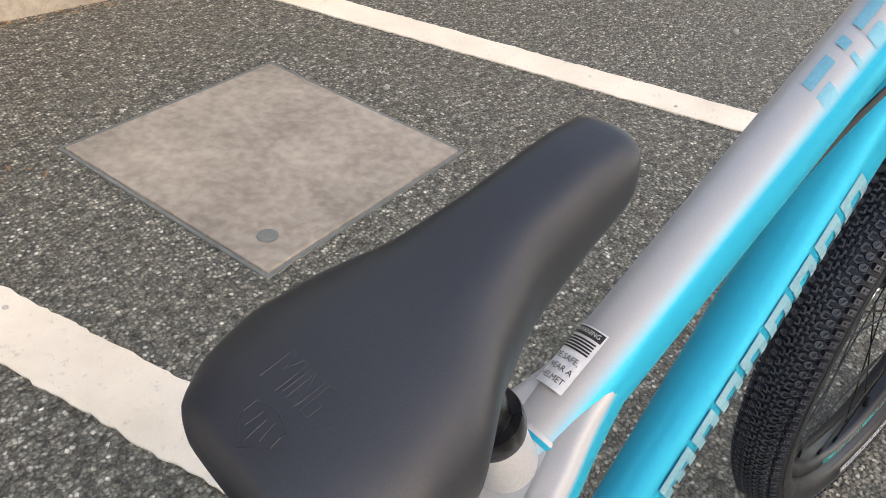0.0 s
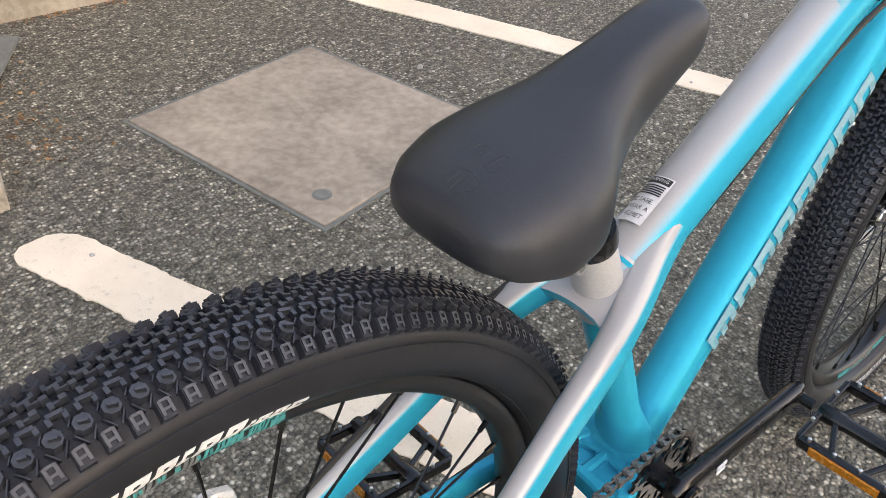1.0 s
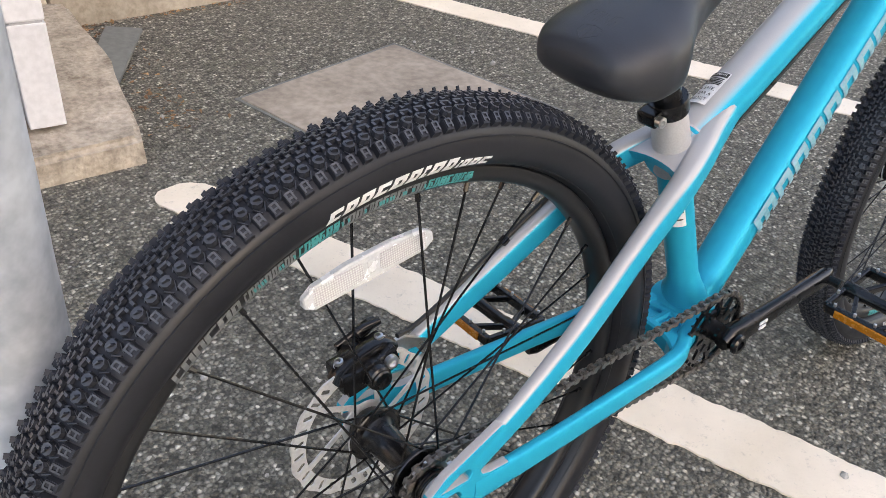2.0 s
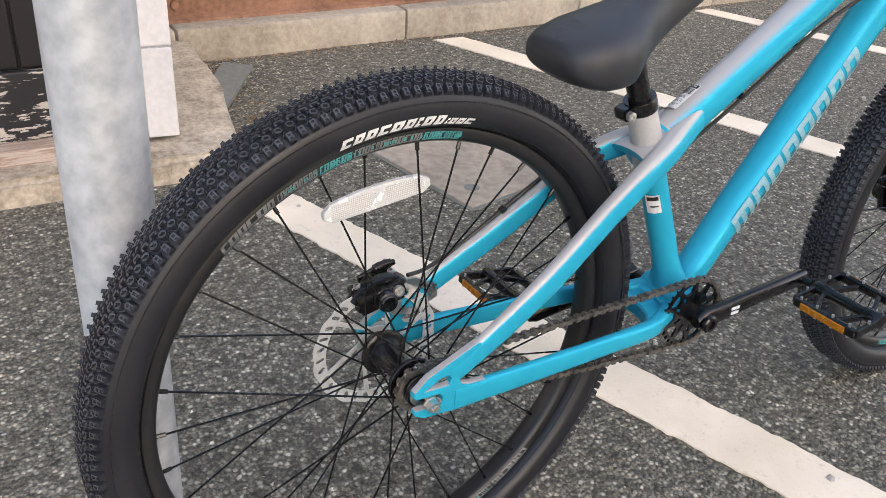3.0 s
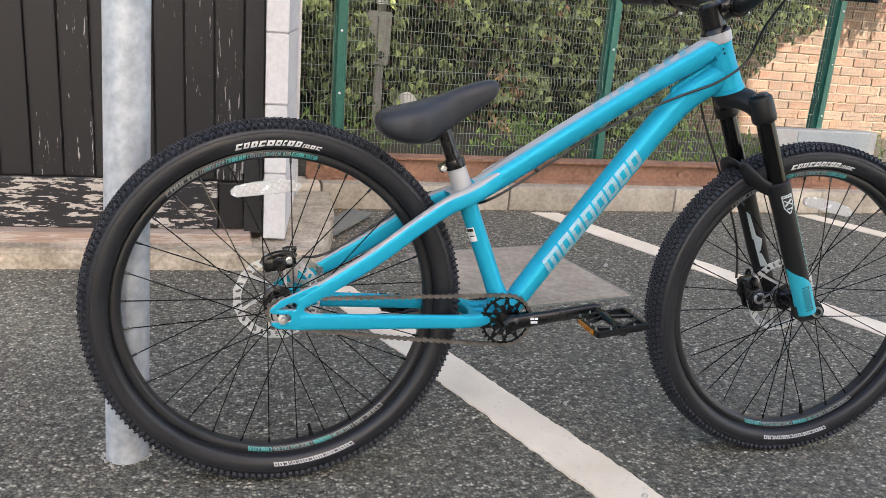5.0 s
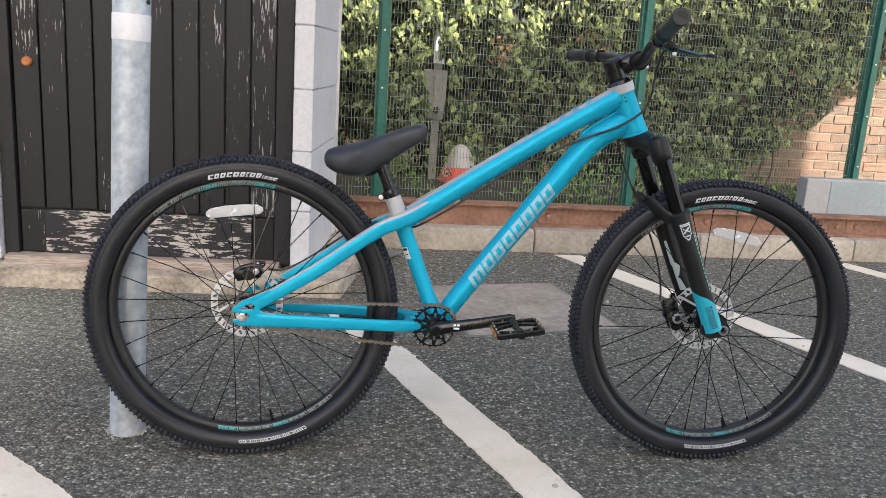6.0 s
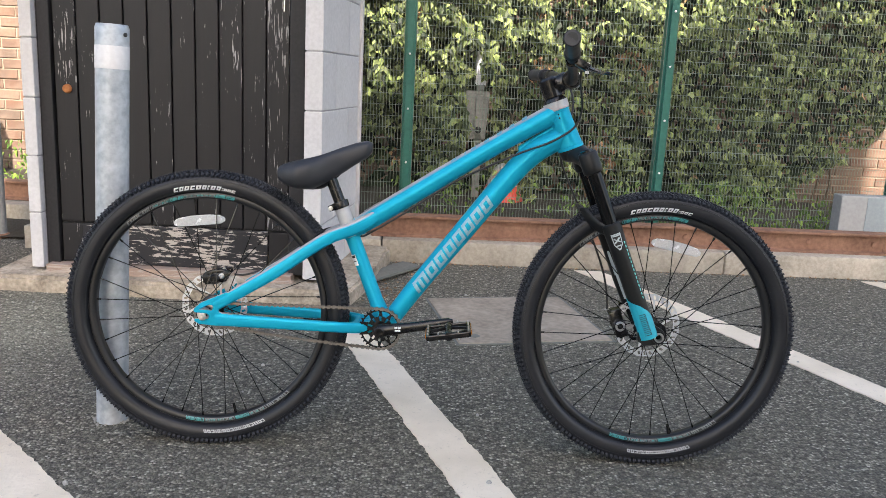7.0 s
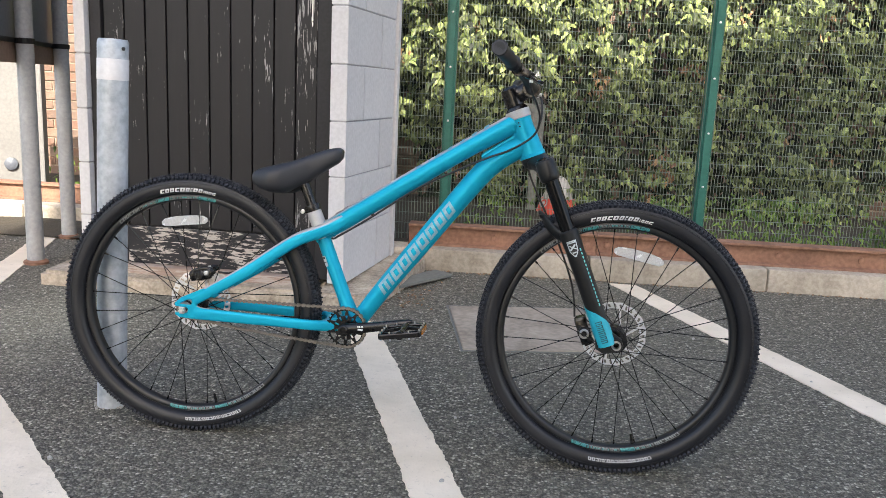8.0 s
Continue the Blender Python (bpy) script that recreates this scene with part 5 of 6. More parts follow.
# web between the seat stays behind the seat tube, and the yoke behind the bottom bracket
bm = bmesh.new()
rows = []
for x, y, z in ((0.297, 0.0415, 0.5405), (0.315, 0.037, 0.5485), (0.335, 0.031, 0.559), (0.36, 0.023, 0.573), (0.39, 0.014, 0.590)):
    ring = []
    for k in range(9):
        q = -1 + k / 4
        pull = 0.006 * max(0.0, 1 - (x - 0.297) / 0.045) * (1 - q * q)
        ring.append((x + pull, q * y, z + 0.62 * pull + 0.002 * (1 - q * q)))
    rows.append(ring)
for lift in (0.004, -0.007):
    for ring in rows:
        for p in ring:
            bm.verts.new((p[0] - 0.5 * lift, p[1], p[2] + 0.85 * lift))
bm.verts.ensure_lookup_table()
n = 9 * len(rows)
for r in range(len(rows) - 1):
    for k in range(8):
        i = 9 * r + k
        for o in (0, n):
            bm.faces.new([bm.verts[v + o] for v in (i, i + 1, i + 10, i + 9)])
for k in range(8):
    bm.faces.new([bm.verts[v] for v in (k, k + 1, k + 1 + n, k + n)])
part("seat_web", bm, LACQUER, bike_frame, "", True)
bm = plate([(-0.05, 0.056), (-0.03, 0.05), (-0.008, 0.037), (0.03, 0.027), (0.03, -0.027), (-0.008, -0.037), (-0.03, -0.05), (-0.05, -0.056), (-0.05, -0.046), (-0.041, -0.034), (-0.035, -0.018), (-0.033, 0.0), (-0.035, 0.018), (-0.041, 0.034), (-0.05, 0.046)],
           [[(-0.022, q * 0.005), (0.002, q * 0.005), (-0.002, q * 0.024), (-0.022, q * 0.033)] for q in (-1, 1)], 0.021)
yoke = part("yoke", soften(bm, 0.0025, 1), PLAIN_LACQUER, bike_frame, "turquoise machined yoke with two pockets", m=pose(0.385, 0, 0.316, 90, 0, 0))
part("pocket_floor", plate([(-0.028, 0.036), (0.006, 0.028), (0.006, -0.028), (-0.028, -0.036)], [], 0.008), PLAIN_LACQUER, yoke)

# printed panels on the tubes: plain shapes
A, B_ = Vector((0.497, 0, 0.414)), Vector((0.698, 0, 0.68))
along = (B_ - A).normalized()


def on_tube(base, direction, radius, s, h, lift=0.0008, mirror=-1):
    """A place on a tube's camera-side flank: s along it, h up its girth."""
    a = h / radius
    up = Vector((-direction.z, 0, direction.x))
    return base + direction * s + up * (radius + lift) * math.sin(a) + Vector((0, mirror * (radius + lift) * math.cos(a), 0))


def tube_shapes(base, direction, radius, shapes):
    bm = bmesh.new()
    for quad in shapes:
        (s0, h0), (s1, h1), (s2, h2), (s3, h3) = quad
        n = 4
        rows = [[bm.verts.new(on_tube(base, direction, radius, (1 - t) * ((1 - u) * s0 + u * s1) + t * ((1 - u) * s3 + u * s2), (1 - t) * ((1 - u) * h0 + u * h1) + t * ((1 - u) * h3 + u * h2))) for u in (0, 1)] for t in (i / n for i in range(n + 1))]
        for p, q in zip(rows, rows[1:]):
            bm.faces.new((p[0], p[1], q[1], q[0]))
    return bm


def block_row(start, widths, high, gap, slant=0.35, low=0.0):
    """A row of bold slanted blocks with notches."""
    out, s = [], start
    for i, w in enumerate(widths):
        k = slant * high
        bar = w * (0.3 if w < 0.04 else 0.22)
        uprights = ((0, bar), (w - bar, w)) if w < 0.04 else ((0, bar), (w / 2 - bar / 2, w / 2 + bar / 2), (w - bar, w))
        for a, b in uprights:
            out.append(((s + a, low), (s + b, low), (s + b + k, low + high), (s + a + k, low + high)))
        for c0, c1 in ((0.76, 1.0), (0.0, 0.24)) if w < 0.04 else ((0.76, 1.0),):
            z0, z1 = low + high * c0, low + high * c1
            out.append(((s + bar + slant * high * c0, z0), (s + w - bar + slant * high * c0, z0), (s + w - bar + slant * high * c1, z1), (s + bar + slant * high * c1, z1)))
        s += w + gap
    return out


def comb_row(start, widths, high, gap, slant, low):
    """A row of slanted shapes: a broad bar over a short one."""
    out, s = [], start
    for w in widths:
        for a, b, c0, c1 in ((0, w, 0.62, 1.0), (0, w * 0.55, 0.0, 0.42)):
            if b > a:
                out.append(((s + a + slant * high * c0, low + high * c0), (s + b + slant * high * c0, low + high * c0), (s + b + slant * high * c1, low + high * c1), (s + a + slant * high * c1, low + high * c1)))
        s += w + gap
    return out


part("down_tube_print", tube_shapes(A, along, 0.0255, block_row(-0.006, [0.041, 0.0285, 0.0285, 0.0285, 0.0285, 0.0285, 0.0285, 0.0285], 0.029, 0.0052, 0.3, -0.014)), TUBE_PRINT, bike_frame, "row of bold silver blocks")
TA, TB = Vector((0.4, 0, 0.586)), Vector((0.68, 0, 0.769))
tdir = (TB - TA).normalized()
part("top_tube_print", tube_shapes(TA, tdir, 0.0232, comb_row(0.21, [0.026, 0.008, 0.026, 0.024, 0.024, 0.024, 0.024], 0.022, 0.010, 0.4, 0.020)), FADED_PRINT, bike_frame, "row of faded turquoise blocks")

# warning label on the silver top tube
label_m = Matrix.Translation(TA - tdir * 0.006) @ Matrix((tdir, (0, 1, 0), tdir.cross(Vector((0, 1, 0))))).transposed().to_4x4()


def wrap_top(bm, radius):
    """Lays flat x, y geometry round the tube's upper side; y becomes girth, z the lift."""
    for v in bm.verts:
        a = v.co.y / radius
        r = radius + v.co.z
        v.co = Vector((v.co.x, r * math.sin(a), r * math.cos(a)))


def flat_grid(x0, x1, y0, y1, z, bm=None):
    bm = bm or bmesh.new()
    n = 8
    rows = [[bm.verts.new((x, y0 + (y1 - y0) * i / n, z)) for x in (x0, x1)] for i in range(n + 1)]
    for p, q in zip(rows, rows[1:]):
        bm.faces.new((p[0], p[1], q[1], q[0]))
    return bm


R_TOP = 0.0246
bm = flat_grid(-0.022, 0.022, -0.0035, 0.0225, 0.0005)
wrap_top(bm, R_TOP)
part("warning_label", bm, PRINT_WHITE, bike_frame, "silvery white warning sticker with black print", m=label_m)
bm = bmesh.new()
for x0, x1 in ((0.0155, 0.0215), (0.0125, 0.0137), (0.0105, 0.0117), (0.0085, 0.0097), (0.0065, 0.0077), (0.0045, 0.0057)):
    flat_grid(x0 * 0.97, x1 * 0.97, -0.0025 if x0 > 0.015 else -0.0012, 0.0215, 0.0009, bm)
wrap_top(bm, R_TOP)
part("warning_print", bm, PRINT_BLACK, bike_frame, "black bars of small print", m=label_m)


def words(text, size, m, material, parent, radius=None, lift=0.0011):
    cu = bpy.data.curves.new("words", "FONT")
    cu.body, cu.size, cu.align_x, cu.align_y, cu.resolution_u = text, size, "CENTER", "CENTER", 2
    tmp = bpy.data.objects.new("words", cu)
    me = bpy.data.meshes.new_from_object(tmp)
    bpy.data.objects.remove(tmp)
    bm = bmesh.new()
    bm.from_mesh(me)
    bmesh.ops.triangulate(bm, faces=bm.faces)
    for v in bm.verts:
        v.co = m @ v.co
        v.co.z = lift
    if radius:
        wrap_top(bm, radius)
    return bm


for text, x, size in (("BE SAFE,", -0.0018, 0.0056), ("WEAR A", -0.009, 0.0056), ("HELMET", -0.0162, 0.0056)):
    part("warning_words", words(text, size, pose(x, 0.0096, 0, 0, 0, -90), PRINT_BLACK, bike_frame, R_TOP), PRINT_BLACK, bike_frame, "black words", m=label_m)
part("warning_words", words("WARNING", 0.0042, pose(0.018, 0.0096, 0, 0, 0, -90), PRINT_WHITE, bike_frame, R_TOP, 0.0014), PRINT_WHITE, bike_frame, "white word on black", m=label_m)
part("serial_label", tube_shapes(Vector((0.421, 0, 0.326)), SEAT_DIR, 0.0178, [((0.150, 0.007), (0.178, 0.007), (0.178, 0.025), (0.150, 0.025))]), PRINT_WHITE, bike_frame, "small white sticker")
part("serial_print", tube_shapes(Vector((0.421, 0, 0.326)), SEAT_DIR, 0.0182, [((0.170, 0.009), (0.176, 0.009), (0.176, 0.023), (0.170, 0.023)), ((0.160, 0.01), (0.162, 0.01), (0.162, 0.02), (0.160, 0.02))]), PRINT_BLACK, bike_frame, "black bars")

# saddle and seat post
post_top = Vector((0.308, 0, 0.604)) + SEAT_DIR * 0.072
part("seat_post", tube([Vector((0.308, 0, 0.604)) - SEAT_DIR * 0.03, post_top], 0.0135, 24), BLACK_METAL, bike, "black seat post", True)
clamp_m = Matrix.Translation(Vector((0.308, 0, 0.604))) @ Vector((0, 0, 1)).rotation_difference(SEAT_DIR).to_matrix().to_4x4()
clamp = part("seat_clamp", lathe([(0.0135, -0.008), (0.019, -0.008), (0.0197, -0.004), (0.0197, 0.006), (0.019, 0.0085), (0.0135, 0.0085)], 32, True, "z"), BLACK_METAL, bike, "black seat clamp", True, clamp_m)
part("clamp_lug", box((0.015, 0.022, 0.0145), pose(-0.0225, 0.002, 0), 0.003), BLACK_METAL, clamp)
part("clamp_bolt", lathe([(0.0055, 0), (0.0055, -0.006), (0.003, -0.0065), (0.003, -0.003), (0, -0.003)], 14), STEEL, clamp, m=pose(-0.0245, -0.0085, 0))


def saddle_mesh():
    """Padded saddle lofted from tail to nose, with a dipped middle and a rising nose."""
    s_keys = [0, 0.04, 0.12, 0.25, 0.4, 0.55, 0.7, 0.85, 0.95, 1.0]
    x_keys = [0.160, 0.164, 0.181, 0.209, 0.240, 0.271, 0.304, 0.3425, 0.3695, 0.3795]
    top_k = [0.680, 0.691, 0.699, 0.7075, 0.7155, 0.7265, 0.7405, 0.754, 0.759, 0.753]
    low_k = [0.671, 0.657, 0.646, 0.638, 0.637, 0.652, 0.6745, 0.702, 0.719, 0.732]
    wid_k = [0.028, 0.043, 0.057, 0.066, 0.0615, 0.0415, 0.029, 0.0255, 0.024, 0.014]
    bm = bmesh.new()
    rings = []
    n, seg = 44, 40
    for i in range(n):
        s = i / (n - 1)
        s = 0.5 - 0.5 * math.cos(math.pi * s) * (0.75 + 0.25 * abs(2 * s - 1)) if 0 < i < n - 1 else s
        x, zt, zl, w = (float(np.interp(s, s_keys, k)) for k in (x_keys, top_k, low_k, wid_k))
        mid = zl + (zt - zl) * 0.52
        ring = []
        for k in range(seg):
            a = 2 * math.pi * k / seg
            c, sn = math.cos(a), math.sin(a)
            yy = w * math.copysign(abs(c) ** 0.8, c)
            z = mid + ((zt - mid) * abs(sn) ** 0.75 if sn > 0 else -(mid - zl) * abs(sn) ** 0.55)
            if sn > 0:
                z -= 0.003 * math.exp(-(yy / 0.012) ** 2) * max(0, 1 - abs(s - 0.5) * 2)
            ring.append(bm.verts.new((x, yy - 0.0045 * (1 - s) + 0.004 * s + 0.003 * math.exp(-((s - 0.65) / 0.2) ** 2), z)))
        rings.append(ring)
    for p, q in zip(rings, rings[1:]):
        for k in range(seg):
            bm.faces.new((p[k], q[k], q[(k + 1) % seg], p[(k + 1) % seg]))
    bm.faces.new(rings[0]), bm.faces.new(rings[-1][::-1])
    for _ in range(3):
        bmesh.ops.smooth_vert(bm, verts=bm.verts, factor=0.4, use_axis_x=True, use_axis_y=True, use_axis_z=True)
    return bm


saddle = part("saddle", saddle_mesh(), SADDLE, bike, "black smooth vinyl saddle with an embossed badge", "all")
part("saddle_base", tube(smooth_path([(0.215, 0, 0.648), (0.26, 0, 0.655), (0.3, 0, 0.682)], 4), [0.012, 0.015, 0.009], 16, flat=1.3), BLACK_MATT, saddle, "", True)
# embossed badge near the tail: raised seams
SADDLE_TREE = BVHTree.FromPolygons([v.co for v in saddle.data.vertices], [tuple(p.vertices) for p in saddle.data.polygons])


def saddle_top(x, y):
    """Height of the padding at a place of its plan."""
    hit = SADDLE_TREE.ray_cast(Vector((x, y, 1.0)), Vector((0, 0, -1)))[0]
    return hit.z if hit else 0.66


bm = bmesh.new()
strokes = [[(-0.012, 0.030), (0.012, 0.030), (0.012, 0.026), (0.0, 0.022), (0.012, 0.018), (0.012, 0.013), (-0.012, 0.013)],
           [(-0.01, 0.009), (0.012, 0.009)], [(-0.01, 0.004), (0.012, 0.004), (-0.01, -0.006), (0.012, -0.006)],
           [(0.012, -0.018), (0.012, -0.01), (-0.01, -0.01), (-0.01, -0.018), (0.0, -0.018), (0.0, -0.014)]]
badge = [[(0.0, 0.016), (0.004, 0.0), (0.0, -0.016), (-0.012, -0.017), (-0.024, 0.0), (-0.012, 0.017), (0.0, 0.016)], [(-0.002, 0.006), (-0.014, 0.008)], [(-0.002, -0.006), (-0.014, -0.008)], [(-0.004, 0.0), (-0.019, 0.0)]]
EMBOSS = 0.62
for group, cx, cy in ((strokes, 0.196, -0.005), (badge, 0.182, -0.005)):
    for st in group:
        pts = []
        for (x0, y0), (x1, y1) in zip(st, st[1:]):
            for k in range(5):
                x, y = cx + EMBOSS * (x0 + (x1 - x0) * k / 5), cy + EMBOSS * (y0 + (y1 - y0) * k / 5)
                pts.append((x, y))
        pts.append((cx + EMBOSS * st[-1][0], cy + EMBOSS * st[-1][1]))
        tube_into(bm, [(x, y, saddle_top(x, y) - 0.0001) for x, y in pts], 0.0004, 6, caps=False)
part("embossing", bm, SADDLE, saddle, "raised lines of an embossed badge", True)

# fork
fork = part("fork", tube([HEAD_LOW - STEER_AXIS * 0.02, HEAD_LOW - STEER_AXIS * 0.006, HEAD_LOW - STEER_AXIS * 0.0005], [0.027, 0.0305, 0.031], 28), BLACK_MATT, bike, "black suspension fork with turquoise tips", True, STEER)
down_dir = -STEER_AXIS
fwd = Vector((-down_dir.z, 0, down_dir.x))
if fwd.x < 0:
    fwd = -fwd


def leg(s, d, f=0.0, y=0.065):
    """A place on a fork leg: d below the crown race, f ahead of the steering axis."""
    return HEAD_LOW + down_dir * d + fwd * (0.0235 + f) + Vector((0, s * y, 0))


crown = smooth_path([leg(-1, 0.042, -0.002), leg(-1, 0.03, -0.006, 0.05), leg(-1, 0.018, -0.012, 0.028), HEAD_LOW + down_dir * 0.013 + fwd * 0.005, leg(1, 0.018, -0.012, 0.028), leg(1, 0.03, -0.006, 0.05), leg(1, 0.042, -0.002)], 6)
part("crown", tube(crown, [0.019, 0.0165, 0.0165, 0.018, 0.0165, 0.0165, 0.019], 20, flat=[1.05, 1.2, 1.45, 1.7, 1.45, 1.2, 1.05], side=(0.92, 0, 0.39), square=0.75), BLACK_MATT, fork, "", True)
for s in (-1, 1):
    part("crown_socket", tube([leg(s, 0.015), leg(s, 0.0165), leg(s, 0.021), leg(s, 0.052), leg(s, 0.062), leg(s, 0.0655), leg(s, 0.067)], [0.0185, 0.0205, 0.0222, 0.0232, 0.0228, 0.0205, 0.0175], 28), BLACK_MATT, fork, "", True)
    cap = part("top_cap", tube([leg(s, 0.010), leg(s, 0.0115), leg(s, 0.02)], [0.0135, 0.0155, 0.0155], 20), BLACK_METAL, fork, "", True)
    part("cap_slots", tube([leg(s, 0.0092), leg(s, 0.013)], 0.0075, 6), BLACK_METAL, cap)
    part("stanchion", tube([leg(s, 0.05), leg(s, 0.22)], 0.0168, 24), STANCHION, fork, "glossy black stanchion", True)
    lower_leg = [leg(s, 0.188), leg(s, 0.191), leg(s, 0.21), leg(s, 0.25), leg(s, 0.36), leg(s, 0.44, 0.002), leg(s, 0.477, 0.002), leg(s, 0.482, 0.002)]
    part("lower_leg", tube(lower_leg, [0.0195, 0.0225, 0.0225, 0.021, 0.021, 0.0195, 0.0165, 0.012], 24, flat=[1, 1, 1, 1, 1, 0.8, 0.6, 0.5]), BLACK_MATT, fork, "", True)
    drop = plate([(-0.034, 0.05), (-0.012, 0.03), (0.012, 0.014), (0.017, 0.0), (0.012, -0.013), (-0.004, -0.018), (-0.03, -0.022), (-0.048, -0.012), (-0.05, 0.03)], [disc_loop(0.0085, 16)], 0.017, pose(FRONT.x, s * 0.064, FRONT.z))
    soften(drop, 0.0015, 1)
    part("fork_end", drop, BLACK_MATT, fork, "", False)
    part("axle_end", lathe([(0.0065, s * -0.006), (0.0115, 0.0), (0.0115, s * 0.004), (0.0075, s * 0.004), (0.0065, s * -0.006)][:-1], 24, True, at=(FRONT.x, s * 0.0725, FRONT.z)), STEEL, fork, "bright hollow axle end", True)
    part("axle_boss", lathe([(0.012, s * -0.002), (0.0165, s * -0.002), (0.0155, s * 0.0025), (0.012, s * 0.0025)], 24, True, at=(FRONT.x, s * 0.0725, FRONT.z)), BLACK_MATT, fork, "", True)
arch = smooth_path([leg(-1, 0.205, -0.01), leg(-1, 0.185, -0.03, 0.055), leg(-1, 0.15, -0.044, 0.03), leg(-1, 0.14, -0.046, 0.0), leg(1, 0.15, -0.044, 0.03), leg(1, 0.185, -0.03, 0.055), leg(1, 0.205, -0.01)], 6)
part("arch", tube(arch, [0.0072, 0.0058, 0.005, 0.0046, 0.005, 0.0058, 0.0072], 14, flat=[2.2, 3.0, 3.2, 3.0, 2.2], side=(-0.78, 0, 0.62)), BLACK_MATT, fork, "", True)


def leg_print(quads, lift=0.0008, y_side=-1, r=0.0212, facing=0):
    facing = facing or y_side
    bm = bmesh.new()
    for quad in quads:
        rows = []
        for i in range(5):
            t = i / 4
            row = []
            for (d0, h0), (d1, h1) in ((quad[0], quad[3]), (quad[1], quad[2])):
                d, h = d0 + (d1 - d0) * t, h0 + (h1 - h0) * t
                a = h / r
                row.append(bm.verts.new(leg(y_side, d, 0) + fwd * (r + lift) * math.sin(a) + Vector((0, facing * (r + lift) * math.cos(a), 0))))
            rows.append(row)
        for p, q in zip(rows, rows[1:]):
            bm.faces.new((p[0], p[1], q[1], q[0]))
    return bm


part("tip_print", leg_print([((0.368, -0.031), (0.476, -0.031), (0.476, 0.0), (0.392, 0.0)), ((0.392, 0.0), (0.476, 0.0), (0.476, 0.018), (0.414, 0.018)), ((0.414, 0.018), (0.476, 0.018), (0.476, 0.03), (0.432, 0.03))], 0.0009, r=0.0208), TEAL, fork, "turquoise tip")
part("tip_letters", leg_print([((0.413 + 0.0092 * i + u, h0), (0.413 + 0.0092 * i + v, h0), (0.413 + 0.0092 * i + v, h1), (0.413 + 0.0092 * i + u, h1)) for i in range(6) for u, v, h0, h1 in ((0.0, 0.0018, -0.009, 0.006), (0.005, 0.0068, -0.009, 0.006), (0.0018, 0.005, 0.0038, 0.006))], 0.0014, r=0.0208), PRINT_BLACK, fork, "black blocks on the turquoise tip")
part("leg_letters", leg_print([((0.235 + 0.0098 * i, 0.0135), (0.235 + 0.0098 * i + 0.0062, 0.0135), (0.235 + 0.0098 * i + 0.0062, 0.0168), (0.235 + 0.0098 * i, 0.0168)) for i in range(15)], 0.0008), MINT, fork, "row of small mint green blocks")
part("badge", leg_print([((0.212, -0.012), (0.238, -0.011), (0.238, 0.009), (0.212, 0.011)), ((0.238, -0.011), (0.251, -0.003), (0.251, 0.001), (0.238, 0.009))], 0.0008, r=0.0222), PRINT_SILVER, fork, "pale shield-shaped badge")
part("badge_field", leg_print([((0.2145, -0.0095), (0.237, -0.0088), (0.237, 0.0068), (0.2145, 0.0085)), ((0.237, -0.0088), (0.247, -0.003), (0.247, 0.001), (0.237, 0.0068))], 0.0012, r=0.0222), PRINT_BLACK, fork, "dark field of the badge")
part("badge_mark", leg_print([((0.215, -0.009), (0.218, -0.009), (0.218, 0.008), (0.215, 0.008)), ((0.221, -0.008), (0.224, -0.008), (0.235, 0.006), (0.232, 0.006)), ((0.221, 0.004), (0.224, 0.007), (0.235, -0.007), (0.232, -0.009)), ((0.239, -0.006), (0.242, -0.005), (0.242, 0.003), (0.239, 0.004))], 0.0017, r=0.0222), PRINT_SILVER, fork, "silver cross mark")
part("leg_mark", leg_print([((0.272, -0.016), (0.335, -0.016), (0.335, -0.007), (0.272, -0.01)), ((0.32, -0.014), (0.372, -0.013), (0.362, -0.004), (0.34, 0.004)), ((0.362, -0.013), (0.4, -0.012), (0.404, 0.004), (0.372, -0.004))], 0.0008, 1, facing=-1), PRINT_SILVER, fork, "pale jagged mark")


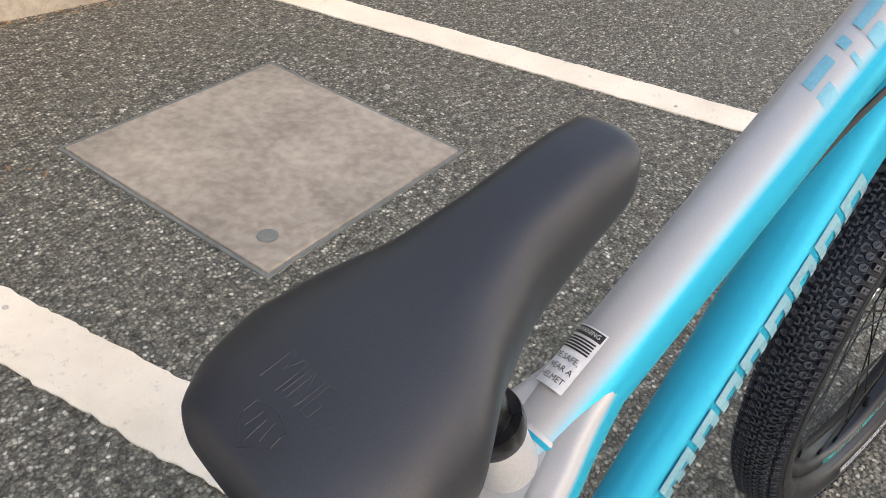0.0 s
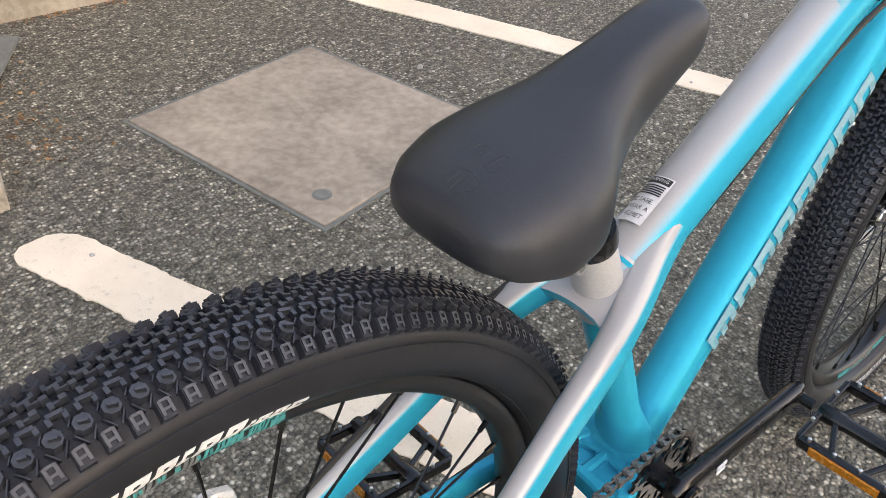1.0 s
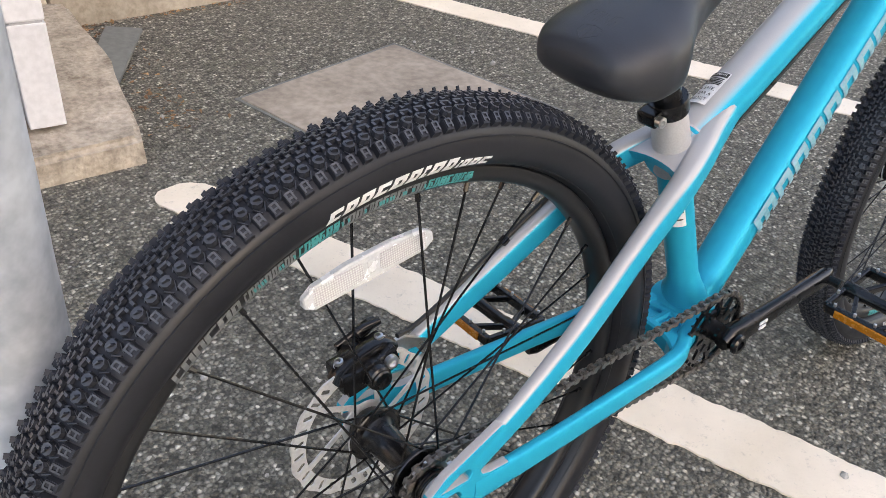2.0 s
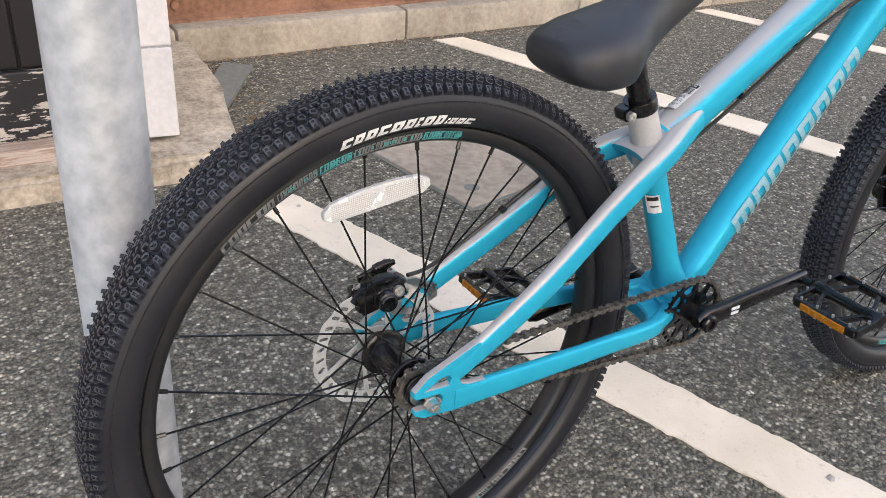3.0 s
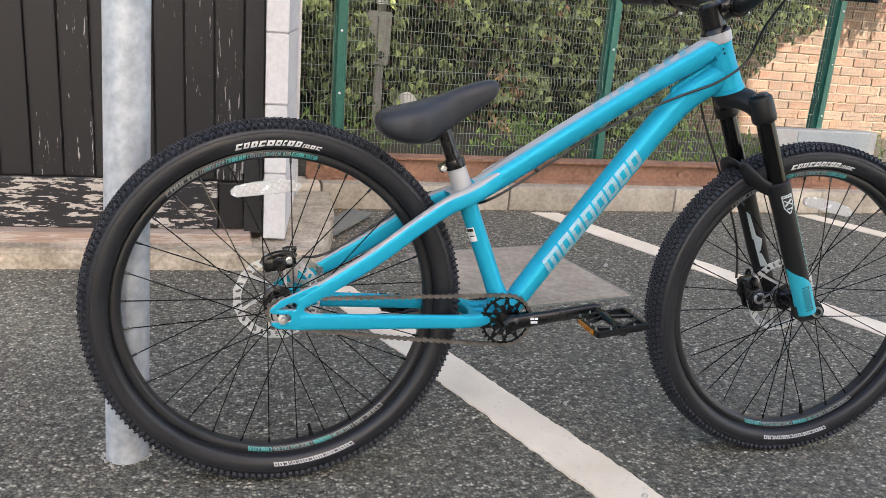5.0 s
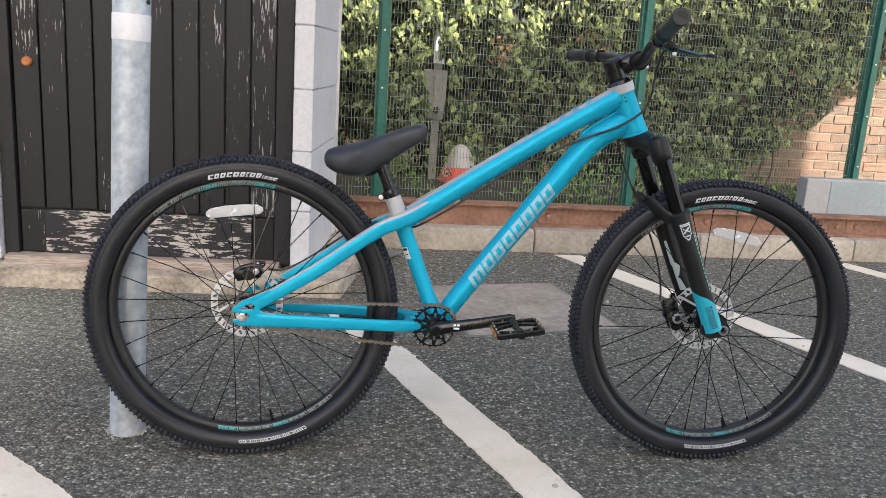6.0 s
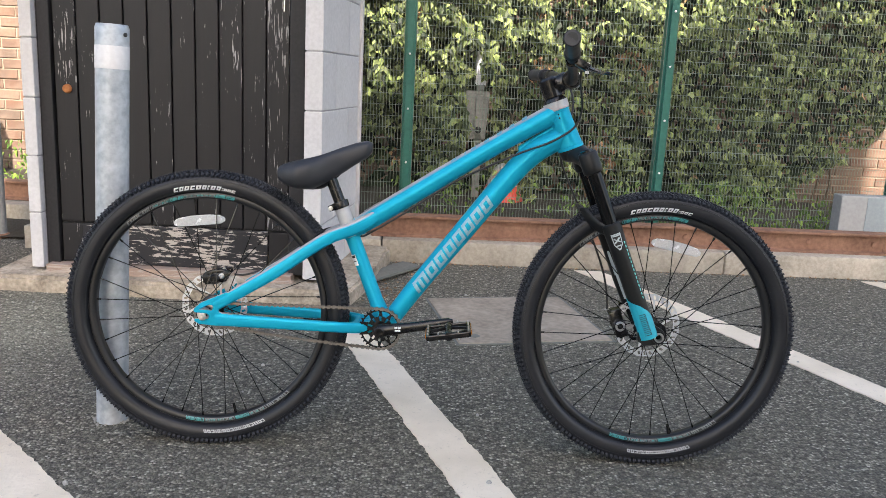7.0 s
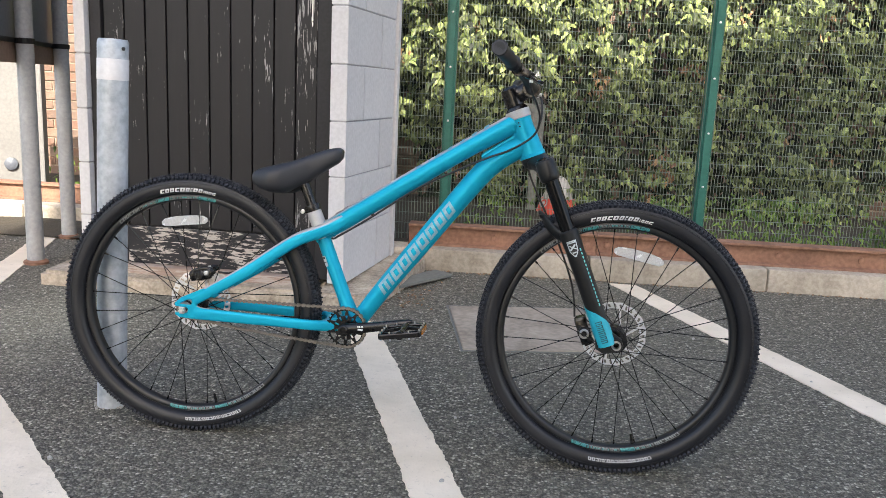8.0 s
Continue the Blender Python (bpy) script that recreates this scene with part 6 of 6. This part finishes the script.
def caliper(name, m, parent, label, ring, reach):
    """A cable disc brake caliper: forked body, piston barrel, swing arm and cable stop."""
    bm = box((0.06, 0.011, 0.026), pose(0, -0.0125, 0), 0.004)
    box_into(bm, (0.06, 0.011, 0.026), pose(0, 0.0125, 0), 0.004)
    for x in (-0.0245, 0.0255):
        box_into(bm, (0.016, 0.034, 0.024), pose(x, 0, 0.003, 0, 8 if x < 0 else -8, 0), 0.005)
    ob = part(name, bm, BLACK_METAL, parent, label, True, m)
    for y in (-0.0045, 0.0045):
        part("brake_pad", box((0.028, 0.0025, 0.022), pose(0.001, y, 0.002), 0.0008), PRINT_BLACK, ob)
    part("pad_spring", tube([(-0.012, -0.004, 0.0105), (-0.006, -0.0035, 0.0135), (0.004, 0.0, 0.0142), (0.012, 0.004, 0.0115)], 0.0011, 6), STEEL, ob, "bright pad spring")
    part("piston_barrel", lathe([(0.0, -0.0305), (0.0105, -0.0305), (0.0128, -0.0285), (0.0135, -0.023), (0.0118, -0.0222), (0.0118, -0.0205), (0.0145, -0.0195), (0.0152, -0.012), (0.0, -0.012)], 24), BLACK_METAL, ob, "", True, pose(0.002, 0.0, 0.0))
    part("arm_barrel", lathe([(0.0, 0.03), (0.0065, 0.03), (0.0075, 0.0275), (0.0125, 0.027), (0.0135, 0.0245), (0.0145, 0.018), (0.0145, 0.012), (0.0, 0.012)], 24), BLACK_METAL, ob, "", True, pose(0.002, 0.0, 0.0))
    if reach:
        curl = [(0.002 + 0.0195 * math.cos(radians(d)), 0.0285, 0.0195 * math.sin(radians(d))) for d in range(-60, 171, 21)]
        part("return_spring", tube(curl, 0.0016, 8), STEEL, ob, "dull steel return spring", True)
    if reach:
        part("swing_arm", soften(plate([(-0.006, -0.007), (0.007, -0.006), (0.012, 0.004), (-0.02, 0.026), (-0.034, 0.026), (-0.036, 0.018), (-0.02, 0.012)], [disc_loop(0.003, 8, -0.028, 0.021)], 0.005, pose(0.002, 0.031, 0.002)), 0.001, 1), BLACK_METAL, ob)
        part("cable_stop", tube([(0.02, 0.03, 0.022), (0.03, 0.03, 0.022), (0.044, 0.03, 0.022)], [0.005, 0.0055, 0.0035], 12), BLACK_METAL, ob, "", True)
        part("inner_wire", tube([(0.02, 0.03, 0.022), (-0.03, 0.031, 0.0215)], 0.0009, 6), STEEL, ob, "bright brake wire")
        part("cable_elbow", tube(smooth_path([(0.044, 0.03, 0.022), (0.052, 0.03, 0.023), (0.058, 0.03, 0.028), (0.06, 0.03, 0.036)], 3), [0.0036, 0.0042, 0.0042, 0.0034], 10), BLACK_METAL, ob, "", True)
        part("wire_clamp", lathe([(0.0, 0.0), (0.0058, 0.0), (0.0058, 0.004), (0.0035, 0.0046), (0.0035, 0.009), (0.0, 0.009)], 6), STEEL, ob, "small steel clamp bolt", m=pose(-0.026, 0.0325, 0.021))
    else:
        part("swing_arm", soften(plate([(-0.012, -0.008), (0.006, -0.011), (0.018, -0.004), (0.036, 0.004), (0.038, 0.013), (0.028, 0.016), (0.004, 0.011), (-0.012, 0.009)], [disc_loop(0.003, 8, 0.03, 0.009)], 0.006, pose(0.002, 0.031, 0.002)), 0.001, 1), BLACK_METAL, ob)
        part("cable_stop", tube([(0.012, 0.024, 0.016), (0.022, 0.024, 0.017), (0.04, 0.022, 0.016)], [0.0062, 0.0058, 0.0036], 12), BLACK_METAL, ob, "", True)
        part("bridge", tube(smooth_path([(-0.032, -0.004, 0.004), (-0.022, -0.004, 0.014), (0.004, -0.003, 0.0175), (0.024, -0.002, 0.014), (0.033, -0.002, 0.004)], 4), [0.0075, 0.006, 0.006, 0.006, 0.0075], 12, flat=1.5, square=0.7), BLACK_METAL, ob, "arched bridge over the pads", True)
        part("banjo", lathe([(0.0, 0.0), (0.0075, 0.0), (0.0075, -0.005), (0.0045, -0.0058), (0.003, -0.003), (0.0, -0.003)], 16), STEEL, ob, "bright bolt", m=pose(0.021, -0.019, 0.004))
    part("adjuster", lathe([(0.0062, 0.0), (0.0108, 0.0), (0.0112, -0.003), (0.0098, -0.0045), (0.0066, -0.0045), (0.0062, 0.0)], 24, True), ring, ob, "round adjuster", True, pose(0.002, -0.0295, 0.0))
    part("adjuster_core", lathe([(0.0062, 0.0), (0.0062, -0.002), (0.003, -0.002), (0.003, 0.001), (0.0, 0.001)], 16), BLACK_METAL, ob, m=pose(0.002, -0.0295, 0.0))
    for x in (-0.0225, 0.0245):
        part("bolt", lathe([(0.0046, 0.0), (0.0046, 0.006), (0.0024, 0.0066), (0.0024, 0.003), (0.0, 0.003)], 10, axis="z"), STEEL, ob, m=pose(x, 0.0, 0.0165))
        part("washer", lathe([(0.0065, 0.0), (0.0065, 0.0016), (0.0, 0.0016)], 12, axis="z"), STEEL, ob, m=pose(x, 0.0, 0.0155))
    return ob


caliper("rear_caliper", pose(-0.003, 0.054, 0.402, 0, -12, 0) @ Matrix.Scale(0.93, 4), bike, "black rear disc brake caliper", BLACK_METAL, False)
front_brake = caliper("front_caliper", STEER @ pose(1.001, 0.0535, 0.337, 0, 68, 0) @ Matrix.Scale(1.12, 4), bike, "black front disc brake caliper", STEEL, True)
part("adapter", soften(plate([(-0.034, 0.014), (-0.03, 0.026), (0.03, 0.03), (0.038, 0.02), (0.03, 0.012), (0.0, 0.018)], [disc_loop(0.003, 8, -0.024, 0.021), disc_loop(0.003, 8, 0.028, 0.022)], 0.008, pose(0, 0.004, 0)), 0.001, 1), STEEL, front_brake, "silver adapter")

# stem, handlebar, levers
def steered(name, bm, material, label="", smooth=True, parent=None):
    return part(name, bm, material, parent or bike, label, smooth, STEER if parent is None else None)


CLAMP = Vector((0.834, 0, 0.922))
stem = steered("stem", tube([HEAD_TOP + STEER_AXIS * 0.012, HEAD_TOP + STEER_AXIS * 0.014, HEAD_TOP + STEER_AXIS * 0.054, HEAD_TOP + STEER_AXIS * 0.057], [0.0205, 0.0225, 0.0235, 0.021], 24), BLACK_METAL, "black forged stem")
steered("headset", tube([HEAD_TOP, HEAD_TOP + STEER_AXIS * 0.006, HEAD_TOP + STEER_AXIS * 0.013], [0.0275, 0.0265, 0.0205], 24), BLACK_METAL, "", True, stem)
steered("stem_body", tube(smooth_path([HEAD_TOP + STEER_AXIS * 0.036 + Vector((-0.004, 0, 0)), HEAD_TOP + STEER_AXIS * 0.04 + Vector((0.018, 0, 0.004)), CLAMP + Vector((-0.012, 0, -0.002)), CLAMP], 3), [0.0215, 0.0205, 0.02, 0.02], 20, flat=[1.05, 0.95, 1.1, 1.15], square=0.7), BLACK_METAL, "", True, stem)
steered("bar_clamp", lathe([(0.0, -0.026), (0.0205, -0.026), (0.022, -0.023), (0.022, 0.023), (0.0205, 0.026), (0.0, 0.026)], 24, at=CLAMP), BLACK_METAL, "", True, stem)
steered("top_cap", tube([HEAD_TOP + STEER_AXIS * 0.057, HEAD_TOP + STEER_AXIS * 0.0605], [0.0185, 0.0165], 24), BLACK_METAL, "", True, stem)
for y in (-0.017, 0.017):
    for z in (-0.013, 0.013):
        steered("stem_bolt", tube([CLAMP + Vector((0.012, y, z)), CLAMP + Vector((0.0235, y, z))], 0.0036, 8), STEEL, "bright clamp bolt", True, stem)
near_half = [(0, -0.03, 0), (-0.002, -0.055, 0.002), (-0.009, -0.1, 0.013), (-0.016, -0.14, 0.021), (-0.025, -0.2, 0.029), (-0.053, -0.385, 0.053)]
far_half = [(0, 0.03, 0), (-0.002, 0.055, 0.001), (-0.009, 0.1, 0.009), (-0.016, 0.14, 0.015), (-0.025, 0.2, 0.02), (-0.054, 0.37, 0.031)]
bar_pts = [CLAMP + Vector(p) for p in far_half[::-1] + [(0, 0, 0)] + near_half]
bar = steered("handlebar", tube(smooth_path(bar_pts, 5), [0.011] * 3 + [0.0125, 0.0155, 0.0155, 0.0125] + [0.011] * 3, 18), BLACK_MATT, "matt black low riser handlebar")
for s, half in ((-1, near_half), (1, far_half)):
    end, inner = CLAMP + Vector(half[5]), (CLAMP + Vector(half[4])).lerp(CLAMP + Vector(half[5]), 0.28)
    g = [inner.lerp(end, k) for k in (0, 0.03, 0.06, 0.1, 0.2, 0.3, 0.4, 0.5, 0.6, 0.7, 0.8, 0.9, 0.95, 0.96, 0.99, 1.0)]
    steered("grip", tube(g, [0.015, 0.017, 0.017, 0.0142, 0.0148, 0.0142, 0.0148, 0.0142, 0.0148, 0.0142, 0.0148, 0.0142, 0.015, 0.0165, 0.0162, 0.0145], 20), RUBBER, "black ribbed rubber grip", True, bar)
    c = CLAMP + Vector(half[4])
    bm = tube([c + Vector((0, -0.008, 0)), c + Vector((0, 0.008, 0))], 0.0148, 18)
    box_into(bm, (0.034, 0.03, 0.018), Matrix.Translation(c) @ pose(0.02, s * 0.004, -0.01, 0, 26, 0), 0.005)
    steered("brake_lever", bm, BLACK_METAL, "black brake lever", True, bar)
    blade = smooth_path([c + Vector((0.03, s * 0.008, -0.016)), c + Vector((0.042, s * 0.05, -0.024)), c + Vector((0.049, s * 0.1, -0.031)), c + Vector((0.051, s * 0.135, -0.034)), c + Vector((0.056, s * 0.145, -0.036))], 5)
    steered("lever_blade", tube(blade, [0.0085, 0.0075, 0.0055, 0.006, 0.005], 12, flat=0.6, side=(0, 0, 1)), BLACK_METAL, "", True, bar)
    steered("lever_pivot", tube([c + Vector((0.03, s * 0.014, -0.006)), c + Vector((0.03, s * 0.014, -0.028))], 0.0042, 10), STEEL, "bright lever pivot", True, bar)
    steered("barrel_adjuster", tube([c + Vector((0.022, -s * 0.008, -0.011)), c + Vector((0.024, -s * 0.026, -0.014))], [0.0055, 0.004], 12), BLACK_METAL, "", True, bar)

# brake hoses
lever_r, lever_l = STEER @ (CLAMP + Vector((-0.001, -0.174, 0.015))), STEER @ (CLAMP + Vector((-0.001, 0.174, 0.006)))
rear_hose = smooth_path([lever_r, (0.838, -0.13, 0.908), (0.85, -0.085, 0.883), (0.858, -0.052, 0.85), (0.845, -0.0395, 0.812), (0.795, -0.0375, 0.777), (0.735, -0.032, 0.752), (0.66, -0.02, 0.716), (0.57, -0.014, 0.668), (0.45, -0.012, 0.585), (0.38, -0.006, 0.54), (0.355, 0.022, 0.528), (0.322, 0.05, 0.541), (0.268, 0.0505, 0.5375), (0.2, 0.0595, 0.4905), (0.145, 0.066, 0.4505), (0.1, 0.068, 0.422), (0.065, 0.065, 0.41), (0.04, 0.06, 0.411)], 6)
part("brake_hose", tube(rear_hose, 0.0026, 8), PRINT_BLACK, bike, "thin black rear brake hose", True)
front_hose = smooth_path([lever_l, (0.856, 0.13, 0.905), (0.858, 0.09, 0.85), (0.832, 0.07, 0.775), (0.838, 0.072, 0.725), (0.868, 0.0745, 0.66), (0.9, 0.075, 0.598), (0.935, 0.075, 0.525), (0.961, 0.075, 0.46), (0.974, 0.075, 0.405), (0.978, 0.075, 0.365)], 6)
part("brake_hose", tube(front_hose, 0.0026, 8), PRINT_BLACK, bike, "thin black front brake hose", True)
for x, y, z in ((0.262, 0.05, 0.531), (0.172, 0.062, 0.467)):
    part("hose_clip", box((0.009, 0.009, 0.012), pose(x, y, z, 0, -34, 0), 0.002), BLACK_METAL, bike, "small hose clip")
for s in (0.06, 0.16, 0.27):
    p = TA + tdir * s
    part("hose_clip", box((0.008, 0.008, 0.007), Matrix.Translation(p + Vector((0.014, -0.011, -0.0215))) @ pose(0, 0, 0, 0, -33, 0), 0.002), BLACK_METAL, bike, "small hose clip")

# cranks, chainring, chain, pedals
CRANK = Vector((0.162, 0, 0.031))
windows = []
for i in range(10):
    for r0, half0, r1, half1, turn in ((0.0305, 8.0, 0.0432, 14.5, 0.0), (0.0195, 6.0, 0.0305, 5.5, 18.0)):
        mid, h0, h1 = radians(36 * i + turn), radians(half0), radians(half1)
        windows.append([(r * math.cos(mid + a), r * math.sin(mid + a)) for r, a in ((r0, -h0), (r0, h0), (r1 - 0.0012, h1), (r1, 0.8 * h1), (r1 + 0.0003, 0), (r1, -0.8 * h1), (r1 - 0.0012, -h1))])
ring_bm = plate(gear_loop(32, 0.0468, 0.0512), windows, 0.0032)
part("chainring", ring_bm, BLACK_METAL, bike, "black chainring with lattice windows", m=Matrix.Translation(BB + Vector((0, -0.0455, 0))))


def crank_arm(s, label):
    d = CRANK if s < 0 else -CRANK
    a, b = BB + Vector((0, s * 0.066, 0)), BB + d + Vector((0, s * 0.082, 0))
    arm = part("crank_arm", tube([a - d.normalized() * 0.012, a, a.lerp(b, 0.12), a.lerp(b, 0.5), b, b + d.normalized() * 0.011], [0.009, 0.0165, 0.0138, 0.0118, 0.0122, 0.008], 20, flat=[0.9, 0.8, 0.8, 0.75, 0.75, 0.7], square=0.8), BLACK_METAL, bike, label, True)
    part("crank_bolt", lathe([(0.0125, 0.0), (0.0125, s * 0.004), (0.01, s * 0.006), (0.006, s * 0.006), (0.006, s * 0.003), (0.0, s * 0.003)], 24, at=a + Vector((0, s * 0.012, 0))), BLACK_METAL, arm, "", True)
    if s < 0:
        c = a.lerp(b, 0.27) + Vector((0, -0.0108, 0.002))
        bm = bmesh.new()
        for dx, dz, w, h in ((-0.004, 0.003, 0.007, 0.004), (0.004, 0.003, 0.006, 0.004), (0.0, -0.004, 0.013, 0.004)):
            box_into(bm, (w, 0.0012, h), Matrix.Translation(c) @ pose(dx, 0, dz))
        part("crank_mark", bm, PRINT_WHITE, arm, "small white mark")
    spindle = tube([b + Vector((0, s * 0.004, 0)), b + Vector((0, s * 0.022, 0))], 0.0065, 12)
    part("pedal_spindle", spindle, BLACK_METAL, arm, "", True)
    pm = Matrix.Translation(b + Vector((0, s * 0.077, 0))) @ pose(0, 0, 0, 0, -9 if s < 0 else 7, 0)
    core = lathe([(0.0, -0.049), (0.0095, -0.049), (0.0105, -0.046), (0.0095, -0.03), (0.0078, -0.02), (0.0078, 0.02), (0.0095, 0.03), (0.0105, 0.046), (0.0095, 0.049), (0.0, 0.049)], 16)
    pedal = part("pedal", core, BLACK_METAL, bike, "black platform pedal with steel pins", True, pm)
    for x in (-0.0455, 0.0455):
        part("cross_bar", box((0.0085, 0.092, 0.0125), pose(x, 0, 0), 0.0025), BLACK_METAL, pedal)
        for y in (-0.036, -0.012, 0.012, 0.036):
            part("pin", lathe([(0.0019, -0.0105), (0.0019, 0.0105), (0.0, 0.011)], 6, axis="z"), STEEL, pedal, "bright pin", m=pose(x, y, 0))
        part("reflector", box((0.003, 0.066, 0.0098), pose(x + math.copysign(0.0048, x), 0, 0), 0.001), AMBER, pedal, "amber reflector")
        for q in (-1, 1):
            part("rib", box((0.05, 0.0055, 0.008), pose(x / 2, q * 0.0235, 0, 0, 0, -q * math.copysign(24, x)), 0.0015), BLACK_METAL, pedal)
    for y in (-0.046, 0.046):
        part("side_plate", box((0.092, 0.0065, 0.0125), pose(0, y, 0), 0.0025), BLACK_METAL, pedal)
        for x in (-0.022, 0.022):
            part("pin", lathe([(0.0019, -0.0105), (0.0019, 0.0105), (0.0, 0.011)], 6, axis="z"), STEEL, pedal, "bright pin", m=pose(x, y, 0))


crank_arm(-1, "black crank arm pointing forwards")
crank_arm(1, "black crank arm pointing backwards")
part("bottom_bracket_axle", lathe([(0.0, -0.07), (0.012, -0.07), (0.012, 0.07), (0.0, 0.07)], 20, at=BB), BLACK_METAL, bike, "", True)


def chain_path():
    r1, r2 = 0.049, 0.0255
    c1, c2 = Vector((BB.x, BB.z)), Vector((0.0, AXLE_Z))
    dxy = c1 - c2
    base = math.atan2(dxy.y, dxy.x)
    tilt = math.asin((r1 - r2) / dxy.length)
    up, lowa = base + math.pi / 2 + tilt, base - math.pi / 2 - tilt
    pts = []
    a0 = c2 + r2 * Vector((math.cos(up), math.sin(up)))
    a1 = c1 + r1 * Vector((math.cos(up), math.sin(up)))
    pts += [a0.lerp(a1, i / 40) for i in range(40)]
    pts += [c1 + r1 * Vector((math.cos(up + (lowa - up) * i / 16), math.sin(up + (lowa - up) * i / 16))) for i in range(16)]
    b1 = c1 + r1 * Vector((math.cos(lowa), math.sin(lowa)))
    b0 = c2 + r2 * Vector((math.cos(lowa), math.sin(lowa)))
    pts += [b1.lerp(b0, i / 40) - Vector((0, 0.0035 * math.sin(math.pi * i / 40))) for i in range(40)]
    end = lowa - (2 * math.pi - (up - lowa))
    pts += [c2 + r2 * Vector((math.cos(lowa + (end - lowa) * i / 12), math.sin(lowa + (end - lowa) * i / 12))) for i in range(12)]
    return pts


pts = chain_path()
lengths = [0.0]
for a, b in zip(pts, pts[1:] + pts[:1]):
    lengths.append(lengths[-1] + (b - a).length)
links = round(lengths[-1] / 0.0127 / 2) * 2
xs, zs = [p.x for p in pts] + [pts[0].x], [p.y for p in pts] + [pts[0].y]
joints = [Vector((float(np.interp(lengths[-1] * i / links, lengths, xs)), 0, float(np.interp(lengths[-1] * i / links, lengths, zs)))) for i in range(links)]
bm = bmesh.new()
for i, a in enumerate(joints):
    b = joints[(i + 1) % links]
    ang = math.degrees(math.atan2(-(b.z - a.z), b.x - a.x))
    wide = 0.0034 if i % 2 else 0.0024
    for s in (-1, 1):
        m = Matrix.Translation((a + b) / 2 + Vector((0, -0.0455 + s * wide, 0))) @ pose(0, 0, 0, 0, ang, 0)
        box_into(bm, (0.0195, 0.0011, 0.0042), m)
        for e in (-1, 1):
            box_into(bm, (0.0066, 0.0012, 0.0074), m @ pose(e * 0.0064, 0, 0, 0, 0, 0))
    tube_into(bm, [a + Vector((0, -0.0455 - 0.0045, 0)), a + Vector((0, -0.0455 + 0.0045, 0))], 0.0036, 6)
part("chain", bm, CHAIN, bike, "brownish steel roller chain")
